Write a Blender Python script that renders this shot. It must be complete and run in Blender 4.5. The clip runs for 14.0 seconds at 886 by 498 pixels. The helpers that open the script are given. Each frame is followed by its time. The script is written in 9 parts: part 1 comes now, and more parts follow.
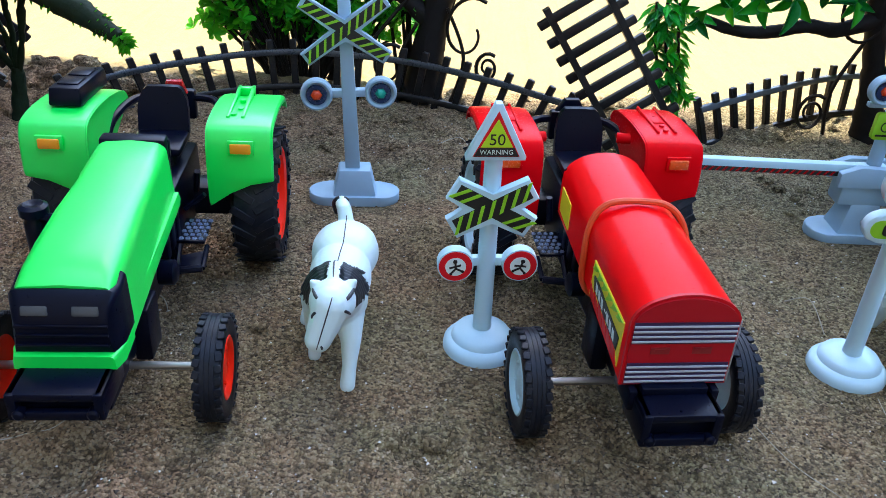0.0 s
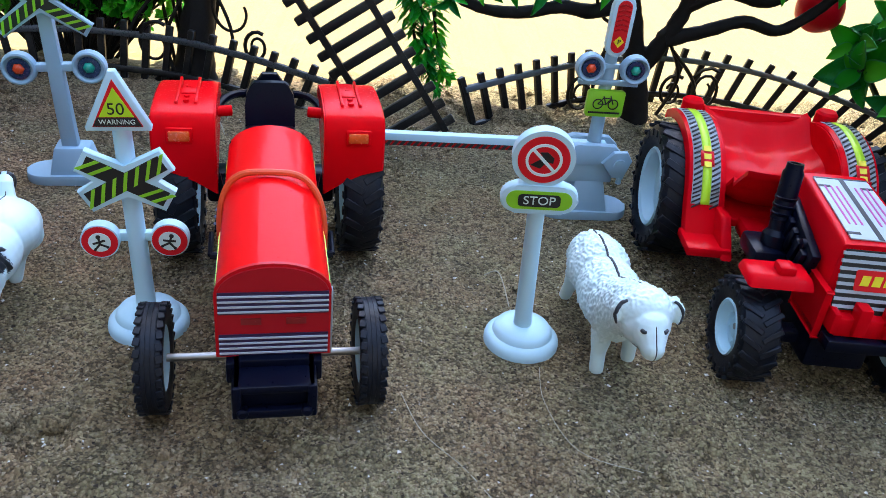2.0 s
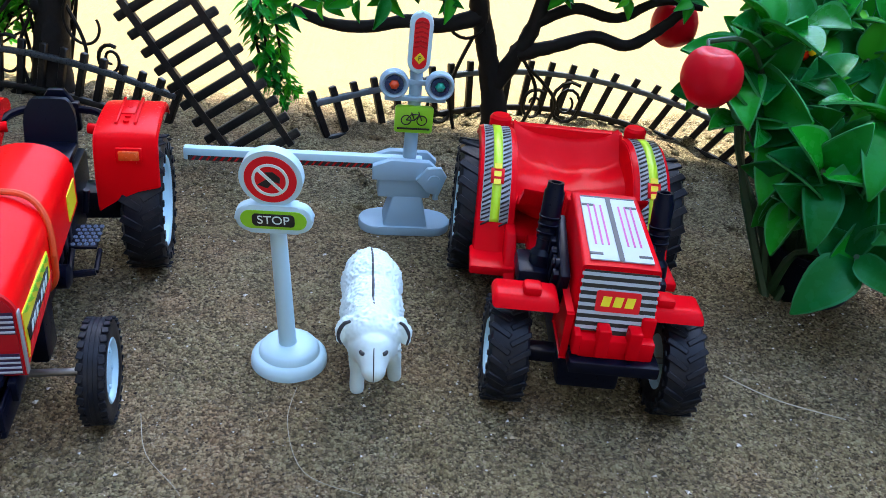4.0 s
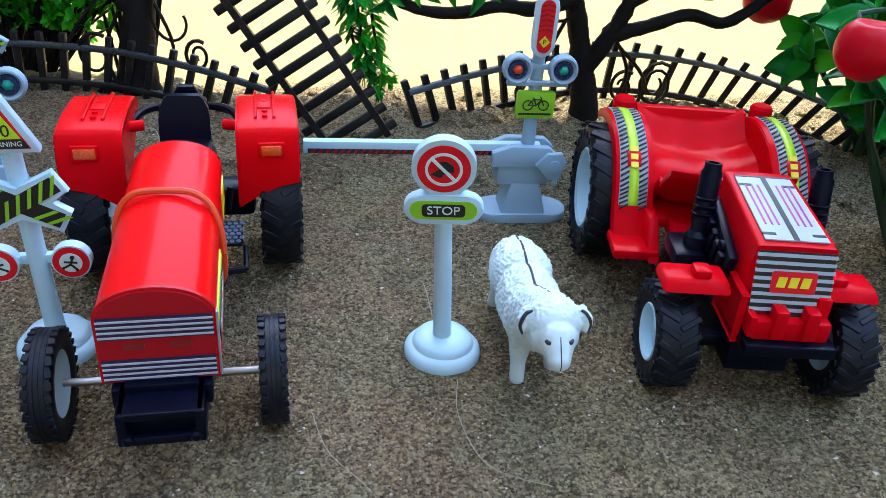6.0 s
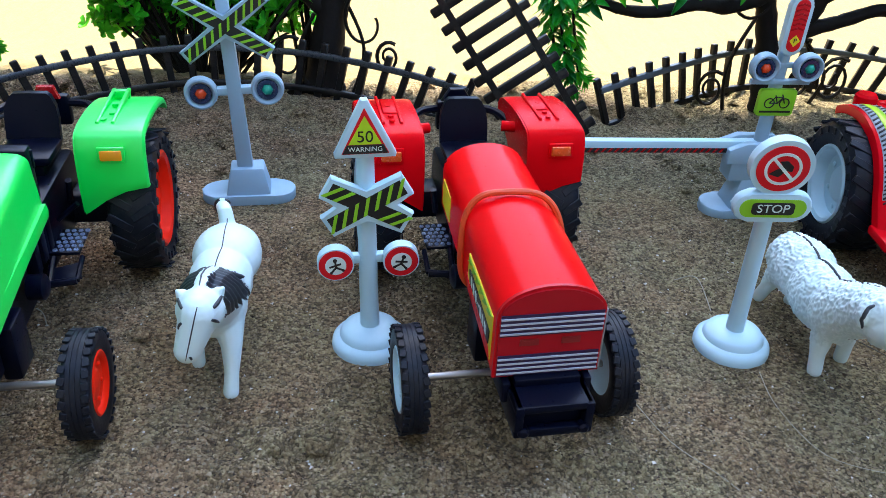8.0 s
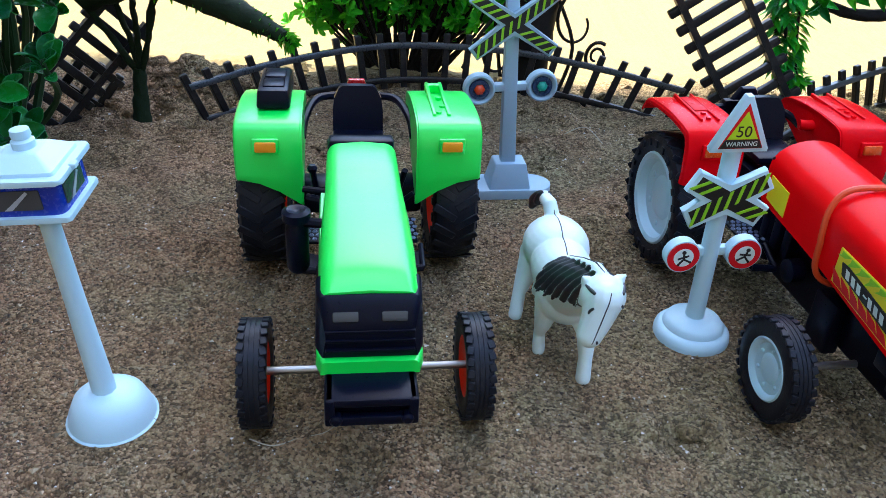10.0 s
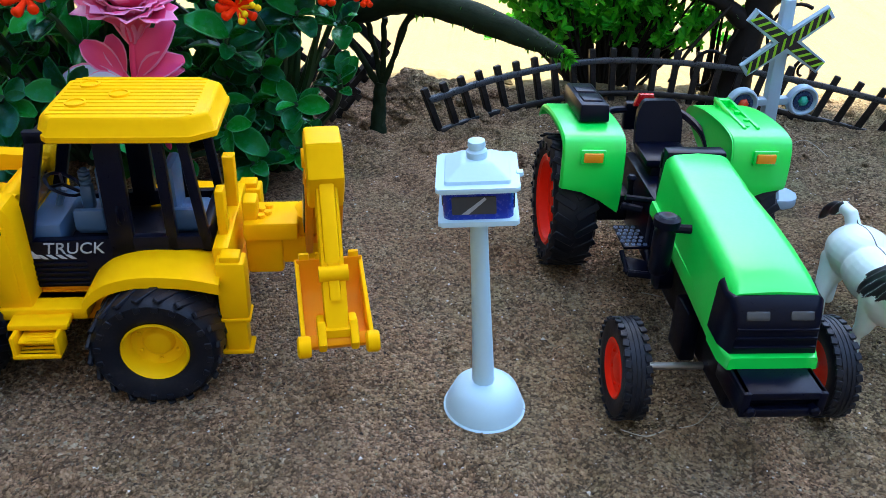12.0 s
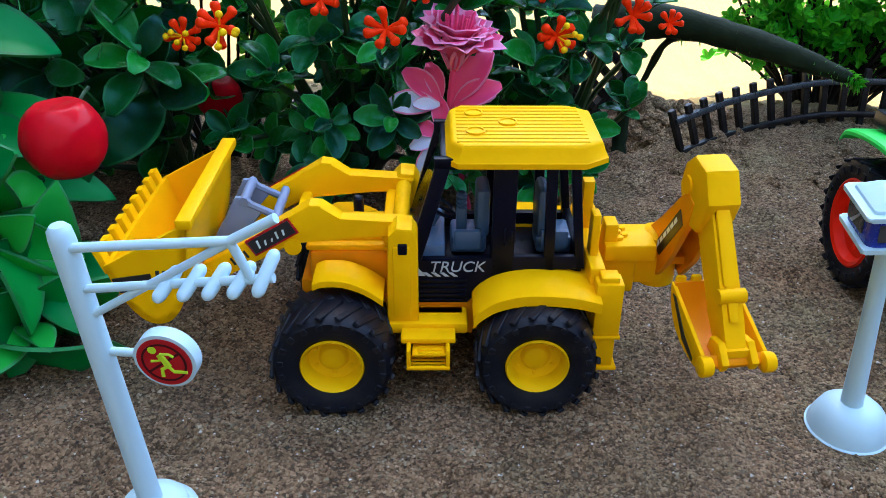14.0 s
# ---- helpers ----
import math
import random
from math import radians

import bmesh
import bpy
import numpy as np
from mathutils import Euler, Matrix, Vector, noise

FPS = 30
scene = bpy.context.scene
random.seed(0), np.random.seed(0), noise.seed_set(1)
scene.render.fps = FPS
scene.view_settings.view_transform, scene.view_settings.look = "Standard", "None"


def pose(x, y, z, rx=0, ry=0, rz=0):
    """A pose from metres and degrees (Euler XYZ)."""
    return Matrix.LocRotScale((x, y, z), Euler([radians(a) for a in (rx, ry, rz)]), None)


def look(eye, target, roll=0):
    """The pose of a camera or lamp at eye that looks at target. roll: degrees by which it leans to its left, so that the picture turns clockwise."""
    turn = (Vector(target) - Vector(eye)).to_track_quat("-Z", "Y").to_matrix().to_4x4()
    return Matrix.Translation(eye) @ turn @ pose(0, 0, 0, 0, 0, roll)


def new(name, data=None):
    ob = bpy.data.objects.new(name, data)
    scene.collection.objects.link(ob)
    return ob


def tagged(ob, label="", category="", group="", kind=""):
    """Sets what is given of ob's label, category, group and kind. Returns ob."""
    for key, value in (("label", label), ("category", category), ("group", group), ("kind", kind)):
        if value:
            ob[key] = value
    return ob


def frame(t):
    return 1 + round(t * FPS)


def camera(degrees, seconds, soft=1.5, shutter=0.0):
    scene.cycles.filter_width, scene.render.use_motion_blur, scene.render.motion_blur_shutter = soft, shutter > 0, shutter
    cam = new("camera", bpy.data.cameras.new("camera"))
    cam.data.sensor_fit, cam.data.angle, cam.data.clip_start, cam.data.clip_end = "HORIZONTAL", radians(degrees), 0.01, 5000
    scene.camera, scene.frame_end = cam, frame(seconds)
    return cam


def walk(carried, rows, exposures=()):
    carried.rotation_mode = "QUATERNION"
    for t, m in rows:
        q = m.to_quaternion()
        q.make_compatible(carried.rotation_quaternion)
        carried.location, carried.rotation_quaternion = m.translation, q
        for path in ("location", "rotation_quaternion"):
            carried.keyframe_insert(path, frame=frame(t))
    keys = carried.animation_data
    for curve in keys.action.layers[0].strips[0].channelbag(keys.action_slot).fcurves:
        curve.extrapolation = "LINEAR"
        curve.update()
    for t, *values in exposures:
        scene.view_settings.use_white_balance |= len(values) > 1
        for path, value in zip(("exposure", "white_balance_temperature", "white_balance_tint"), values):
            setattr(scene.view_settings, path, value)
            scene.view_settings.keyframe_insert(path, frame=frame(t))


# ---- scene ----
CM = 0.01  # the toys are written in centimetres

cam = camera(56.0, 14.0, soft=0.8)
#    seconds, x, y, z in cm, yaw, pitch, roll in degrees
PATH = [
    (0.00, 1.70, -0.47, 18.65, 0.84, -29.97, 3.98),
    (0.50, 3.79, -0.31, 18.60, -1.14, -29.86, 4.96),
    (1.00, 6.17, -0.13, 18.57, -2.34, -29.79, 5.07),
    (1.50, 8.60, -0.09, 18.48, -3.89, -30.08, 5.79),
    (2.00, 11.17, -0.32, 18.62, -5.02, -30.11, 6.20),
    (2.50, 13.17, -0.34, 18.82, -6.44, -30.08, 7.20),
    (3.00, 15.60, -0.41, 19.39, -5.82, -30.10, 6.34),
    (3.20, 16.34, -0.46, 19.53, -5.65, -29.91, 6.42),
    (3.73, 18.63, -0.39, 19.76, -5.38, -29.70, 6.34),
    (4.25, 20.26, -0.11, 19.60, -5.53, -29.44, 6.78),
    (4.78, 20.49, 0.19, 19.29, -5.69, -29.35, 7.01),
    (5.30, 18.61, 0.33, 19.10, -5.49, -29.66, 6.29),
    (5.50, 17.30, 0.33, 19.21, -5.12, -29.90, 5.57),
    (6.00, 14.38, 0.35, 19.04, -4.82, -30.43, 4.36),
    (6.50, 11.82, 0.37, 18.95, -4.27, -30.73, 3.76),
    (7.00, 9.10, 0.28, 18.95, -4.66, -31.16, 4.03),
    (7.50, 6.55, 0.17, 18.99, -4.32, -31.08, 3.36),
    (8.00, 4.08, 0.01, 19.07, -3.25, -30.96, 3.12),
    (8.50, 1.23, -0.09, 19.15, -2.88, -31.24, 2.75),
    (8.70, 0.05, -0.25, 18.99, -2.94, -31.22, 2.84),
    (9.22, -2.95, -0.43, 18.86, -2.55, -31.24, 2.88),
    (9.75, -5.86, -0.63, 18.67, -1.88, -31.01, 3.18),
    (10.28, -8.64, -0.92, 18.54, -1.04, -30.69, 3.39),
    (10.80, -11.27, -1.39, 18.61, -0.12, -30.43, 3.15),
    (11.00, -12.20, -1.60, 18.67, 0.17, -30.33, 2.82),
    (11.50, -14.66, -2.18, 18.87, 1.11, -30.20, 2.37),
    (12.00, -17.66, -2.87, 18.94, 2.23, -30.26, 2.19),
    (12.50, -19.88, -3.12, 19.20, 3.24, -29.86, 1.68),
    (13.00, -22.13, -3.48, 19.31, 4.71, -29.74, 1.47),
    (13.50, -24.89, -4.08, 19.33, 6.67, -29.94, 0.70),
    (14.00, -27.93, -4.81, 19.69, 7.65, -29.60, 0.39),
]
walk(cam, [(t, pose(x * CM, y * CM, z * CM, 90 + p, 0, yaw) @ pose(0, 0, 0, 0, 0, roll)) for t, x, y, z, yaw, p, roll in PATH],
     exposures=[(0.0, 3.2, 6150, 8), (14.0, 3.2, 6150, 8)])

# ---- light: open shade under an unseen added slab, full sun on the yard beyond it ----
SUN_ELEV, SUN_ROT = radians(65), radians(6)
world = bpy.data.worlds.new("sky")
scene.world = world
world.use_nodes = True
wn = world.node_tree
sky = wn.nodes.new("ShaderNodeTexSky")
sky.sky_type, sky.sun_disc, sky.sun_elevation, sky.sun_rotation = "NISHITA", False, SUN_ELEV, SUN_ROT
wn.links.new(sky.outputs[0], wn.nodes["Background"].inputs[0])
wn.nodes["Background"].inputs[1].default_value = 0.13
sun_data = bpy.data.lights.new("sun", "SUN")
sun_data.energy, sun_data.angle, sun_data.color = 2.4, radians(0.53), (1.0, 0.92, 0.76)
sun = new("sun", sun_data)
sun_from = Vector((math.sin(SUN_ROT) * math.cos(SUN_ELEV), math.cos(SUN_ROT) * math.cos(SUN_ELEV), math.sin(SUN_ELEV)))
sun.matrix_world = look(sun_from * 20, (0, 0, 0))


# ---- materials ----
def mat(name, color, rough=0.4, metal=0.0, vary=0.12, scale=90, bump=0.05, fine=900, coat=0.0, dust=0.0, sub=0.0, spec=0.5, tint=False):
    """Colour with a coarse and a fine variation, a rough grain and, if asked, pale dust."""
    m = bpy.data.materials.new(name)
    m.use_nodes = True
    nt = m.node_tree
    N, L = nt.nodes, nt.links
    bsdf = N["Principled BSDF"]
    tc = N.new("ShaderNodeTexCoord")
    n1 = N.new("ShaderNodeTexNoise")
    n1.inputs["Scale"].default_value, n1.inputs["Detail"].default_value = scale, 4
    n2 = N.new("ShaderNodeTexNoise")
    n2.inputs["Scale"].default_value, n2.inputs["Detail"].default_value = fine, 3
    L.new(tc.outputs["Object"], n1.inputs["Vector"])
    L.new(tc.outputs["Object"], n2.inputs["Vector"])
    mix = N.new("ShaderNodeMix")
    mix.data_type = "RGBA"
    c = Vector(color)
    mix.inputs["A"].default_value = (*(c * (1 - vary)), 1)
    mix.inputs["B"].default_value = (*[min(1, v) for v in c * (1 + vary)], 1)
    L.new(n1.outputs["Fac"], mix.inputs["Factor"])
    out = mix.outputs["Result"]
    if dust:
        ramp = N.new("ShaderNodeMapRange")
        ramp.inputs["From Min"].default_value, ramp.inputs["From Max"].default_value = 0.5, 0.72
        ramp.inputs["To Max"].default_value = dust
        add = N.new("ShaderNodeMath")
        add.operation = "MULTIPLY_ADD"
        L.new(n2.outputs["Fac"], add.inputs[0])
        add.inputs[1].default_value = 0.45
        half = N.new("ShaderNodeMath")
        half.operation = "MULTIPLY"
        half.inputs[1].default_value = 0.6
        L.new(n1.outputs["Fac"], half.inputs[0])
        L.new(half.outputs[0], add.inputs[2])
        L.new(add.outputs[0], ramp.inputs["Value"])
        mix2 = N.new("ShaderNodeMix")
        mix2.data_type = "RGBA"
        mix2.inputs["B"].default_value = (0.33, 0.26, 0.19, 1)
        L.new(ramp.outputs["Result"], mix2.inputs["Factor"])
        L.new(out, mix2.inputs["A"])
        out = mix2.outputs["Result"]
    L.new(out, bsdf.inputs["Base Color"])
    rr = N.new("ShaderNodeMapRange")
    rr.inputs["To Min"].default_value, rr.inputs["To Max"].default_value = max(0.02, rough - 0.08), min(1, rough + 0.1)
    L.new(n2.outputs["Fac"], rr.inputs["Value"])
    L.new(rr.outputs["Result"], bsdf.inputs["Roughness"])
    bsdf.inputs["Metallic"].default_value = metal
    bsdf.inputs["Coat Weight"].default_value = coat
    bsdf.inputs["Coat Roughness"].default_value = 0.07
    bsdf.inputs["Specular IOR Level"].default_value = spec
    if tint:
        top = max(color)
        bsdf.inputs["Specular Tint"].default_value = (*[0.3 + 0.7 * v / top for v in color], 1)
    if sub:
        bsdf.inputs["Subsurface Weight"].default_value = sub
        bsdf.inputs["Subsurface Radius"].default_value = (0.004, 0.004, 0.004)
    if bump:
        b = N.new("ShaderNodeBump")
        b.inputs["Strength"].default_value, b.inputs["Distance"].default_value = bump, 0.0004
        L.new(n2.outputs["Fac"], b.inputs["Height"])
        L.new(b.outputs["Normal"], bsdf.inputs["Normal"])
    return m


def island_tones(m, dark, light):
    """Every loose piece of a mesh takes its own shade between two colours."""
    N, L = m.node_tree.nodes, m.node_tree.links
    geo, mix = N.new("ShaderNodeNewGeometry"), N.new("ShaderNodeMix")
    mix.data_type = "RGBA"
    mix.inputs["A"].default_value, mix.inputs["B"].default_value = (*dark, 1), (*light, 1)
    L.new(geo.outputs["Random Per Island"], mix.inputs["Factor"])
    L.new(mix.outputs["Result"], N["Principled BSDF"].inputs["Base Color"])


def leaf_mat(name, dark, light, rough=0.35, tint=(0.14, 0.5, 0.03)):
    """Moulded plastic leaves: each leaf its own green, light passes through a little."""
    m = mat(name, dark, rough, vary=0.2, scale=60, bump=0.1, fine=500, spec=0.4, tint=True)
    nt = m.node_tree
    N, L = nt.nodes, nt.links
    bsdf = N["Principled BSDF"]
    src = bsdf.inputs["Base Color"].links[0].from_socket
    info = N.new("ShaderNodeObjectInfo")
    geo = N.new("ShaderNodeNewGeometry")
    add = N.new("ShaderNodeMath")
    add.operation = "ADD"
    L.new(info.outputs["Random"], add.inputs[0])
    L.new(geo.outputs["Random Per Island"], add.inputs[1])
    fr = N.new("ShaderNodeMath")
    fr.operation = "FRACT"
    L.new(add.outputs[0], fr.inputs[0])
    mix = N.new("ShaderNodeMix")
    mix.data_type = "RGBA"
    pw = N.new("ShaderNodeMath")
    pw.operation = "POWER"
    pw.inputs[1].default_value = 2.4
    L.new(fr.outputs[0], pw.inputs[0])
    L.new(pw.outputs[0], mix.inputs["Factor"])
    L.new(src, mix.inputs["A"])
    mix.inputs["B"].default_value = (*light, 1)
    L.new(mix.outputs["Result"], bsdf.inputs["Base Color"])
    tr = N.new("ShaderNodeBsdfTranslucent")
    tr.inputs["Color"].default_value = (*tint, 1)
    ms = N.new("ShaderNodeMixShader")
    ms.inputs[0].default_value = 0.3
    L.new(bsdf.outputs[0], ms.inputs[1])
    L.new(tr.outputs[0], ms.inputs[2])
    L.new(ms.outputs[0], N["Material Output"].inputs["Surface"])
    return m


def sand_mat():
    m = bpy.data.materials.new("sand")
    m.use_nodes = True
    nt = m.node_tree
    N, L = nt.nodes, nt.links
    bsdf = N["Principled BSDF"]
    tc = N.new("ShaderNodeTexCoord")

    def noise_node(scale, detail, rough=0.6):
        n = N.new("ShaderNodeTexNoise")
        n.inputs["Scale"].default_value, n.inputs["Detail"].default_value, n.inputs["Roughness"].default_value = scale, detail, rough
        L.new(tc.outputs["Object"], n.inputs["Vector"])
        return n
    big, mid, fine = noise_node(14, 7, 0.68), noise_node(300, 5, 0.7), noise_node(1150, 4, 0.8)
    broad = noise_node(55, 6, 0.65)
    vor = N.new("ShaderNodeTexVoronoi")
    vor.inputs["Scale"].default_value = 900
    L.new(tc.outputs["Object"], vor.inputs["Vector"])
    cell = N.new("ShaderNodeSeparateColor")
    L.new(vor.outputs["Color"], cell.inputs[0])
    ramp = N.new("ShaderNodeValToRGB")
    e = ramp.color_ramp.elements
    e[0].position, e[0].color = 0.28, (0.13, 0.096, 0.058, 1)
    e[1].position, e[1].color = 0.67, (0.62, 0.505, 0.32, 1)
    mid_e = ramp.color_ramp.elements.new(0.46)
    mid_e.color = (0.385, 0.284, 0.168, 1)

    def weigh(a, w, b=None):
        n = N.new("ShaderNodeMath")
        n.operation = "MULTIPLY_ADD"
        L.new(a, n.inputs[0])
        n.inputs[1].default_value = w
        if b is None:
            n.inputs[2].default_value = 0
        else:
            L.new(b, n.inputs[2])
        return n.outputs[0]
    # the Distance term darkens grain gaps, painting in their shade
    tone = weigh(vor.outputs["Distance"], -0.16, weigh(cell.outputs[0], 0.3, weigh(fine.outputs["Fac"], 0.26, weigh(mid.outputs["Fac"], 0.2, weigh(broad.outputs["Fac"], 0.25)))))
    L.new(tone, ramp.inputs["Fac"])
    grain = N.new("ShaderNodeMix")
    grain.data_type, grain.blend_type = "RGBA", "MULTIPLY"
    grain.inputs["Factor"].default_value = 0.55
    L.new(ramp.outputs["Color"], grain.inputs["A"])
    gcol = N.new("ShaderNodeMapRange")
    gcol.inputs["From Min"].default_value, gcol.inputs["From Max"].default_value = 0.3, 0.7
    gcol.inputs["To Min"].default_value, gcol.inputs["To Max"].default_value = 0.72, 1.25
    L.new(big.outputs["Fac"], gcol.inputs["Value"])
    L.new(gcol.outputs["Result"], grain.inputs["B"])
    patch = noise_node(22, 5, 0.6)
    hue = N.new("ShaderNodeMix")
    hue.data_type, hue.blend_type = "RGBA", "MULTIPLY"
    hue.inputs["Factor"].default_value = 1.0
    shift = N.new("ShaderNodeValToRGB")
    shift.color_ramp.elements[0].position, shift.color_ramp.elements[0].color = 0.36, (0.88, 0.94, 0.85, 1)
    shift.color_ramp.elements[1].position, shift.color_ramp.elements[1].color = 0.69, (1.05, 0.88, 0.82, 1)
    # browner sand towards the west, greyer towards the east
    place = N.new("ShaderNodeSeparateXYZ")
    L.new(tc.outputs["Object"], place.inputs[0])
    dry = N.new("ShaderNodeMapRange")
    dry.inputs["From Min"].default_value, dry.inputs["From Max"].default_value = -0.3, 0.25
    dry.inputs["To Min"].default_value, dry.inputs["To Max"].default_value = 0.2, -0.15
    L.new(place.outputs[0], dry.inputs["Value"])
    L.new(weigh(patch.outputs["Fac"], 1.0, dry.outputs["Result"]), shift.inputs["Fac"])
    L.new(grain.outputs["Result"], hue.inputs["A"])
    L.new(shift.outputs["Color"], hue.inputs["B"])
    # the brown sand bed ends at the yard, toned down evenly against full sun
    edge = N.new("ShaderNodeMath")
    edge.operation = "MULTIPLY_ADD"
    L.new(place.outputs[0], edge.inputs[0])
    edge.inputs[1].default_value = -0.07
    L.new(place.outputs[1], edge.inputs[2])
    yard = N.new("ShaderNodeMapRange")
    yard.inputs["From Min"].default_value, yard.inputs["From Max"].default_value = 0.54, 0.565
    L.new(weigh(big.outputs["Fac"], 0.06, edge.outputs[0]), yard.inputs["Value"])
    yard_tone = N.new("ShaderNodeValToRGB")
    yard_tone.color_ramp.elements[0].position, yard_tone.color_ramp.elements[0].color = 0.3, (0.202, 0.147, 0.065, 1)
    yard_tone.color_ramp.elements[1].position, yard_tone.color_ramp.elements[1].color = 0.62, (0.236, 0.174, 0.081, 1)
    L.new(tone, yard_tone.inputs["Fac"])
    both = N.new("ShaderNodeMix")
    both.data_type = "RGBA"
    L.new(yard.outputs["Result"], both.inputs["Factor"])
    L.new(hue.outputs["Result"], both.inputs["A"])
    L.new(yard_tone.outputs["Color"], both.inputs["B"])
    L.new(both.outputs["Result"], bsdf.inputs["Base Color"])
    bsdf.inputs["Roughness"].default_value = 0.9
    bsdf.inputs["Specular IOR Level"].default_value = 0.2
    b1, b2 = N.new("ShaderNodeBump"), N.new("ShaderNodeBump")
    b1.inputs["Strength"].default_value, b1.inputs["Distance"].default_value = 1.0, 0.0028
    b2.inputs["Strength"].default_value, b2.inputs["Distance"].default_value = 1.0, 0.006
    calm = N.new("ShaderNodeMapRange")
    calm.inputs["To Min"].default_value, calm.inputs["To Max"].default_value = 1.0, 0.15
    L.new(yard.outputs["Result"], calm.inputs["Value"])
    L.new(calm.outputs["Result"], b1.inputs["Strength"])
    L.new(calm.outputs["Result"], b2.inputs["Strength"])
    L.new(weigh(vor.outputs["Distance"], -1.0, weigh(fine.outputs["Fac"], 0.5)), b1.inputs["Height"])
    L.new(mid.outputs["Fac"], b2.inputs["Height"])
    L.new(b2.outputs["Normal"], b1.inputs["Normal"])
    L.new(b1.outputs["Normal"], bsdf.inputs["Normal"])
    return m


GREEN = mat("green_plastic", (0.022, 0.8, 0.08), 0.36, vary=0.06, coat=0.15, spec=0.8)
RED = mat("red_plastic", (0.74, 0.0015, 0.006), 0.24, vary=0.06, coat=0.03, spec=0.05, tint=True)
RED_TIN = mat("glossy_red_hood", (0.86, 0.0015, 0.004), 0.3, vary=0.05, coat=0.1, scale=40, spec=0.05, tint=True)
YELLOW = mat("yellow_plastic", (0.94, 0.49, 0.0), 0.36, vary=0.06, spec=0.06, tint=True)
BLACK = mat("black_plastic", (0.0018, 0.003, 0.011), 0.3, vary=0.3, spec=0.14)
TYRE = mat("tyre_rubber", (0.0045, 0.0065, 0.0125), 0.42, vary=0.3, dust=0.04, bump=0.2, spec=0.22)
WHITE = mat("white_plastic", (0.5, 0.72, 0.82), 0.4, vary=0.04, dust=0.03, spec=0.4)
GREYBLUE = mat("pale_grey_plastic", (0.31, 0.46, 0.58), 0.45, vary=0.05, dust=0.05, spec=0.35)
RIMRED = mat("red_rim_plastic", (0.92, 0.022, 0.005), 0.36, vary=0.06, spec=0.25, tint=True)
RIMYEL = mat("yellow_rim_plastic", (0.85, 0.5, 0.0), 0.45, vary=0.08, spec=0.15, tint=True)
STEEL = mat("dull_steel", (0.35, 0.34, 0.33), 0.35, metal=1.0, vary=0.2)
ORANGE = mat("orange_lens", (0.9, 0.3, 0.01), 0.3, vary=0.1)
LENSRED = mat("orange_red_lens", (0.8, 0.09, 0.012), 0.25, vary=0.35, scale=500)
DEEPRED = mat("red_lens", (0.45, 0.008, 0.012), 0.25, vary=0.1)
RED_FARM = mat("crimson_plastic", (0.64, 0.0015, 0.008), 0.22, vary=0.08, coat=0.05, spec=0.06, tint=True)
PALEPRINT = mat("grey_white_print", (0.42, 0.47, 0.52), 0.4, vary=0.06)
SIGNRED = mat("sign_red_print", (0.7, 0.012, 0.02), 0.35, vary=0.06, spec=0.2)
DISCRED = mat("dull_red_print", (0.42, 0.008, 0.015), 0.35, vary=0.1, spec=0.2)
DARKRED = mat("dark_red_print", (0.06, 0.004, 0.006), 0.4, vary=0.1, spec=0.2)
SIGNYEL = mat("sign_lime_print", (0.5, 0.78, 0.02), 0.35, vary=0.05)
SIGNGRN = mat("sign_green_print", (0.28, 0.62, 0.02), 0.35, vary=0.05)
YELPRINT = mat("yellow_print", (0.85, 0.72, 0.02), 0.35, vary=0.05)
INK = mat("black_ink", (0.012, 0.012, 0.012), 0.4, vary=0.2)
PAPER = mat("white_print", (0.7, 0.82, 0.8), 0.4, vary=0.04)
LILAC = mat("pale_lilac_print", (0.5, 0.5, 0.56), 0.4, vary=0.06)
PURPLE = mat("magenta_print", (0.45, 0.03, 0.25), 0.4, vary=0.06)
BLUE = mat("blue_print", (0.008, 0.03, 0.35), 0.25, vary=0.15)
LAMPGLASS = mat("dark_lens", (0.05, 0.055, 0.06), 0.12, vary=0.2)
LAMPRED = mat("signal_red_lens", (0.75, 0.07, 0.015), 0.25, vary=0.25, scale=400)
LAMPGRN = mat("signal_green_lens", (0.02, 0.35, 0.25), 0.25, vary=0.25, scale=400)
HORSE_W = mat("white_painted_figure", (0.66, 0.8, 0.8), 0.36, vary=0.05, sub=0.1, dust=0.03)
HORSE_D = mat("dark_painted_figure", (0.02, 0.024, 0.03), 0.45, vary=0.3)
BAND = mat("orange_rubber", (0.72, 0.07, 0.012), 0.5, vary=0.1)
GREYSEAT = mat("blue_grey_plastic", (0.06, 0.12, 0.22), 0.35, vary=0.08)
LINKGREY = mat("grey_blue_link", (0.17, 0.22, 0.33), 0.45, vary=0.08)
# the yellow plastic turned orange, painting in shade on inner parts
YELLOW_SHADE = mat("shaded_yellow_plastic", (0.85, 0.3, 0.0), 0.42, vary=0.06, spec=0.3, tint=True)
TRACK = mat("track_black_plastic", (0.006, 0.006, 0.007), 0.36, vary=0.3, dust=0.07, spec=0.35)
# rail greys stand in for sky sheen on black track, fainter on one fence
RAIL_FAINT = mat("faint_sheen_rail", (0.035, 0.042, 0.05), 0.28, vary=0.3, dust=0.06, spec=0.5)
RAIL_SHEEN = mat("sheen_grey_rail", (0.1, 0.118, 0.138), 0.22, vary=0.3, dust=0.06, spec=0.6)
BARK = mat("dark_bark", (0.011, 0.009, 0.008), 0.7, vary=0.5, scale=150, bump=0.6, fine=500, spec=0.2)
STEM = mat("green_stem", (0.02, 0.06, 0.02), 0.5, vary=0.3)
VINE = mat("dark_vine", (0.012, 0.01, 0.008), 0.5, vary=0.3, spec=0.2)
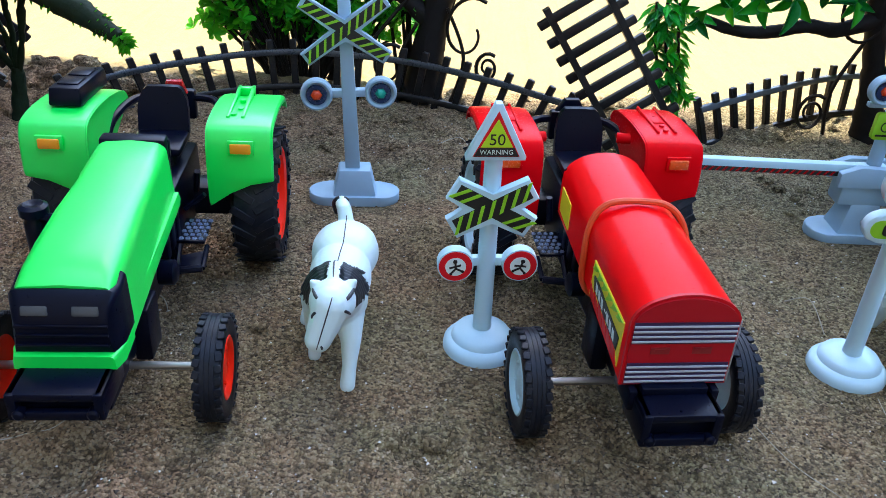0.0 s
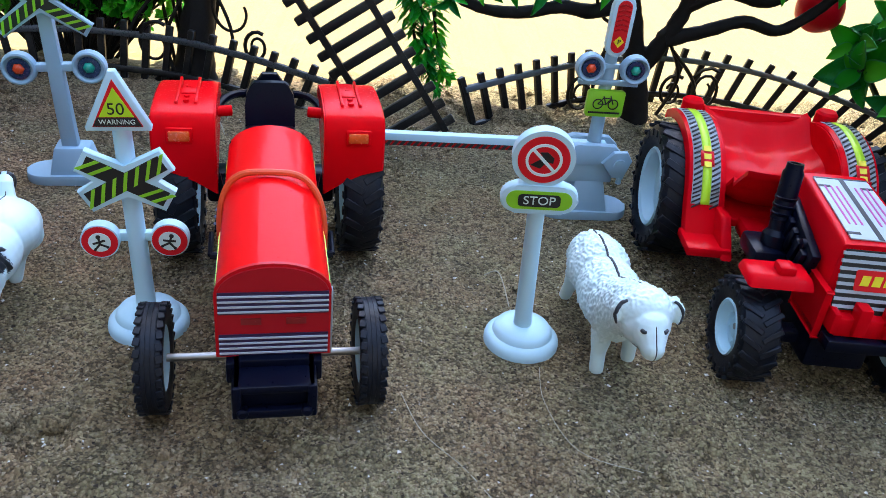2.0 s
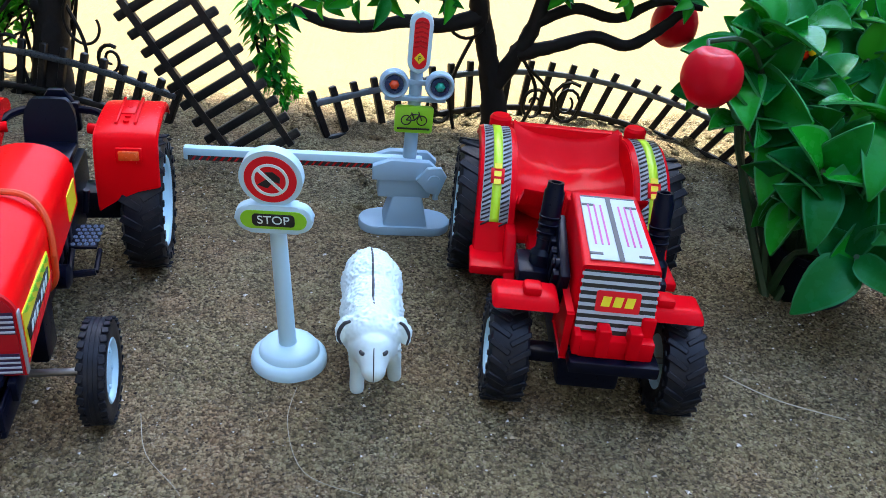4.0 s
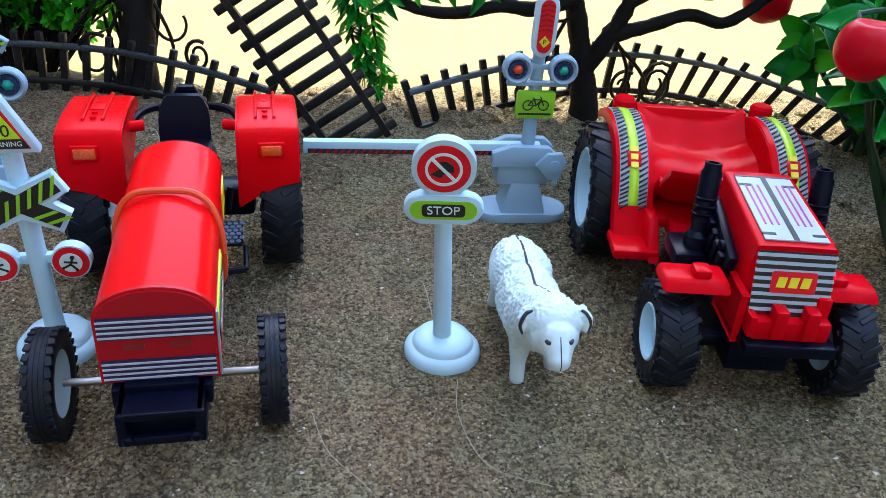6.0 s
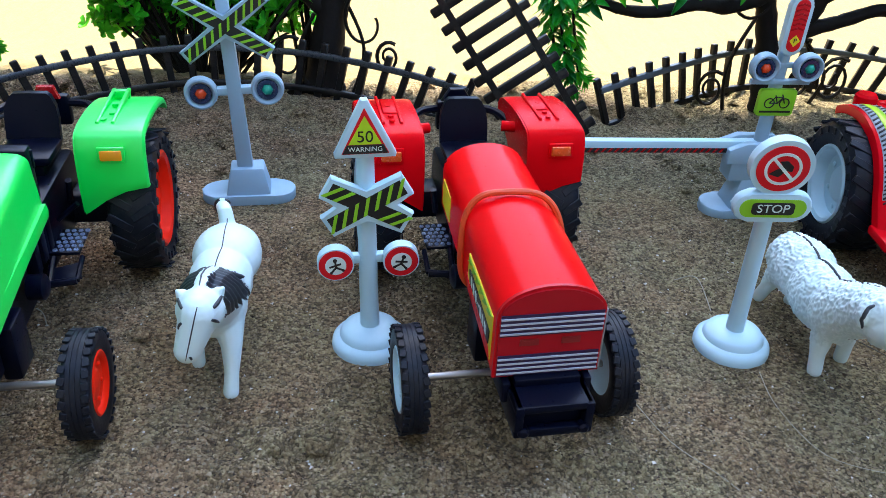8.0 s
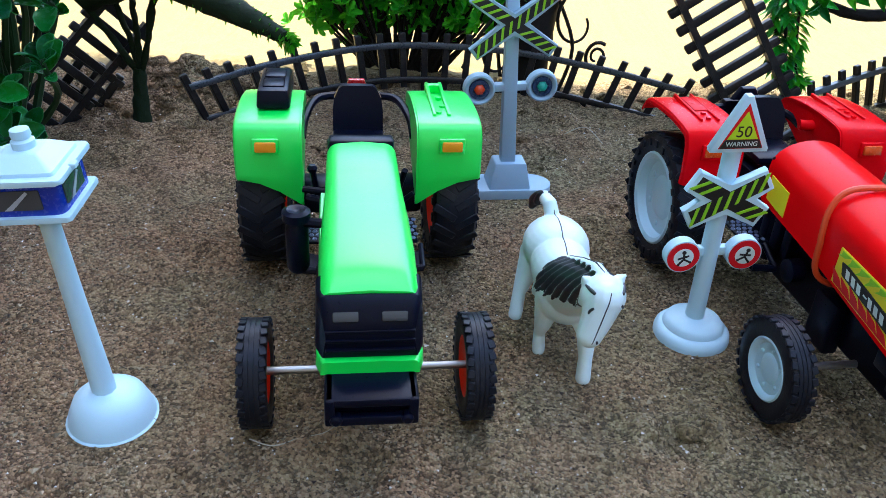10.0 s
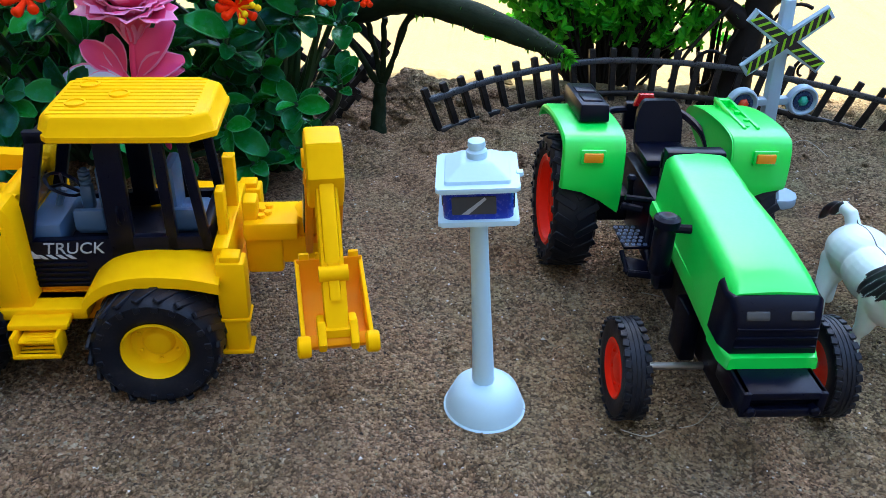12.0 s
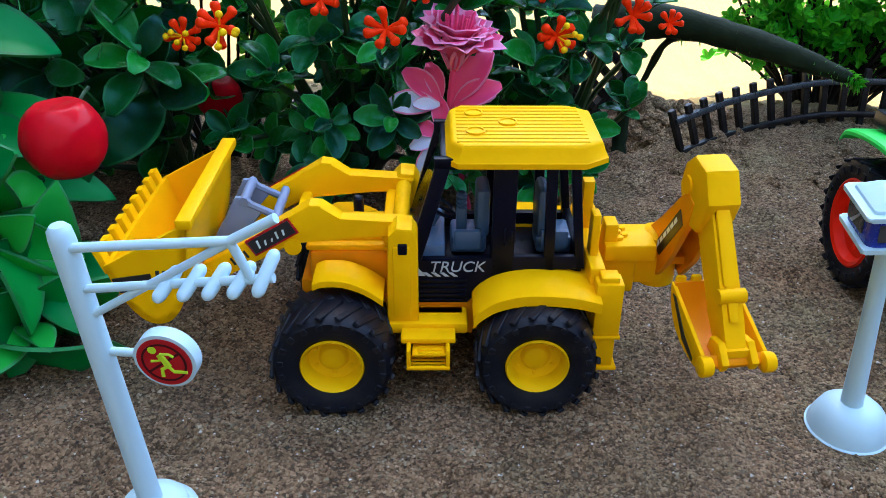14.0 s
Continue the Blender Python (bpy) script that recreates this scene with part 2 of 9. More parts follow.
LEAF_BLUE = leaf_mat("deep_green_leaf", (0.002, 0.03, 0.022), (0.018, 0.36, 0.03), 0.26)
LEAF_R = leaf_mat("glossy_green_leaf", (0.004, 0.1, 0.024), (0.03, 0.5, 0.025), 0.26)
LEAF_LIME = leaf_mat("bright_green_leaf", (0.02, 0.28, 0.012), (0.12, 0.62, 0.015), 0.4)
# paler green that paints in light caught on leaf edges
LEAF_RIM_LIT = leaf_mat("lit_leaf_rim", (0.02, 0.17, 0.06), (0.1, 0.5, 0.16), 0.3)
LEAF_BIG = leaf_mat("broad_green_leaf", (0.004, 0.26, 0.06), (0.04, 0.62, 0.06), 0.33)
PINK = mat("pink_petal", (0.86, 0.06, 0.22), 0.5, vary=0.2, scale=60, sub=0.1)
PINKEDGE = mat("pale_petal_edge", (0.82, 0.26, 0.47), 0.5, vary=0.15, sub=0.1)
PINKPALE = mat("pale_petal", (0.62, 0.68, 0.86), 0.5, vary=0.15, sub=0.1)
FLOWRED = mat("red_floret", (0.85, 0.035, 0.002), 0.4, vary=0.2, tint=True, spec=0.2)
FLOWYEL = mat("yellow_bud", (0.95, 0.55, 0.005), 0.4, vary=0.2, tint=True, spec=0.2)
FRUIT = mat("red_fruit", (0.56, 0.0015, 0.012), 0.4, vary=0.2, bump=0.6, fine=250, tint=True, spec=0.1, coat=0.2)
SAND = sand_mat()
PEBBLE = mat("pale_grit", (0.75, 0.7, 0.62), 0.7, vary=0.35, scale=300)
CLOD = mat("dark_clod", (0.045, 0.03, 0.02), 0.9, vary=0.4, scale=300)
CRUMB = mat("sand_crumb", (0.2, 0.14, 0.085), 0.9, vary=0.45, scale=700, spec=0.2)
island_tones(CRUMB, (0.07, 0.05, 0.032), (0.46, 0.36, 0.23))
BLOCKER_GREY = mat("blocker_grey", (0.13, 0.14, 0.145), 0.85, vary=0.12, scale=3, fine=60)
STRAW = mat("dry_straw", (0.48, 0.43, 0.32), 0.6, vary=0.15)
GLASS = bpy.data.materials.new("smoked_glass")
GLASS.use_nodes = True
_g = GLASS.node_tree.nodes["Principled BSDF"]
_g.inputs["Base Color"].default_value = (0.55, 0.62, 0.68, 1)
_g.inputs["Transmission Weight"].default_value, _g.inputs["Roughness"].default_value = 1.0, 0.08
_g.inputs["IOR"].default_value = 1.1


# ---- mesh helpers, all in centimetres ----
def shade(bm, sharp=38):
    bmesh.ops.recalc_face_normals(bm, faces=bm.faces)
    for f in bm.faces:
        f.smooth = True
    for e in bm.edges:
        if len(e.link_faces) == 2:
            e.smooth = e.calc_face_angle(0) < radians(sharp)


def to_mesh(name, bm, materials, sharp=38):
    shade(bm, sharp)
    bmesh.ops.scale(bm, vec=(CM, CM, CM), verts=bm.verts)
    me = bpy.data.meshes.new(name)
    bm.to_mesh(me)
    bm.free()
    for m in materials if isinstance(materials, (list, tuple)) else [materials]:
        me.materials.append(m)
    return me


def part(name, bm, material, parent, label="", sharp=38):
    ob = new(name, to_mesh(name, bm, material, sharp))
    ob.parent = parent
    return tagged(ob, label)


def thing(name, label, category, x, y, z=0, rz=0, rx=0, ry=0, group="", kind=""):
    ob = new(name)
    ob.empty_display_size = 0.01
    ob.matrix_basis = pose(x * CM, y * CM, z * CM, rx, ry, rz)
    return tagged(ob, label, category, group, kind)


def B():
    return bmesh.new()


def box(bm, x0, x1, y0, y1, z0, z1, bev=0.06, m=None, seg=2, taper=(1, 1), shift=(0, 0)):
    """A bevelled box; taper and shift act on its top."""
    vs = bmesh.ops.create_cube(bm, size=1)["verts"]
    cx, cy, cz = (x0 + x1) / 2, (y0 + y1) / 2, (z0 + z1) / 2
    for v in vs:
        top = v.co.z > 0
        v.co = Vector((cx + v.co.x * (x1 - x0) * (taper[0] if top else 1) + (shift[0] if top else 0),
                       cy + v.co.y * (y1 - y0) * (taper[1] if top else 1) + (shift[1] if top else 0), cz + v.co.z * (z1 - z0)))
    if bev:
        es = {e for v in vs for e in v.link_edges}
        r = bmesh.ops.bevel(bm, geom=list(es), offset=bev, segments=seg, affect="EDGES", profile=0.5)
        vs = list({v for f in r["faces"] for v in f.verts} | {v for v in vs if v.is_valid})
    if m is not None:
        bmesh.ops.transform(bm, matrix=m, verts=vs)
    return vs


def lathe(bm, prof, seg=24, m=None, closed=False):
    """Turns a list of (radius, height) about z; ends at radius 0 are closed."""
    rings, vs = [], []
    for r, h in prof:
        if r < 1e-4:
            ring = [bm.verts.new((0, 0, h))]
        else:
            ring = [bm.verts.new((r * math.cos(2 * math.pi * i / seg), r * math.sin(2 * math.pi * i / seg), h)) for i in range(seg)]
        rings.append(ring)
        vs += ring
    pairs = list(zip(rings, rings[1:])) + ([(rings[-1], rings[0])] if closed else [])
    for a, b in pairs:
        for i in range(seg):
            j = (i + 1) % seg
            q = [a[i % len(a)], a[j % len(a)], b[j % len(b)], b[i % len(b)]]
            u = []
            for v in q:
                if v not in u:
                    u.append(v)
            if len(u) > 2:
                bm.faces.new(u)
    if m is not None:
        bmesh.ops.transform(bm, matrix=m, verts=vs)
    return vs


def tube(bm, pts, radii, seg=8, cap=True):
    """A round bar along points."""
    pts = [Vector(p) for p in pts]
    if not isinstance(radii, (list, tuple)):
        radii = [radii] * len(pts)
    rings, side = [], None
    for i, p in enumerate(pts):
        d = (pts[min(i + 1, len(pts) - 1)] - pts[max(i - 1, 0)]).normalized()
        if side is None:
            side = d.orthogonal().normalized()
        side = (side - d * side.dot(d)).normalized()
        up = d.cross(side)
        rings.append([bm.verts.new(p + (side * math.cos(2 * math.pi * k / seg) + up * math.sin(2 * math.pi * k / seg)) * radii[i]) for k in range(seg)])
    for a, b in zip(rings, rings[1:]):
        for k in range(seg):
            bm.faces.new((a[k], a[(k + 1) % seg], b[(k + 1) % seg], b[k]))
    if cap:
        bm.faces.new(rings[0][::-1])
        bm.faces.new(rings[-1])
    return [v for r in rings for v in r]


def loft(bm, sections, cap=True):
    """Joins loops of equal length."""
    rings = [[bm.verts.new(p) for p in s] for s in sections]
    n = len(rings[0])
    for a, b in zip(rings, rings[1:]):
        for k in range(n):
            bm.faces.new((a[k], a[(k + 1) % n], b[(k + 1) % n], b[k]))
    if cap:
        bm.faces.new(rings[0][::-1])
        bm.faces.new(rings[-1])
    return [v for r in rings for v in r]


def slab(bm, outline, depth, m=None, bev=0.0, seg=2):
    """An outline in the xy plane, drawn out to z = depth, its rims rounded."""
    lo = [bm.verts.new((x, y, 0)) for x, y in outline]
    hi = [bm.verts.new((x, y, depth)) for x, y in outline]
    n = len(lo)
    f0, f1 = bm.faces.new(lo[::-1]), bm.faces.new(hi)
    for i in range(n):
        bm.faces.new((lo[i], lo[(i + 1) % n], hi[(i + 1) % n], hi[i]))
    vs = lo + hi
    if bev:
        r = bmesh.ops.bevel(bm, geom=list({*f0.edges, *f1.edges}), offset=bev, segments=seg, affect="EDGES", profile=0.5)
        vs = list({v for f in r["faces"] for v in f.verts} | {v for v in vs if v.is_valid})
    if m is not None:
        bmesh.ops.transform(bm, matrix=m, verts=vs)
    return vs


def shell(bm, rows, back):
    """A thick curved sheet: rows of points and the same rows of its back."""
    a = [[bm.verts.new(p) for p in r] for r in rows]
    b = [[bm.verts.new(p) for p in r] for r in back]
    R, C = len(a), len(a[0])
    for i in range(R - 1):
        for j in range(C - 1):
            bm.faces.new((a[i][j], a[i][j + 1], a[i + 1][j + 1], a[i + 1][j]))
            bm.faces.new((b[i][j], b[i + 1][j], b[i + 1][j + 1], b[i][j + 1]))
    for j in range(C - 1):
        bm.faces.new((a[0][j], b[0][j], b[0][j + 1], a[0][j + 1]))
        bm.faces.new((a[-1][j], a[-1][j + 1], b[-1][j + 1], b[-1][j]))
    for i in range(R - 1):
        bm.faces.new((a[i][0], a[i + 1][0], b[i + 1][0], b[i][0]))
        bm.faces.new((a[i][-1], b[i][-1], b[i + 1][-1], a[i + 1][-1]))


def circle(r, n=28, cx=0.0, cy=0.0, sx=1.0):
    return [(cx + r * sx * math.cos(2 * math.pi * i / n), cy + r * math.sin(2 * math.pi * i / n)) for i in range(n)]


def round_rect(w, h, r, n=6):
    out = []
    for cx, cy, a0 in ((w / 2 - r, h / 2 - r, 0), (-w / 2 + r, h / 2 - r, 90), (-w / 2 + r, -h / 2 + r, 180), (w / 2 - r, -h / 2 + r, 270)):
        out += [(cx + r * math.cos(radians(a0 + 90 * i / n)), cy + r * math.sin(radians(a0 + 90 * i / n))) for i in range(n + 1)]
    return out


def facing(x, y, z, rz=0, rx=0):
    """Stands an xy outline upright, its front towards -y."""
    return Matrix.Translation((x, y, z)) @ Euler((radians(90 + rx), 0, radians(rz))).to_matrix().to_4x4()


def smooth_pts(pts, n=6):
    """A smooth run of points through the given ones."""
    P = [Vector(p) for p in pts]
    out = []
    for i in range(len(P) - 1):
        a, b, c, d = P[max(i - 1, 0)], P[i], P[i + 1], P[min(i + 2, len(P) - 1)]
        for k in range(n):
            t = k / n
            out.append(0.5 * ((2 * b) + (c - a) * t + (2 * a - 5 * b + 4 * c - d) * t * t + (3 * b - a - 3 * c + d) * t ** 3))
    return out + [P[-1]]


def lettering(body, size, m, material, parent, name="lettering", depth=0.012, slant=0.0):
    """Raised letters in the built-in font, as a mesh."""
    cu = bpy.data.curves.new(name, "FONT")
    cu.body, cu.size, cu.align_x, cu.align_y, cu.extrude, cu.shear = body, size, "CENTER", "CENTER", depth, slant
    tmp = new(name, cu)
    me = bpy.data.meshes.new_from_object(tmp.evaluated_get(bpy.context.evaluated_depsgraph_get()))
    bpy.data.objects.remove(tmp)
    me.transform(Matrix.Scale(CM, 4) @ m)
    me.materials.clear()
    me.materials.append(material)
    ob = new(name, me)
    ob.parent = parent
    return ob


def TX(x, y, z):
    return Matrix.Translation((x, y, z))


def RX(a):
    return Matrix.Rotation(radians(a), 4, "X")


def RY(a):
    return Matrix.Rotation(radians(a), 4, "Y")


def RZ(a):
    return Matrix.Rotation(radians(a), 4, "Z")


# ---- ground: one sheet of sand to the horizon ----
rng = random.Random(4)
FOOTMARKS = tuple((rng.uniform(-44, 40), rng.uniform(11, 17), rng.uniform(0.9, 2.2), rng.uniform(0.2, 0.42)) for _ in range(22)) + tuple((rng.uniform(-14, 38), rng.uniform(37, 46), rng.uniform(0.9, 2.0), rng.uniform(0.15, 0.35)) for _ in range(14))


# where toys stand, the sand is pressed level: x, y, radius
LEVEL = [(2.98, 24.9, 1.5), (16.72, 25.15, 1.5), (-16.9, 19.15, 1.5), (-38.55, 12.17, 1.4), (-3.72, 36.3, 2.4), (21.0, 36.4, 2.4), (-2.25, 22.6, 1.8), (-2.25, 26.6, 1.8), (19.75, 23.8, 1.5), (19.75, 28.2, 1.5)]
for ox, oy, turn, wheels in ((-10.0, 28.9, 6.7, ((3.85, 0.35), (3.42, -9.05))), (6.6, 30.5, 8.6, ((3.65, 0.2), (3.35, -9.3))), (27.95, 33.1, -3.2, ((3.75, 0.2), (3.08, -9.15)))):
    for wx, wy in wheels:
        for s in (-1, 1):
            q = RZ(turn) @ Vector((s * wx, wy, 0))
            LEVEL.append((ox + q.x, oy + q.y, 1.0))
for wx in (-3.7, 3.35):
    for wy in (-1.7, 4.7):
        q = RZ(8.5) @ Vector((wx, wy, 0))
        LEVEL.append((-31.45 + q.x, 20.5 + q.y, 1.2))


def ground_z(x, y):
    """Height of the sand in cm, level under the toys."""
    z, loose = loose_z(x, y), 1.0
    for px, py, r in LEVEL:
        if abs(x - px) > 2.2 * r or abs(y - py) > 2.2 * r:
            continue
        d = math.hypot(x - px, y - py) / r
        if d < 2.2:
            k = max(0.0, min(1.0, (d - 0.9) / 1.3))
            z = -0.02 + (z + 0.02) * k * k * (3 - 2 * k)
            loose = min(loose, 0.15 + 0.85 * k)
    # crumbs
    loose *= 1 - 0.6 * max(0.0, min(1.0, (y - 27) / 9))
    return z + loose * (0.22 * max(0.0, noise.noise((x * 2.1, y * 2.1, 4.4)) - 0.2) + 0.15 * max(0.0, noise.noise((x * 4.2, y * 4.2, 8.8)) - 0.08))


def loose_z(x, y):
    z = 0.16 * noise.noise((x * 0.16, y * 0.16, 0.3)) + 0.05 + (0.2 + 0.13 * max(0, min(1, (y - 30) / 12))) * noise.noise((x * 0.55, y * 0.55, 5.1))
    lumpy = 0.5 + 0.5 * noise.noise((x * 0.11, y * 0.11, 9.7))
    z += 0.4 * lumpy * lumpy * noise.noise((x * 1.3, y * 1.3, 2.2)) + 0.1 * lumpy * noise.noise((x * 3.4, y * 3.4, 7.7))
    edge = y - (51.5 + 0.07 * x)
    if -34 < x < -14:  # a raked ridge at the back
        swell = math.exp(-((x + 22.5) / 5.5) ** 2)
        z += 1.7 * swell * math.exp(-((y - 48.6) / 2.4) ** 2) * (0.75 + 0.6 * noise.noise((x * 0.9, y * 0.9, 3.3)))
        z += 0.5 * swell * math.exp(-((y - 42.5) / 4.5) ** 2) * noise.noise((x * 1.1, y * 1.1, 6.3))
    if edge > -7 and x > 8:
        z += 0.5 * math.exp(-((edge + 3) / 3) ** 2) * (0.6 + 0.7 * noise.noise((x * 0.6, y * 0.6, 1.3)))
    if edge > 2:  # the yard beyond lies a little lower
        z -= min(1.5, (edge - 2) * 0.12)
    if 20 < y < 35:  # a tyre has rolled here
        u = x - (21.2 + 0.14 * (y - 20))
        if abs(u) < 1.4:
            z += (0.09 * math.sin(y * 7.0 + abs(u) * 2.4) - 0.1) * math.exp(-(u / 0.75) ** 4)
    d = math.hypot(x + 7.85, y - 26.9)
    if d < 2.6:  # the round print of a sign's base
        z += 0.14 * math.exp(-((d - 1.9) / 0.22) ** 2) - 0.2 * math.exp(-((d - 1.5) / 0.2) ** 2)
    for hx, hy, hr, hd in FOOTMARKS + ((16.5, 47.4, 1.6, 0.5), (1.2, 18.8, 1.1, 0.4), (-1.4, 19.8, 1.3, 0.3), (-17.8, 34.8, 1.5, 0.35), (-21.0, 35.5, 1.1, 0.3), (-18.6, 38.6, 1.0, 0.3), (-20.6, 40.6, 0.9, 0.3), (-18.4, 41.8, 0.9, 0.28), (-23.6, 43.9, 2.0, 0.35), (-6.5, 17.0, 1.5, 0.25), (-4.6, 22.8, 2.2, 0.2), (20.0, 27.0, 1.8, 0.2)):
        d = math.hypot(x - hx, y - hy) / hr
        if d < 2:
            z -= hd * math.exp(-d * d * 2) - hd * 0.45 * math.exp(-((d - 1.15) / 0.3) ** 2)
    return z


def spaced(a, b, step, far):
    mid = list(np.arange(a, b, step))
    lo, hi, d, p, q = [], [], step, a, b
    while p > -far:
        d *= 1.35
        p -= d
        q += d
        lo.append(p)
        hi.append(q)
    return lo[::-1] + mid + [b] + hi


gx, gy = spaced(-52, 46, 0.115, 60000), spaced(10, 54, 0.115, 60000)
verts = [(x * CM, y * CM, (ground_z(x, y) if -80 < x < 80 and -20 < y < 110 else -1.5) * CM) for y in gy for x in gx]
w = len(gx)
faces = [(j * w + i, j * w + i + 1, (j + 1) * w + i + 1, (j + 1) * w + i) for j in range(len(gy) - 1) for i in range(w - 1)]
me = bpy.data.meshes.new("ground")
me.from_pydata(verts, [], faces)
me.polygons.foreach_set("use_smooth", [True] * len(faces))
me.materials.append(SAND)
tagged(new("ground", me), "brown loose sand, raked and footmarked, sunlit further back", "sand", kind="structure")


def scatter(name, label, count, size, material, seed, area, flat=0.6):
    r = random.Random(seed)
    V, Fc = [], []
    base = [(1, 0, 0), (-0.6, 0.8, 0), (-0.6, -0.8, 0), (0.1, 0.1, 0.9), (0.1, -0.1, -0.7)]
    tri = [(0, 1, 3), (1, 2, 3), (2, 0, 3), (1, 0, 4), (2, 1, 4), (0, 2, 4)]
    for _ in range(count):
        x, y = r.uniform(area[0], area[1]), r.uniform(area[2], area[3])
        s = size * r.uniform(0.4, 1.0) ** 1.5 * (1.8 if r.random() < 0.05 else 1)
        a, z = r.uniform(0, 6.28), ground_z(x, y)
        c, sn = math.cos(a), math.sin(a)
        n = len(V)
        for bx, by, bz in base:
            bx, by, bz = bx * r.uniform(0.7, 1.2), by * r.uniform(0.7, 1.2), bz * flat
            V.append(((x + s * (bx * c - by * sn)) * CM, (y + s * (bx * sn + by * c)) * CM, (z + s * bz + s * 0.2) * CM))
        Fc += [tuple(n + k for k in t) for t in tri]
    m = bpy.data.meshes.new(name)
    m.from_pydata(V, [], Fc)
    m.materials.append(material)
    return tagged(new(name, m), label, "grit", kind="stuff")


scatter("pale_grit", "pale quartz grains scattered over the sand", 3600, 0.075, PEBBLE, 3, (-48, 45, 11, 46))
scatter("dark_grit", "dark crumbs of soil scattered over the sand", 7000, 0.07, CLOD, 5, (-48, 45, 10, 34))
scatter("sand_clods", "small clods of damp brown sand", 9000, 0.1, CRUMB, 8, (-48, 45, 10, 36), 0.5)
scatter("sand_grains", "coarse grains of brown sand lying loose", 46000, 0.085, CRUMB, 12, (-46, 42, 10, 33), 0.7)


def lumps(name, label, spots, material, seed):
    """Rounded, crumbling clods pressed into the sand."""
    r = random.Random(seed)
    bm = B()
    for x, y, size in spots:
        c = Vector((x, y, ground_z(x, y) + 0.15 * size))
        new_v = bmesh.ops.create_icosphere(bm, subdivisions=2, radius=1, matrix=TX(0, 0, 0))["verts"]
        flat = r.uniform(0.5, 0.8)
        off = Vector((r.uniform(0, 50), 0, 0))
        for v in new_v:
            k = 1 + 0.5 * noise.noise(v.co * 1.3 + off) + 0.25 * noise.noise(v.co * 3.1 + off)
            v.co = c + Vector((v.co.x * k * size, v.co.y * k * size, v.co.z * k * size * flat))
    ob = part(name, bm, material, None, "", 180)
    return tagged(ob, label, "sand", kind="stuff")


r = random.Random(31)
lumps("earth_clods", "rounded clods of brown sand lying here and there",
      [(0.9, 18.0, 0.34), (1.6, 19.5, 0.42), (1.1, 18.7, 0.3), (0.2, 19.2, 0.3), (-5.3, 24.7, 0.3), (5.2, 18.1, 0.25), (-19.5, 26.5, 0.28), (14.2, 17.2, 0.24), (12.6, 16.4, 0.22), (-3.6, 18.9, 0.3)]
      + [(r.uniform(-44, 40), r.uniform(12, 36), r.uniform(0.08, 0.21)) for _ in range(240)]
      + [(r.uniform(-30, 42), r.uniform(38, 51), r.uniform(0.12, 0.4)) for _ in range(150)]
      + [(r.gauss(-22.5, 3.2), r.gauss(47.5, 1.6), r.uniform(0.2, 0.6)) for _ in range(90)], SAND, 33)
scatter("sand_lumps", "raked lumps of brown sand in front of the fence", 420, 0.5, SAND, 9, (-46, 44, 38, 53), 0.5)

# an added, unseen slab throws the shade; unseen walls around block low sky light
SLAB_Z, BLOCKER_Z = 330.0, 238.0
SLAB_EDGE = 51.2 + SLAB_Z / math.tan(SUN_ELEV)
blocker_pose, awning = TX(0.22, 0, 0) @ RZ(4.0), RZ(-5.0)
for nm, dims, label, cat in (("ceiling", (-169, 169, SLAB_EDGE - 125, SLAB_EDGE, SLAB_Z, SLAB_Z + 8), "unseen slab added high up to shade the sand", "awning"),
                             ("wall_west", (-194, -170, -194, 699, -10, BLOCKER_Z + 92), "unseen plain wall added to block sky light", "wall"),
                             ("wall_east", (170, 194, -194, 699, -10, BLOCKER_Z - 100), "unseen plain wall added to block sky light", "wall"),
                             ("wall_north", (-194, 194, 700, 724, -10, 285), "unseen plain wall added to block sky light", "wall"),
                             ("wall_south", (-169.5, 169.5, -194, -170, -10, 330), "unseen plain wall added to block sky light", "wall")):
    bm = B()
    box(bm, *dims, 0.0)
    ob = part(nm, bm, BLOCKER_GREY, None)
    ob.matrix_basis = awning if nm == "ceiling" else blocker_pose
    tagged(ob, label, cat, kind="structure")


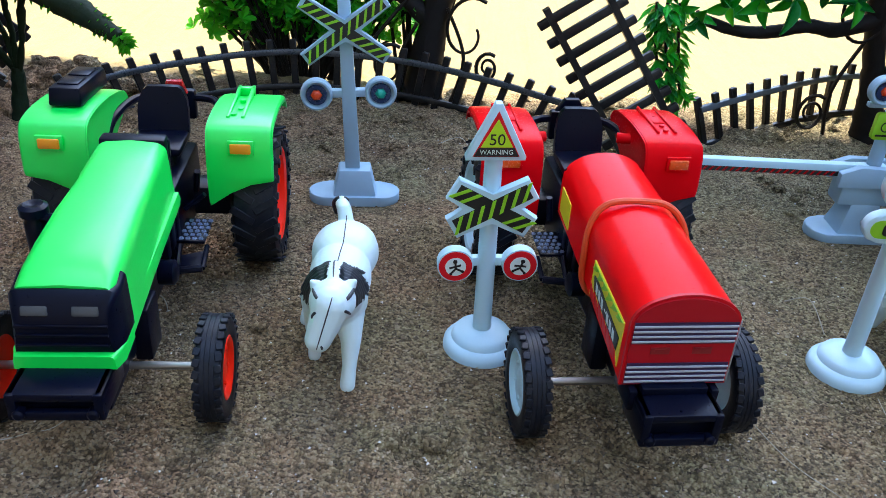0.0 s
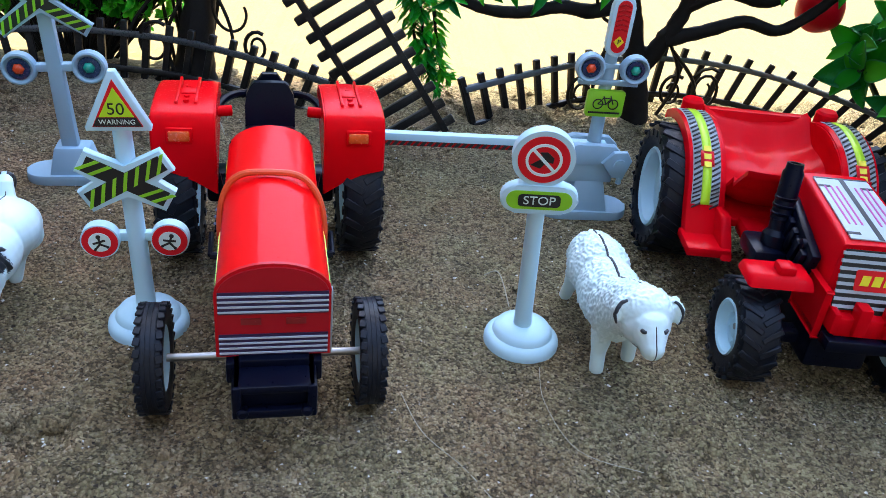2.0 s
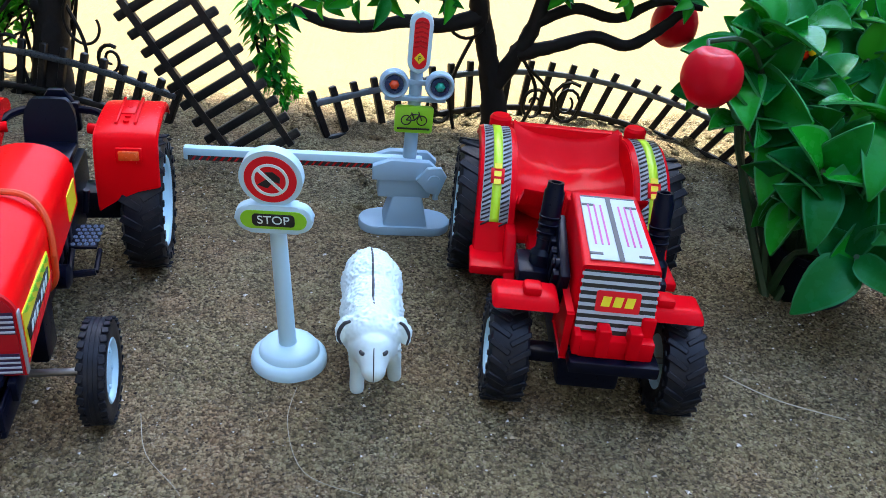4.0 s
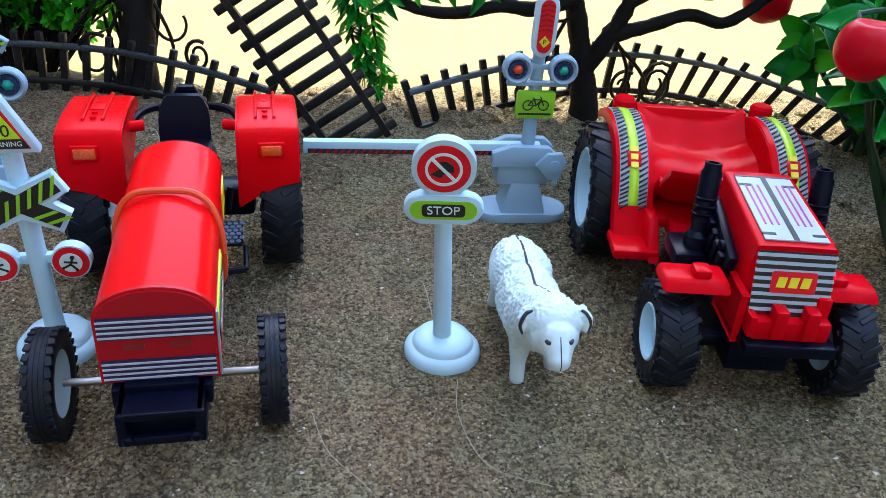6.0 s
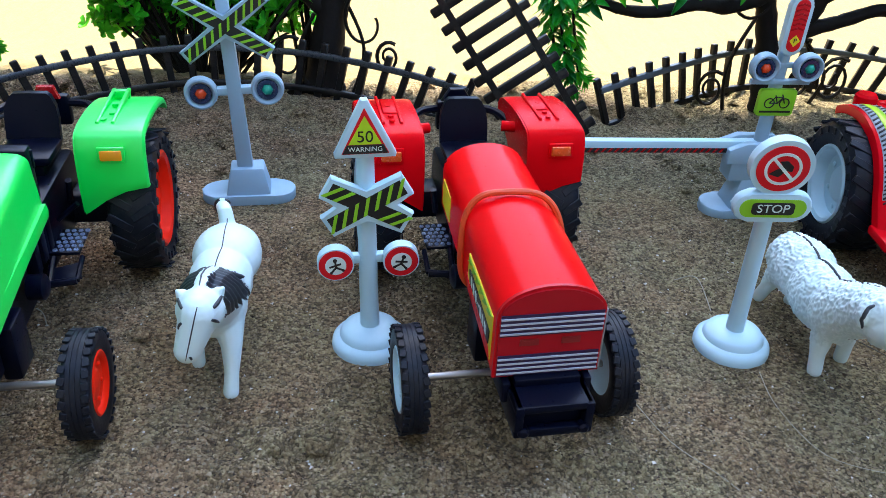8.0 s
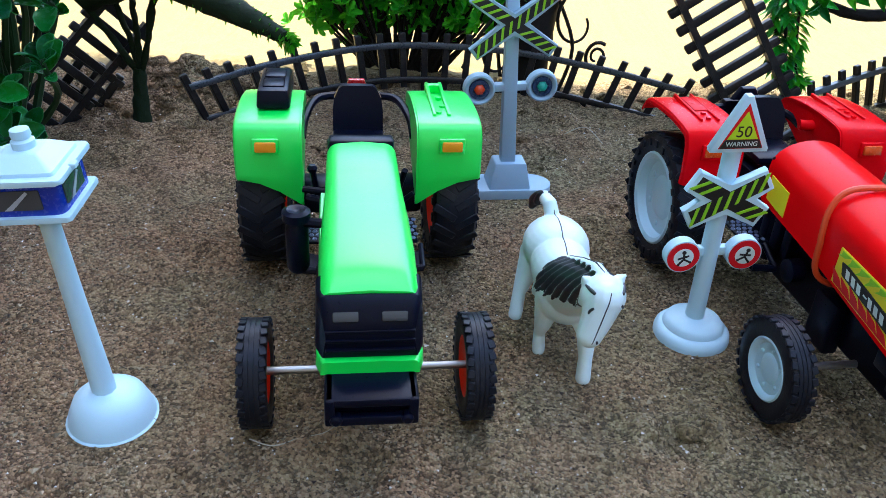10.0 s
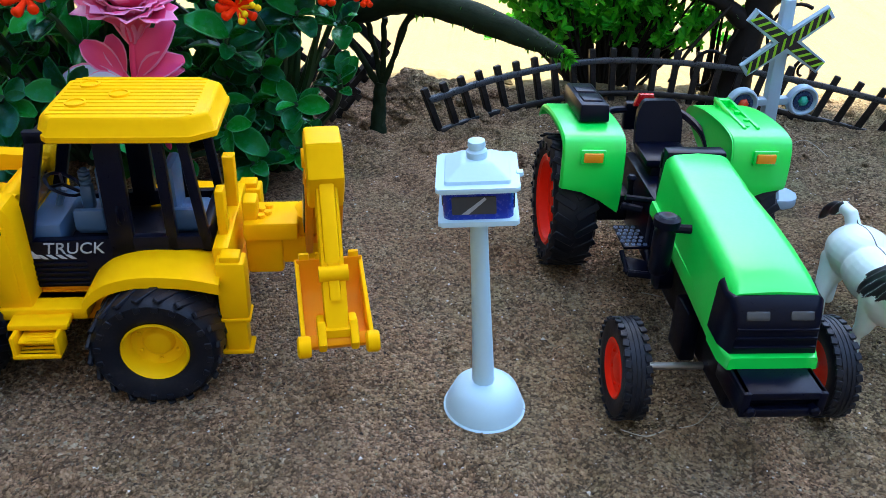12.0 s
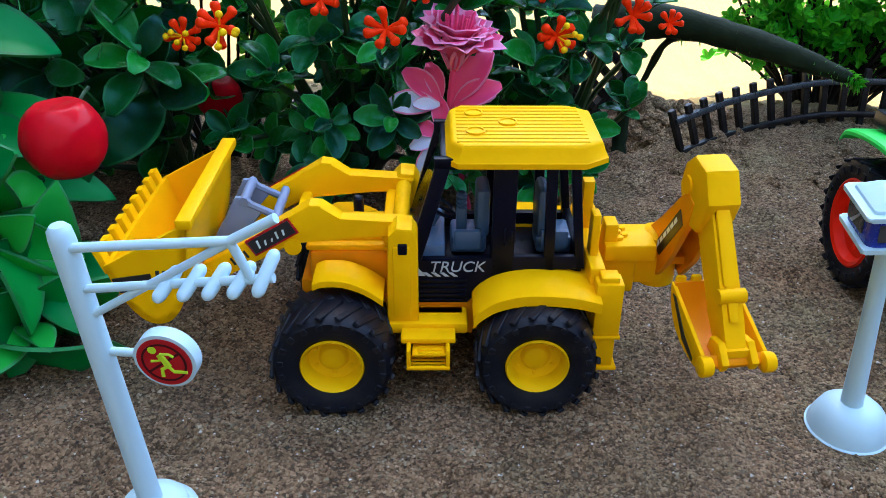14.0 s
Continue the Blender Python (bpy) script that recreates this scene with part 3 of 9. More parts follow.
# ---- shared vehicle parts ----
def wheel(parent, x, y, z, R, W, rim_r, rim_mat, side, lugs=18, style="bar", dish=0.35, lug_h=0.12):
    """A tyre with lugs, its axle along x, and a dished rim under it. side: which way the rim faces."""
    bm = B()
    h, r0 = W / 2, R - lug_h
    prof = [(rim_r, -h * 0.8), (rim_r + 0.12 * R, -h * 0.97), (r0 * 0.9, -h), (r0 * 0.975, -h * 0.86), (r0, -h * 0.6), (r0 * 1.01, 0),
            (r0, h * 0.6), (r0 * 0.975, h * 0.86), (r0 * 0.9, h), (rim_r + 0.12 * R, h * 0.97), (rim_r, h * 0.8)]
    lathe(bm, prof, 44, RY(90))
    if style == "rib":
        for k in (-0.18, 0.0, 0.18):
            lathe(bm, [(r0 - 0.05, k * W - 0.07), (R - 0.02, k * W - 0.06), (R - 0.02, k * W + 0.06), (r0 - 0.05, k * W + 0.07)], 44, RY(90))
    bmesh.ops.transform(bm, matrix=TX(x, y, z), verts=bm.verts)
    tyre = part("tyre", bm, TYRE, parent, "dusty black rubber tyre with lugs")
    bm = B()
    for i in range(lugs):
        a = 360 * i / lugs
        if style == "rib":
            for s in (-1, 1):
                vs = box(bm, -W * 0.13, W * 0.13, -R * 0.07, R * 0.07, -lug_h, lug_h * 0.9, 0.02, seg=1)
                bmesh.ops.transform(bm, matrix=RX(a + (0.5 * 360 / lugs if s > 0 else 0)) @ TX(s * W * 0.39, 0, R - lug_h * 0.95) @ RZ(s * 12), verts=vs)
        else:
            for s in (-1, 1):
                vs = box(bm, -W * 0.29, W * 0.29, -R * 0.055, R * 0.055, -lug_h * 1.6, lug_h, 0.03, seg=1)
                bmesh.ops.transform(bm, matrix=RX(a + (0.5 * 360 / lugs if s > 0 else 0)) @ TX(s * W * 0.25, 0, R - lug_h) @ RZ(s * 32), verts=vs)
                vs = box(bm, -0.05, 0.05, -R * 0.05, R * 0.05, -R * 0.1, R * 0.005, 0.02, seg=1)
                bmesh.ops.transform(bm, matrix=RX(a + (0.5 * 360 / lugs if s > 0 else 0) - s * 8) @ TX(s * W * 0.5, 0, R * 0.88), verts=vs)
    bmesh.ops.transform(bm, matrix=TX(x, y, z), verts=bm.verts)
    tagged(part("tread", bm, TYRE, tyre), "moulded rubber lugs", kind="stuff")
    bm = B()
    s = side
    prof = [(rim_r * 1.04, h * 0.86), (rim_r * 0.99, h * 0.93), (rim_r * 0.9, h * 0.84), (rim_r * 0.82, h * (0.84 - dish)), (rim_r * 0.5, h * (0.76 - dish)),
            (rim_r * 0.42, h * (0.9 - dish)), (rim_r * 0.36, h * (0.94 - dish)), (0.0, h * (0.95 - dish))]
    lathe(bm, [(r, s * hh) for r, hh in prof], 36, RY(90))
    lathe(bm, [(rim_r * 1.02, -s * h * 0.8), (rim_r * 0.8, -s * h * 0.5), (0, -s * h * 0.45)], 36, RY(90))
    for i in range(6):
        lathe(bm, [(rim_r * 0.07, 0), (rim_r * 0.07, 0.05), (rim_r * 0.03, 0.08), (0, 0.08)], 8,
              RX(60 * i) @ TX(s * h * (0.79 - dish), 0, rim_r * 0.64) @ RY(90 * s))
    bmesh.ops.transform(bm, matrix=TX(x, y, z), verts=bm.verts)
    part("rim", bm, rim_mat, tyre)
    return tyre


def arch(y, zb, zt, hwb, hwt, r, crown=0.06, n=6):
    """A hood's cross-section at y: straight sides, rounded shoulders and a slight crown."""
    pts = [(-hwb, zb)]
    for i in range(n + 1):
        a = radians(180 - 90 * i / n)
        pts.append((-hwt + r + r * math.cos(a), zt - r + r * math.sin(a)))
    pts.append((0, zt + crown))
    for i in range(n + 1):
        a = radians(90 - 90 * i / n)
        pts.append((hwt - r + r * math.cos(a), zt - r + r * math.sin(a)))
    pts.append((hwb, zb))
    return [Vector((px, y, pz)) for px, pz in pts]


def fender(parent, side, material, prof, x_in, x_out, tip_drop, ribs=True):
    """A bent mudguard over a rear wheel. prof: (y, z) from its front tip over the top to the back."""
    bm = B()
    run = [p.xy for p in smooth_pts([(a, b, 0) for a, b in prof], 4)]
    cols = [x_in + (x_out - x_in) * k for k in (0, 0.03, 0.1, 0.35, 0.65, 0.9, 0.97, 1)]
    rows, back = [], []
    for i, p in enumerate(run):
        d = (run[min(i + 1, len(run) - 1)] - run[max(i - 1, 0)]).normalized()
        nrm = Vector((d.y, -d.x)) * -1
        low = max(0.0, 1 - i / 5)
        r, q = [], []
        for k, cx in enumerate(cols):
            u = (cx - x_in) / (x_out - x_in)
            edge = 0.12 if k in (0, 7) else (0.03 if k in (1, 6) else 0)
            zz = p.y + tip_drop * (1 - (1 - u) ** 1.8) * low - edge * nrm.y
            yy = p.x - edge * nrm.x
            r.append(Vector((side * cx, yy, zz)))
            q.append(Vector((side * cx, yy - 0.14 * nrm.x, zz - 0.14 * nrm.y)))
        rows.append(r)
        back.append(q)
    shell(bm, rows, back)
    # inner wall
    slab(bm, [(p.x + 0.04, p.y - 0.05) for p in run[1:-1]], 0.12, Matrix(((0, 0, side, side * x_in), (1, 0, 0, 0), (0, 1, 0, 0), (0, 0, 0, 1))))
    f = part("fender", bm, material, parent)
    return f


def indicator(parent, x, y, z, rx, frame_mat, lens_mat, tone):
    bm = B()
    box(bm, -0.48, 0.48, -0.06, 0.1, -0.3, 0.3, 0.05, TX(x, y, z) @ RX(rx))
    f = part("indicator_frame", bm, frame_mat, parent)
    bm = B()
    box(bm, -0.38, 0.38, -0.14, 0.0, -0.19, 0.19, 0.05, TX(x, y, z) @ RX(rx))
    part("lens", bm, lens_mat, f, tone + " indicator lens")


def seat(parent, y, z, material):
    bm = B()
    box(bm, -1.0, 1.0, y - 1.7, y + 0.3, z - 0.1, z + 0.25, 0.14)
    part("seat", bm, material, parent)
    bm = B()
    rows = [[Vector((x, y + 0.25 + 0.12 * k + 0.12 * abs(x) ** 2 * -1, z + 0.1 + 0.44 * k)) for x in (-0.98 + 0.06 * max(0, k - 2), -0.6, 0, 0.6, 0.98 - 0.06 * max(0, k - 2))] for k in range(5)]
    rows[-1] = [p + Vector((-0.12 * (1 if p.x > 0 else -1) if abs(p.x) > 0.7 else 0, 0, -0.1 if abs(p.x) > 0.7 else 0)) for p in rows[-1]]
    shell(bm, rows, [[p + Vector((0, 0.28, 0)) for p in r] for r in rows])
    part("backrest", bm, material, parent)


def footplate(parent, side, y, z, x0=1.0, x1=2.1):
    bm = B()
    box(bm, side * x0 if side > 0 else -x1, side * x1 if side > 0 else -x0, y - 0.9, y + 0.9, z - 0.08, z + 0.04, 0.03)
    fp = part("footplate", bm, BLACK, parent)
    bm = B()
    for i in range(4):
        for j in range(6):
            px = side * (x0 + 0.22 + 0.24 * i + (0.12 if j % 2 else 0))
            lathe(bm, [(0.1, 0), (0.085, 0.05), (0.05, 0.05), (0.04, 0.0)], 6, TX(px, y - 0.72 + 0.28 * j, z + 0.035))
    part("tread_ring", bm, LINKGREY, fp, "raised grey tread rings")


def black_bumper(parent, hw, y0, y1, z0, z1):
    bm = B()
    box(bm, -hw + 0.1, hw - 0.1, y1 + 0.3, y0, z0 + 0.05, z1 - 0.015, 0.06)
    bumper = part("bumper", bm, BLACK, parent)
    bm = B()
    box(bm, -hw, hw, y1 + 0.03, y0, z1 - 0.28, z1, 0.08)
    part("top_plate", bm, BLACK, bumper)
    bm = B()
    box(bm, -hw, hw, y1, y1 + 0.3, z0, z0 + 0.3, 0.07)
    part("lip", bm, BLACK, bumper)
    for s in (-1, 1):
        bm = B()
        box(bm, s * hw - 0.14 - s * 0.14, s * hw + 0.14 - s * 0.14, y1, y0, z0, z1, 0.08)
        part("cheek", bm, BLACK, bumper)
    for s in (-1, 1):
        bm = B()
        lathe(bm, [(0, 0), (0.17, 0), (0.17, 0.24), (0.1, 0.3), (0, 0.3)], 14, TX(s * hw * 0.76, y1 + 0.2, z0 + 0.22) @ RX(90))
        part("lug", bm, BLACK, bumper)
    return bumper


def undercarriage(parent, front_y, z_ax, half):
    bm = B()
    box(bm, -0.75, 0.75, front_y - 2.0, -3.0, 1.6, 4.0, 0.15)
    box(bm, -1.1, 1.1, -3.2, 2.0, 2.0, 4.8, 0.2)
    box(bm, -2.6, 2.6, 0.3, 1.7, 2.2, 3.5, 0.25)
    chassis = part("chassis", bm, BLACK, parent)
    for s in (-1, 1):
        bm = B()
        box(bm, s * 0.95 - 0.3, s * 0.95 + 0.3, -8.2, -6.9, 1.3, 3.3, 0.12)
        part("axle_bracket", bm, BLACK, chassis)
        bm = B()
        lathe(bm, [(0, 0), (0.45, 0), (0.45, 0.5), (0.3, 0.6), (0, 0.6)], 16, TX(s * 1.0, -5.4, 3.0) @ RY(90 * s))
        part("oil_filter", bm, BLACK, chassis)
        for k in range(3):
            bm = B()
            box(bm, s * 0.9 - 0.25, s * 0.9 + 0.25, -4.6 + 0.8 * k, -4.1 + 0.8 * k, 2.9, 4.6, 0.08)
            part("cooling_fin", bm, BLACK, chassis)
    bm = B()
    tube(bm, [(-half, front_y, z_ax), (half, front_y, z_ax)], 0.13, 10)
    part("front_axle", bm, STEEL, parent, "dull steel axle rod")


def roll_bar(parent, y):
    bm = B()
    tube(bm, smooth_pts([(-2.2, 1.0, 5.3), (-2.1, 1.9, 5.75), (-1.7, y - 0.5, 5.95), (-0.9, y, 5.95), (0.9, y, 5.95), (1.7, y - 0.5, 5.95), (2.1, 1.9, 5.75), (2.2, 1.0, 5.3)], 4), 0.17, 8)
    box(bm, -0.75, 0.75, y - 0.15, y + 0.3, 5.0, 6.3, 0.12)
    part("rear_bar", bm, BLACK, parent)


# ---- green tractor ----
gt = thing("green_tractor", "bright green toy tractor with red rims, standing on the sand", "toy tractor", -10.0, 28.9, -0.05, 6.7, group="toy tractors")
for s in (-1, 1):
    wheel(gt, s * 3.72, 1.2, 2.84, 2.84, 1.75, 1.9, RIMRED, s, 22, "bar", 0.45, 0.035)
    wheel(gt, s * 3.42, -9.05, 1.74, 1.74, 0.85, 1.0, RIMRED, s, 30, "rib", 0.3, 0.055)
bm = B()
S = [arch(-3.3, 4.9, 6.95, 1.28, 1.16, 0.4), arch(-3.5, 4.85, 7.0, 1.3, 1.18, 0.42), arch(-5.3, 4.6, 6.86, 1.34, 1.22, 0.45), arch(-5.5, 4.55, 6.8, 1.34, 1.22, 0.45),
     arch(-7.5, 4.4, 6.75, 1.42, 1.32, 0.55, 0.1), arch(-9.2, 4.25, 6.58, 1.47, 1.38, 0.58, 0.1), arch(-10.3, 4.2, 6.4, 1.48, 1.38, 0.55, 0.1), arch(-10.85, 4.15, 6.22, 1.46, 1.35, 0.45, 0.08), arch(-11.1, 4.15, 6.04, 1.44, 1.32, 0.28, 0.06)]
loft(bm, S)
hood = part("hood", bm, GREEN, gt)
bm = B()
box(bm, -1.16, 1.16, -2.95, -2.75, 6.2, 6.9, 0.05)
box(bm, -1.12, 1.12, -3.35, -2.7, 5.0, 7.05, 0.12)
box(bm, -0.55, 0.55, -2.7, -2.2, 5.6, 6.6, 0.1)
part("dashboard", bm, BLACK, gt)
bm = B()
S = [arch(-10.3, 4.35, 6.1, 1.51, 1.47, 0.2, 0.0), arch(-10.75, 4.33, 5.95, 1.51, 1.46, 0.2, 0.02), arch(-11.15, 4.3, 5.98, 1.5, 1.42, 0.25, 0.03), arch(-11.5, 4.3, 5.7, 1.38, 1.28, 0.3, 0.03), arch(-11.66, 4.3, 5.15, 1.3, 1.2, 0.25, 0.02)]
loft(bm, S)
for k, z in enumerate((4.5, 4.8, 5.08)):
    box(bm, -1.22, 1.22, -11.75 + 0.03 * k, -11.3, z, z + 0.1, 0.03)
grille = part("grille", bm, BLACK, gt, "black plastic grille")
for s in (-1, 1):
    bm = B()
    box(bm, -0.36, 0.36, -0.06, 0.1, -0.15, 0.15, 0.06, TX(s * 0.66, -11.53, 5.55) @ RX(-24))
    part("headlight", bm, LAMPGLASS, grille, "grey moulded headlight")
bm = B()
S = [arch(-10.4, 3.9, 4.32, 1.5, 1.5, 0.1, 0.0), arch(-11.4, 3.85, 4.32, 1.5, 1.48, 0.12, 0.0), arch(-11.85, 3.85, 4.27, 1.36, 1.34, 0.14, 0.0)]
loft(bm, S)
part("chin", bm, GREEN, gt)
bm = B()
for s in (-1, 1):
    rows = [[Vector((s * 1.42, y, zt)), Vector((s * 1.47, y, (zt + zb) / 2)), Vector((s * 1.44, y, zb))] for y, zt, zb in ((-3.4, 5.1, 4.6), (-6, 4.9, 4.4), (-8.5, 4.75, 4.12), (-10.6, 4.5, 3.86))]
    shell(bm, rows, [[p - Vector((s * 0.15, 0, 0)) for p in r] for r in rows])
part("side_panel", bm, GREEN, gt)
black_bumper(gt, 1.26, -11.0, -13.0, 3.0, 3.88)
undercarriage(gt, -9.05, 1.8, 3.4)
PROF = [(-1.6, 3.6), (-1.68, 4.7), (-1.62, 5.8), (-1.45, 6.47), (-1.05, 6.8), (0.2, 6.87), (2.0, 6.7), (3.6, 6.3), (4.1, 5.75)]
for s in (-1, 1):
    f = fender(gt, s, GREEN, PROF, 2.1, 4.55, 1.15)
    indicator(f, s * 3.4, -1.7, 6.1, -4, GREEN, ORANGE, "orange")
    if s > 0:
        bm = B()
        for k in range(2):
            box(bm, 2.75 + 0.55 * k, 2.9 + 0.55 * k, -0.6, 2.9, 6.75, 6.95, 0.05)
        box(bm, 2.75, 3.45, 2.5, 2.8, 6.6, 6.95, 0.05)
        for px, py in ((3.0, -0.3), (3.15, 1.2), (3.2, 0.3)):
            lathe(bm, [(0.12, 0), (0.12, 0.12), (0, 0.12)], 8, TX(px, py, 6.82))
        part("fender_rib", bm, GREEN, f)
bm = B()
box(bm, -0.62, 0.62, -1.7, 1.7, 0, 0.72, 0.12, TX(-3.15, 1.45, 6.82) @ RX(-4), taper=(0.92, 0.96))
for k in range(2):
    box(bm, -0.4, 0.4, -1.2 + 1.3 * k, -0.15 + 1.3 * k, 0.68, 0.78, 0.08, TX(-3.15, 1.45, 6.82) @ RX(-4))
part("battery_box", bm, BLACK, gt, "black box with two raised panels on the fender")
seat(gt, 0.9, 5.35, BLACK)
bm = B()
box(bm, -0.7, 0.7, -0.6, 1.9, 4.3, 5.2, 0.15)
tube(bm, [(-1.6, -1.4, 4.0), (-1.75, -1.6, 5.1)], 0.12)
lathe(bm, [(0, 0), (0.16, 0.03), (0.2, 0.16), (0.12, 0.28), (0, 0.3)], 10, TX(-1.75, -1.6, 5.05))
tube(bm, [(1.5, -1.0, 4.0), (1.7, -1.4, 5.0)], 0.12)
tube(bm, [(1.2, -1.8, 3.6), (2.0, -1.9, 4.3)], 0.1)
tube(bm, [(-1.2, -1.8, 3.9), (-2.0, -1.6, 4.0)], 0.16)
tube(bm, [(-1.0, -2.4, 4.6), (-2.1, -2.3, 4.7)], 0.13)
part("lever", bm, BLACK, gt)
roll_bar(gt, 3.9)
bm = B()
slab(bm, [(-0.5, 0), (0.5, 0), (0.32, 0.55), (-0.32, 0.55)], 0.3, facing(0, 3.75, 6.25), 0.06)
part("tail_light", bm, DEEPRED, gt, "dark red tail light")
for s in (-1, 1):
    footplate(gt, s, -2.2, 2.9)
    bm = B()
    slab(bm, [(-0.5, -0.35), (0.5, -0.35), (0.5, 0.35), (-0.5, 0.35)], 0.1, TX(s * 1.75, -3.9, 2.5) @ RX(25) @ RZ(s * 15), 0.04)
    tube(bm, [(s * 1.2, -3.2, 2.8), (s * 1.3, -4.4, 2.5)], 0.12)
    tube(bm, [(s * 2.2, -3.2, 2.8), (s * 2.2, -4.3, 2.5)], 0.1)
    tube(bm, [(s * 1.3, -4.4, 2.45), (s * 2.2, -4.3, 2.5)], 0.14)
    part("pedal", bm, BLACK, gt)
bm = B()
lathe(bm, [(0, 0), (0.28, 0.02), (0.36, 0.2), (0.36, 1.6), (0.3, 1.7), (0.3, 1.8), (0.44, 1.86), (0.44, 2.12), (0.3, 2.2), (0.12, 2.16), (0, 2.1)], 18, TX(-2.1, -7.0, 4.2))
tube(bm, [(-2.1, -7.0, 5.95), (-1.3, -7.2, 6.0)], 0.16)
part("air_filter", bm, BLACK, gt, "black cylindrical air filter beside the hood")

# ---- red tractor with a barrel hood ----
rt = thing("red_tractor", "glossy red toy tractor with barrel hood and white rims", "toy tractor", 6.6, 30.5, -0.05, 8.6, group="toy tractors")
for s in (-1, 1):
    wheel(rt, s * 3.6, 0.85, 2.83, 2.83, 1.55, 1.9, WHITE, s, 22, "bar", 0.45, 0.035)
    wheel(rt, -0.3 + s * 3.35, -9.3, 1.78, 1.78, 0.82, 1.05, WHITE, s, 30, "rib", 0.3, 0.055)
bm = B()


def barrel(y, zb, zt, hw, rise):
    """Straight sides under a low round top."""
    pts = [(-hw, zb), (-hw, zt - rise)]
    pts += [(hw * math.cos(radians(180 - 180 * i / 16)), zt - rise + rise * math.sin(radians(180 * i / 16)) ** 0.95) for i in range(1, 16)]
    pts += [(hw, zt - rise), (hw, zb)]
    return [Vector((px, y, pz)) for px, pz in pts]


loft(bm, [barrel(-2.6, 4.5, 6.9, 1.5, 1.0), barrel(-7.0, 4.2, 6.8, 1.54, 1.0), barrel(-11.55, 3.6, 6.62, 1.58, 0.98)])
part("hood", bm, RED_TIN, rt, "glossy red barrel-shaped tin hood")
bm = B()
loft(bm, [barrel(-11.54, 3.58, 6.65, 1.61, 1.0), barrel(-11.66, 3.56, 6.65, 1.61, 1.0)])
part("grille_rim", bm, mat("dark_red_edge", (0.55, 0.006, 0.012), 0.35, spec=0.2), rt, "dark red rim of the grille")
bm = B()
loft(bm, [barrel(-11.6, 3.62, 6.55, 1.53, 0.92), barrel(-11.72, 3.62, 6.55, 1.53, 0.92)])
grille = part("grille", bm, DISCRED, rt)
for base in (3.72, 5.12):
    bm = B()
    box(bm, -1.51, 1.51, -11.75, -11.65, base - 0.06, base + 0.66, 0)
    part("stripe_ground", bm, mat("dark_stripe", (0.03, 0.012, 0.05), 0.4), grille)
    for k in range(4):
        bm = B()
        box(bm, -1.51, 1.51, -11.78, -11.7, base + 0.17 * k, base + 0.17 * k + 0.055, 0)
        part("stripe", bm, LILAC, grille, "pale printed stripe")
for s in (-1, 1):
    bm = B()
    box(bm, s * 0.62 - 0.28, s * 0.62 + 0.28, -11.75, -11.7, 4.7, 4.92, 0)
    box(bm, s * 0.62 - 0.16, s * 0.62 + 0.12, -11.76, -11.7, 4.78, 4.88, 0)
    part("headlight_print", bm, mat("dull_print", (0.25, 0.01, 0.012), 0.4), grille)
bm = B()
box(bm, 1.585, 1.64, -11.68, -11.45, 3.6, 5.75, 0.02)
part("bent_edge", bm, mat("bare_tin", (0.3, 0.29, 0.3), 0.4, vary=0.2), rt, "grey bare tin edge of the hood")
black_bumper(rt, 1.18, -11.2, -12.95, 2.3, 3.42)
bm = B()
box(bm, -1.0, 1.0, -12.0, -11.0, 3.3, 3.65, 0.06)
box(bm, -1.35, -1.1, -12.0, -10.6, 2.85, 3.55, 0.06)
box(bm, 1.1, 1.35, -12.0, -10.6, 2.85, 3.55, 0.06)
part("bumper_bracket", bm, BLACK, rt)
undercarriage(rt, -9.3, 1.78, 3.3)
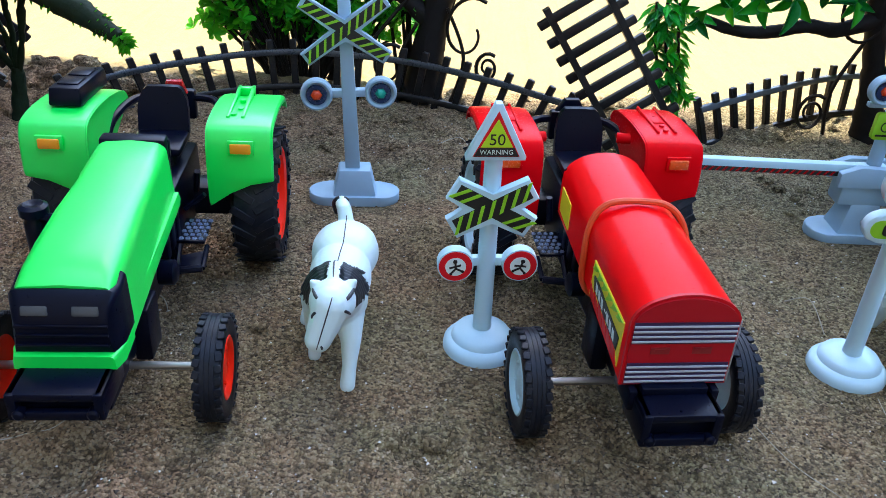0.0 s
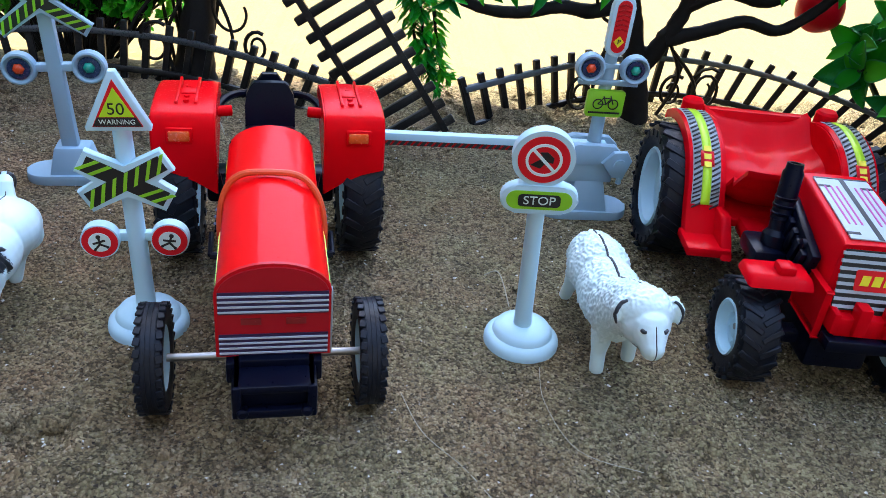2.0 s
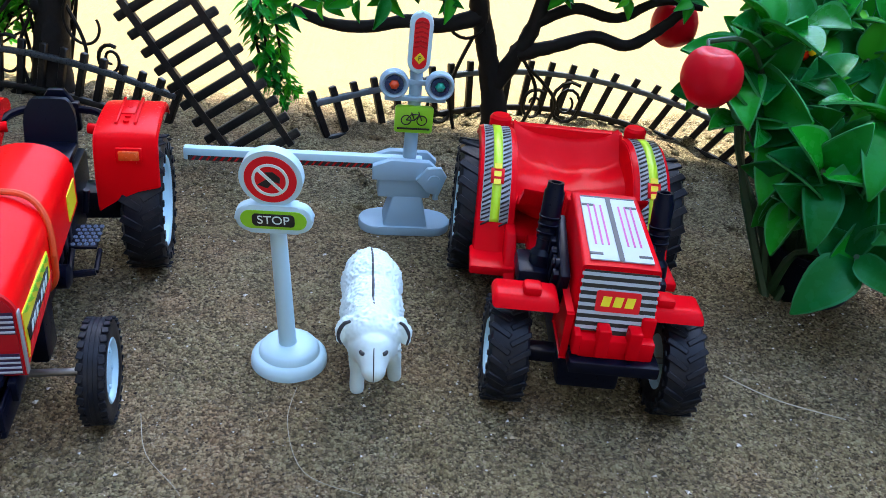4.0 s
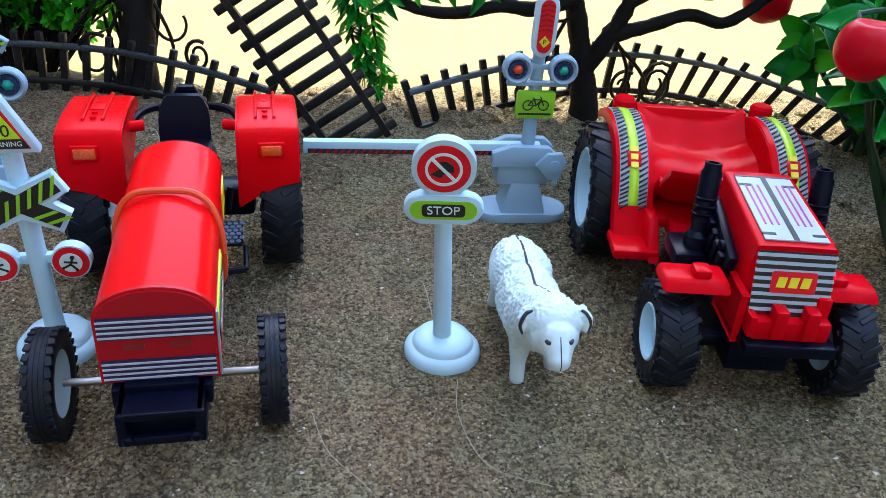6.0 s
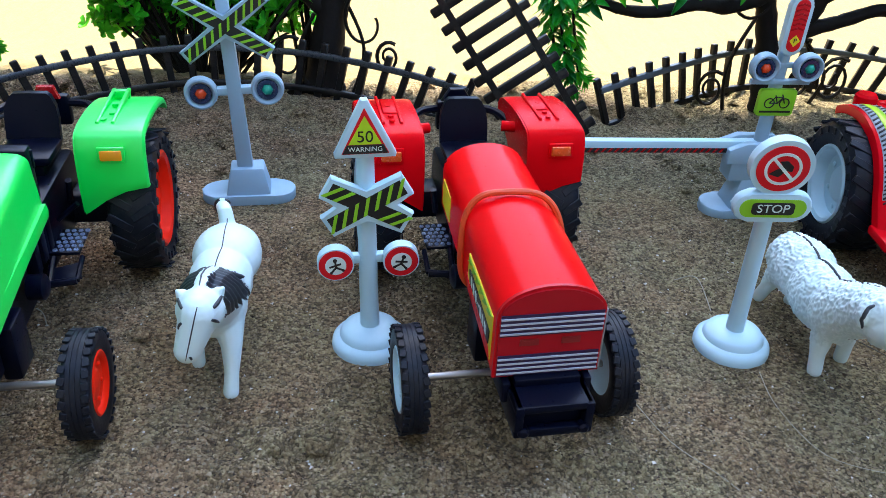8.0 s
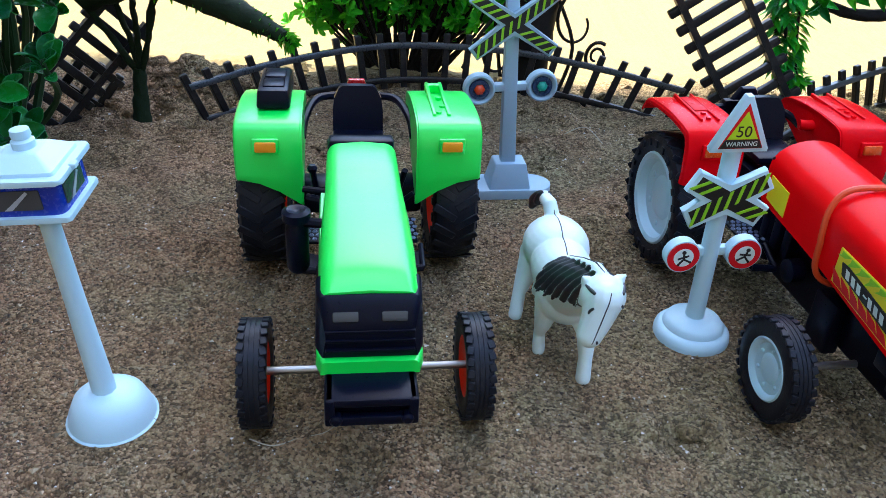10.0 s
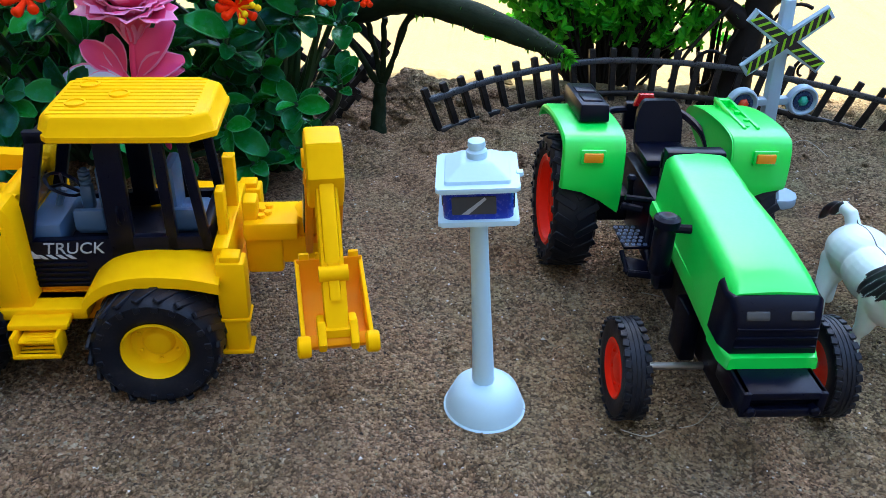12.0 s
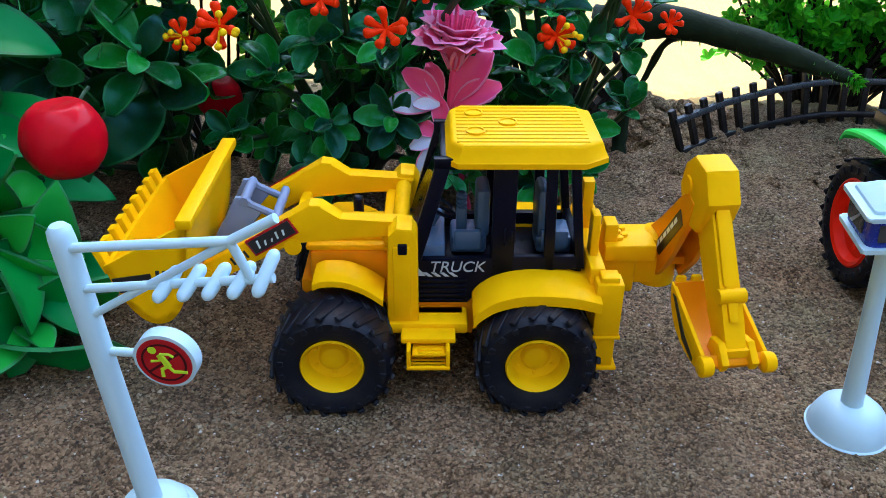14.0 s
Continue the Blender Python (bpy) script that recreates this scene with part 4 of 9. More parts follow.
for s in (-1, 1):
    bm = B()
    slab(bm, [(-11.2, 3.85), (-7.9, 4.25), (-7.9, 5.5), (-11.2, 5.4)], 0.05, Matrix(((0, 0, s, s * 1.555), (1, 0, 0, 0), (0, 1, 0, 0), (0, 0, 0, 1))))
    sticker = part("sticker", bm, YELPRINT, rt, "yellow and red flame sticker with a black name plate")

    def side_print(lift):
        """Stuck on the hood's side: x along the hood, y up."""
        return Matrix(((0, 0, s, s * (1.555 + lift)), (1, 0, 0, 0), (0, 1, 0, 0), (0, 0, 0, 1)))
    rf = random.Random(5)
    for low_edge in (True, False):
        bm = B()
        for k in range(6):
            y = -11.15 + 0.52 * k
            if low_edge:
                b0 = 3.9 + 0.12 * (y + 11.2)
                tip = (y + 0.75, b0 + rf.uniform(0.3, 0.55))
                slab(bm, [(y, b0), (y + 0.5, b0 + 0.06), (y + 0.55, b0 + 0.2), tip, (y + 0.25, b0 + 0.3)], 0.03, side_print(0.045))
            else:
                b0 = 5.37 + 0.03 * (y + 11.2)
                tip = (y + 0.7, b0 - rf.uniform(0.2, 0.4))
                slab(bm, [(y + 0.5, b0 + 0.01), (y, b0), (y + 0.3, b0 - 0.17), tip, (y + 0.52, b0 - 0.15)], 0.03, side_print(0.045))
        part("flame_print", bm, SIGNRED if low_edge else SIGNGRN, sticker)
    bm = B()
    slab(bm, [(-11.0, 4.3), (-8.35, 4.72), (-8.2, 5.12), (-8.5, 5.15), (-11.05, 4.78)], 0.03, side_print(0.06))
    part("name_plate", bm, INK, sticker)
    for k in range(7):
        bm = B()
        y = -10.75 + 0.33 * k
        zc = 4.42 + 0.15 * (y + 10.75) / 1.0
        slab(bm, [(y, zc), (y + 0.2, zc + 0.03), (y + 0.28, zc + 0.33), (y + 0.08, zc + 0.3)] if k != 3 else [(y, zc + 0.14), (y + 0.2, zc + 0.17), (y + 0.2, zc + 0.22), (y, zc + 0.19)], 0.02, side_print(0.08))
        part("name_bar", bm, PAPER, sticker)
    bm = B()
    slab(bm, [(-4.3, 4.6), (-3.0, 4.75), (-3.0, 5.7), (-4.3, 5.6)], 0.05, Matrix(((0, 0, s, s * 1.5), (1, 0, 0, 0), (0, 1, 0, 0), (0, 0, 0, 1))))
    part("side_emblem", bm, YELPRINT, rt)
PROF = [(-1.55, 3.55), (-1.58, 4.9), (-1.5, 5.95), (-1.3, 6.5), (-0.9, 6.73), (0.4, 6.81), (1.8, 6.73), (3.0, 6.5), (3.5, 5.95)]
for s in (-1, 1):
    f = fender(rt, s, RED, PROF, 2.0, 4.35, 1.05)
    indicator(f, s * 3.3, -1.57, 6.0, -4, RED, LENSRED, "orange-red")
    bm = B()
    for k in range(2):
        box(bm, s * (2.75 + 0.7 * k) - 0.06, s * (2.75 + 0.7 * k) + 0.06, -0.4, 2.4, 6.71, 6.89, 0.04)
    box(bm, s * 3.05 - 0.3, s * 3.05 + 0.3, 0.6, 2.1, 6.73, 6.87, 0.06)
    for py in (-0.2, 0.3, 1.3):
        lathe(bm, [(0.11, 0), (0.11, 0.12), (0, 0.12)], 8, TX(s * 3.1, py, 6.77))
    part("fender_rib", bm, RED, f)
    bm = B()
    tube(bm, [(s * 1.5, 0.8, 6.1), (s * 2.3, 0.6, 6.1)], 0.22, 10)
    part("arm_rest", bm, RED, rt)
seat(rt, 0.7, 5.2, BLACK)
bm = B()
box(bm, -0.7, 0.7, -0.8, 1.7, 4.2, 5.1, 0.15)
tube(bm, [(-1.6, -2.0, 3.8), (-1.75, -2.1, 4.8)], 0.12)
tube(bm, [(1.6, -2.0, 3.8), (1.75, -2.1, 4.8)], 0.12)
box(bm, -1.45, 1.45, -2.75, -2.5, 4.4, 6.3, 0.1)
part("lever", bm, BLACK, rt)
roll_bar(rt, 3.2)
bm = B()
slab(bm, [(-0.65, 0), (0.65, 0), (0.3, 0.55), (-0.3, 0.55)], 0.35, facing(0, 3.0, 6.45), 0.08)
part("tail_block", bm, BLACK, rt)
for s in (-1, 1):
    footplate(rt, s, -2.3, 2.9)
    bm = B()
    tube(bm, [(s * 1.2, -3.2, 2.8), (s * 1.3, -4.4, 2.5)], 0.12)
    tube(bm, [(s * 2.2, -3.2, 2.8), (s * 2.2, -4.3, 2.5)], 0.1)
    tube(bm, [(s * 1.3, -4.4, 2.45), (s * 2.2, -4.3, 2.5)], 0.14)
    part("pedal", bm, BLACK, rt)

band = thing("rubber_band", "orange-red rubber band stretched round the tractor's hood", "rubber band", 6.6, 30.5, 0, 8.6)
bm = B()
loop = []
for i in range(48):
    a = 2 * math.pi * i / 48
    top = math.sin(a)
    px = 1.66 * math.copysign(abs(math.cos(a)) ** 0.55, math.cos(a))
    pz = 5.0 + (1.9 * max(0, top) ** 0.85 if top > 0 else -1.6 * abs(top) ** 0.6)
    py = -6.6 - 0.55 * (1 - max(0, top)) - 0.25 * math.cos(a)
    loop.append(Vector((px, py, pz)))
tube(bm, loop + [loop[0]], 0.11, 8, cap=False)
part("loop", bm, BAND, band)

# ---- red farm tractor with striped stickers ----
st = thing("striped_tractor", "red toy farm tractor with wide tyres and striped stickers", "toy tractor", 27.95, 33.1, -0.05, -3.2, group="toy tractors")
for s in (-1, 1):
    wheel(st, s * 3.75, 0.2, 2.95, 2.95, 2.2, 1.75, WHITE, s, 22, "bar", 0.5, 0.055)
    wheel(st, 0.2 + s * 3.08, -9.15, 1.92, 1.92, 1.4, 1.02, WHITE, s, 20, "bar", 0.5, 0.055)
bm = B()


def slope(y, zb, zt, hwb, hwt):
    return arch(y, zb, zt, hwb, hwt, 0.12, 0.02, 3)


loft(bm, [slope(-4.6, 3.2, 6.6, 1.2, 1.12), slope(-5.2, 3.2, 6.6, 1.2, 1.12), slope(-9.6, 3.2, 6.22, 1.25, 1.2), slope(-9.95, 3.2, 6.15, 1.25, 1.2)])
loft(bm, [slope(-9.9, 3.2, 6.15, 1.25, 1.2), slope(-10.35, 3.2, 4.9, 1.15, 1.1), slope(-10.6, 3.1, 3.9, 1.1, 1.05)])
hood = part("hood", bm, RED_FARM, st)
bm = B()
slab(bm, [(-0.95, -2.3), (0.98, -2.3), (0.9, 2.3), (-0.9, 2.3)], 0.05, TX(0, -7.4, 6.43) @ RX(4.9))
top = part("hood_sticker", bm, PALEPRINT, hood, "white sticker with black and magenta lines")
bm = B()
slab(bm, [(-0.08, -2.28), (0.08, -2.28), (0.08, 2.28), (-0.08, 2.28)], 0.07, TX(0, -7.4, 6.43) @ RX(4.9))
for s in (-1, 1):
    slab(bm, [(s * 0.75 - 0.2, -2.0), (s * 0.75 + 0.2, -2.0), (s * 0.75 + 0.2, -1.85), (s * 0.75 - 0.2, -1.85)], 0.065, TX(0, -7.4, 6.43) @ RX(4.9))
    slab(bm, [(s * 0.7 - 0.2, 1.5), (s * 0.7 + 0.2, 1.5), (s * 0.7 + 0.2, 1.65), (s * 0.7 - 0.2, 1.65)], 0.065, TX(0, -7.4, 6.43) @ RX(4.9))
slab(bm, [(-0.9, 2.2), (0.9, 2.2), (0.9, 2.29), (-0.9, 2.29)], 0.066, TX(0, -7.4, 6.43) @ RX(4.9))
part("black_line", bm, INK, top)
bm = B()
for s in (-1, 1):
    for k in range(3):
        x = s * (0.3 + 0.2 * k)
        bm = B()
        slab(bm, [(x - 0.03, -1.3), (x + 0.03, -1.3), (x + 0.03, 1.6), (x - 0.03, 1.6)], 0.065, TX(0, -7.4, 6.43) @ RX(4.9))
        part("magenta_line", bm, PURPLE, top)
# the grille leans back a little
GM = facing(0, -10.72, 3.62) @ RX(-16.5)
bm = B()
slab(bm, [(-1.2, 0.35), (-0.45, 0.35), (-0.25, -0.25), (0.25, -0.25), (0.45, 0.35), (1.2, 0.35), (1.12, 2.5), (-1.12, 2.5)], 0.06, GM)
gs = part("grille_sticker", bm, INK, hood, "black and white striped grille sticker")
bm = B()
for k in range(8):
    y = 0.42 + 0.27 * k
    slab(bm, [(-1.18, y), (1.18, y), (1.18, y + 0.12), (-1.18, y + 0.12)], 0.085, GM)
slab(bm, [(-0.3, -0.05), (0.3, -0.05), (0.34, 0.1), (-0.34, 0.1)], 0.085, GM)
part("white_stripe", bm, PALEPRINT, gs)
bm = B()
slab(bm, round_rect(1.35, 0.75, 0.08), 0.11, GM @ TX(0, 1.45, 0))
part("emblem_plate", bm, SIGNRED, gs, "red emblem plate with yellow bars")
bm = B()
for k in (-1, 0, 1):
    slab(bm, [(x + 0.36 * k, y) for x, y in ((-0.16, -0.18), (0.1, -0.18), (0.16, 0.18), (-0.1, 0.18))], 0.13, GM @ TX(0, 1.45, 0))
part("emblem_bar", bm, YELPRINT, gs)
# the hood is broad, short and sits a little off the middle
BROAD = Matrix.Translation((0.5 * CM, -9.9 * CM * 0.12, 0)) @ Matrix.Diagonal((1.12, 0.88, 1, 1))
for ob in [hood] + list(hood.children) + list(top.children) + list(gs.children):
    ob.data.transform(BROAD)
OFF = Vector((0.62, 0, 0.38))
bm = B()
box(bm, -1.3, 1.3, -11.0, -10.2, 2.75, 3.5, 0.1)
box(bm, -1.5, -1.25, -11.1, -10.2, 2.9, 3.7, 0.06)
box(bm, 0.3, 0.75, -11.2, -10.6, 2.9, 4.0, 0.08)
box(bm, -0.75, -0.3, -11.2, -10.6, 2.9, 4.0, 0.08)
bmesh.ops.translate(bm, vec=OFF, verts=bm.verts)
part("front_panel", bm, RED_FARM, st)
bm = B()
box(bm, -1.55, 1.55, -11.35, -10.6, 2.3, 2.78, 0.1)
bmesh.ops.translate(bm, vec=OFF, verts=bm.verts)
box(bm, -1.1, 1.1, -10.6, -3.5, 1.5, 3.2, 0.15)
box(bm, -2.6, 2.6, -9.7, -9.0, 1.8, 2.3, 0.1)
part("front_bumper", bm, BLACK, st)
bm = B()
tube(bm, [(-3.3, -9.35, 2.1), (3.3, -9.35, 2.1)], 0.12, 8)
part("front_axle", bm, STEEL, st)
for s in (-1, 1):
    bm = B()
    box(bm, s * 2.5 - 1.2, s * 2.5 + 1.2, -10.3, -8.8, 4.3, 4.7, 0.14, shift=(0, 0.15), taper=(0.9, 0.75))
    box(bm, s * 2.3 - 0.32, s * 2.3 + 0.32, -9.9, -9.2, 4.6, 5.0, 0.14)
    box(bm, 0.3 + s * 1.2 - 0.1, 0.3 + s * 1.2 + 0.3 * s + 0.1, -10.6, -8.4, 2.8, 4.6, 0.08)
    part("front_mudguard", bm, RED_FARM, st)
    bm = B()
    box(bm, -0.25, 0.12, -1.6, 1.6, -0.75, 0.75, 0.1, TX(0.4 + s * 1.5, -7.5, 4.9) @ RX(16))
    for k in range(5):
        box(bm, -0.35 if s < 0 else 0, 0 if s < 0 else 0.35, -1.3 + 0.55 * k, -0.95 + 0.55 * k, -0.5, 0.5, 0.07, TX(0.4 + s * 1.6, -7.5, 4.9) @ RX(16))
    for k in range(4):
        lathe(bm, [(0, 0), (0.2, 0), (0.2, 0.14), (0, 0.16)], 10, TX(0.4 + s * 1.72, -8.4 + 0.6 * k, 5.2 - 0.15 * k) @ RY(90 * s))
    box(bm, 0.2 + s * 2.1 - 0.7, 0.2 + s * 2.1 + 0.7, -7.6, -5.8, 3.6, 4.3, 0.2)
    part("engine", bm, BLACK, st)
    bm = B()
    lathe(bm, [(0, 0), (0.5, 0), (0.5, 0.5), (0.34, 0.7), (0.34, 1.1), (0.38, 1.12), (0.38, 2.9), (0.32, 3.0), (0.3, 3.25), (0.2, 3.25), (0.2, 3.0), (0, 3.0)], 18,
          TX(0.45 + s * 2.12, -6.8, 4.15) @ RX(-10) @ RY(s * -2))
    for k in range(3):
        lathe(bm, [(0.37, 0), (0.4, 0.03), (0.42, 0.12), (0.37, 0.15)], 18, TX(0.45 + s * 2.12, -6.8, 4.15) @ RX(-10) @ RY(s * -2) @ TX(0, 0, 1.25 + 0.3 * k))
    part("exhaust", bm, BLACK, st, "black exhaust stack")
# tub and fenders
bm = B()
box(bm, -2.5, 2.5, -3.6, 2.6, 3.2, 3.6, 0.1)
box(bm, -1.9, 1.9, -4.7, -3.4, 3.0, 3.7, 0.15)
box(bm, -2.7, 2.7, 2.2, 2.7, 3.3, 6.1, 0.14, shift=(0, 0.35))
box(bm, -0.9, 1.75, -5.5, -4.6, 3.3, 6.35, 0.1)
tub = part("tub", bm, RED_FARM, st, "red moulded driver's tub")
bm = B()
# one smooth scoop from the rear rim over the seat and floor up to the dashboard
SCOOP = smooth_pts([(2.75, 5.7, 0), (2.35, 5.6, 0), (1.75, 5.05, 0), (1.2, 4.68, 0), (0.2, 4.6, 0), (-0.7, 4.35, 0), (-1.3, 3.75, 0), (-2.2, 3.8, 0), (-3.0, 4.5, 0), (-3.7, 5.3, 0), (-4.5, 6.05, 0)], 3)
rows = []
for p in SCOOP:
    line = []
    for k in range(-8, 9):
        x = 2.44 * k / 8
        u = abs(x) / 2.44
        hump = 0.22 * math.exp(-((abs(x) - 0.85) / 0.35) ** 2) * math.exp(-((p.x - 1.5) / 0.8) ** 2)
        line.append(Vector((x, p.x, p.y + 0.55 * u ** 3 * (1 if p.x > -3.4 else 0.2) + hump - 0.1 * math.exp(-(x / 0.4) ** 2) * math.exp(-((p.x - 0.4) / 1.2) ** 2))))
    rows.append(line)
shell(bm, rows, [[v - Vector((0, 0, 0.2)) for v in ln] for ln in rows])
part("seat", bm, RED_FARM, tub, "smooth scooped red seat and floor", 60)
FP = [(-3.9, 2.9), (-3.2, 3.9), (-2.75, 4.7), (-2.0, 5.55), (-1.0, 6.1), (0.4, 6.38), (1.8, 6.2), (2.8, 5.8)]
for s in (-1, 1):
    bm = B()
    run = [p.xy for p in smooth_pts([(a, b, 0) for a, b in FP], 5)]
    rows, back = [], []
    for i, p in enumerate(run):
        d = (run[min(i + 1, len(run) - 1)] - run[max(i - 1, 0)]).normalized()
        nrm = Vector((-d.y, d.x))
        rows.append([Vector((s * x, p.x + nrm.x * e, p.y + nrm.y * e)) for x, e in ((2.45, -0.5), (2.5, -0.05), (2.62, 0), (3.9, 0), (4.02, -0.05), (4.08, -0.3))])
        back.append([q + Vector((0, -nrm.x * 0.12, -nrm.y * 0.12)) for q in rows[-1]])
    shell(bm, rows, back)
    slab(bm, [(p.x, p.y - 0.1) for p in run] + [(2.7, 3.4), (-3.4, 3.2)], 0.12, Matrix(((0, 0, s, s * 2.45), (1, 0, 0, 0), (0, 1, 0, 0), (0, 0, 0, 1))))
    lathe(bm, [(0.5, -0.3), (0.5, 0.3), (0.4, 0.42), (0, 0.42)], 12, TX(s * 3.1, 2.2, 6.2))
    box(bm, s * 3.3 - 0.9, s * 3.3 + 0.9, -5.2, -3.4, 2.5, 2.9, 0.1, RX(0))
    box(bm, s * 2.6 - 0.25, s * 2.6 + 0.25, -5.4, -3.0, 2.5, 3.9, 0.1, shift=(0, 0.6), taper=(0.9, 0.4))
    f = part("fender", bm, RED_FARM, st)

    def strip(x0, x1, i0, i1, lift, name, material, step=1, label="", gap=None):
        bm = B()
        sel = run[i0:i1]
        ks = range(0, len(sel) - 1, step)
        for k in ks:
            a, b = sel[k], sel[k + 1] if gap is None else sel[k].lerp(sel[k + 1], gap)
            d0 = sel[min(k + 1, len(sel) - 1)] - sel[max(k - 1, 0)]
            d1 = sel[min(k + 2, len(sel) - 1)] - sel[k] if gap is None else d0
            n, n1 = Vector((-d0.y, d0.x)).normalized() * lift, Vector((-d1.y, d1.x)).normalized() * lift
            skew = (sel[k + 1] - a) * (1.0 * s) if gap is not None else Vector((0, 0))
            vs = [bm.verts.new(v) for v in ((s * x0, a.x + n.x, a.y + n.y), (s * x1, a.x + n.x + skew.x, a.y + n.y + skew.y), (s * x1, b.x + n1.x + skew.x, b.y + n1.y + skew.y), (s * x0, b.x + n1.x, b.y + n1.y))]
            bm.faces.new(vs)
        bmesh.ops.remove_doubles(bm, verts=bm.verts, dist=0.002)
        ob = part(name, bm, material, f, label)
        if name == "hatch":
            tagged(ob, "black slanting hatching", kind="stuff")
        ob.modifiers.new("thick", "SOLIDIFY").thickness = 0.0002
        return ob
    strip(2.72, 3.88, 5, 31, 0.03, "sticker_white", PALEPRINT, label="white sticker with black hatching")
    strip(3.11, 3.49, 5, 31, 0.06, "sticker_lime", SIGNYEL, label="lime centre stripe")
    fine = []
    for k in range(5, 30):
        fine.append(run[k])
    keep = run
    run = fine
    strip(2.74, 3.09, 0, len(fine), 0.055, "hatch", INK, gap=0.42)
    strip(3.51, 3.86, 0, len(fine), 0.055, "hatch", INK, gap=0.42)
    run = keep
    strip(3.02, 3.58, 13, 17, 0.09, "emblem_plate", SIGNRED, label="red emblem plate")
    bm = B()
    a, b = run[13], run[16]
    ang = math.degrees(math.atan2(b.y - a.y, b.x - a.x))
    for k in (-1, 0, 1):
        box(bm, -0.15, 0.15, -0.12 + 0.36 * k, 0.12 + 0.36 * k, 0, 0.05, 0, TX(s * 3.3, (a.x + b.x) / 2, (a.y + b.y) / 2 + 0.12) @ RX(ang))
    part("emblem_bar", bm, YELPRINT, f)


# ---- yellow backhoe loader; it faces -x ----
bl = thing("backhoe_loader", "yellow toy backhoe loader with black cab and big black tyres", "toy digger", -31.45, 20.5, -0.05, 8.5)
CY = 1.5  # its long axis


def yb(y):
    return CY + y


for sy in (-1, 1):
    for wx in (-3.7, 3.35):
        t = wheel(bl, 0, 0, 0, 2.13, 2.3, 1.07, RIMYEL, sy, 20, "bar", 0.45, 0.055)
        t.matrix_basis = pose(wx * CM, yb(sy * 3.2) * CM, 2.1 * CM, 0, 0, 90)
bm = B()
box(bm, -4.7, 5.8, yb(-1.7), yb(1.7), 1.7, 3.3, 0.15)
box(bm, -5.0, -4.5, yb(-1.4), yb(1.4), 2.2, 3.9, 0.12)
box(bm, -1.9, 0.9, yb(-2.3), yb(2.3), 2.3, 3.0, 0.1)
tube(bm, [(-3.7, yb(-2.6), 2.05), (-3.7, yb(2.6), 2.05)], 0.35, 10)
tube(bm, [(3.35, yb(-2.6), 2.05), (3.35, yb(2.6), 2.05)], 0.35, 10)
part("chassis", bm, YELLOW_SHADE, bl)
bm = B()
box(bm, -4.75, -0.9, yb(-1.35), yb(1.35), 5.05, 5.3, 0.1)
box(bm, -4.6, -1.5, yb(-1.0), yb(1.0), 5.2, 5.5, 0.1)
part("hood", bm, YELLOW, bl)
bm = B()
box(bm, -4.6, -0.9, yb(-1.45), yb(1.45), 3.2, 5.08, 0.12)
part("hood_side", bm, YELLOW_SHADE, bl, "yellow sides under the hood, coloured orange for shade")
bm = B()
lathe(bm, [(0, 0), (0.32, 0), (0.32, 0.28), (0.2, 0.36), (0.19, 0.5), (0.19, 1.2), (0.14, 1.26), (0, 1.2)], 14, TX(-2.9, yb(-0.2), 5.4))
part("exhaust", bm, BLACK, bl, "short black exhaust stub")
bm = B()
lathe(bm, [(0, 0), (0.24, 0), (0.24, 0.18), (0.12, 0.24), (0, 0.24)], 12, TX(-2.5, yb(-0.6), 5.45))
part("filler_cap", bm, BLACK, bl)
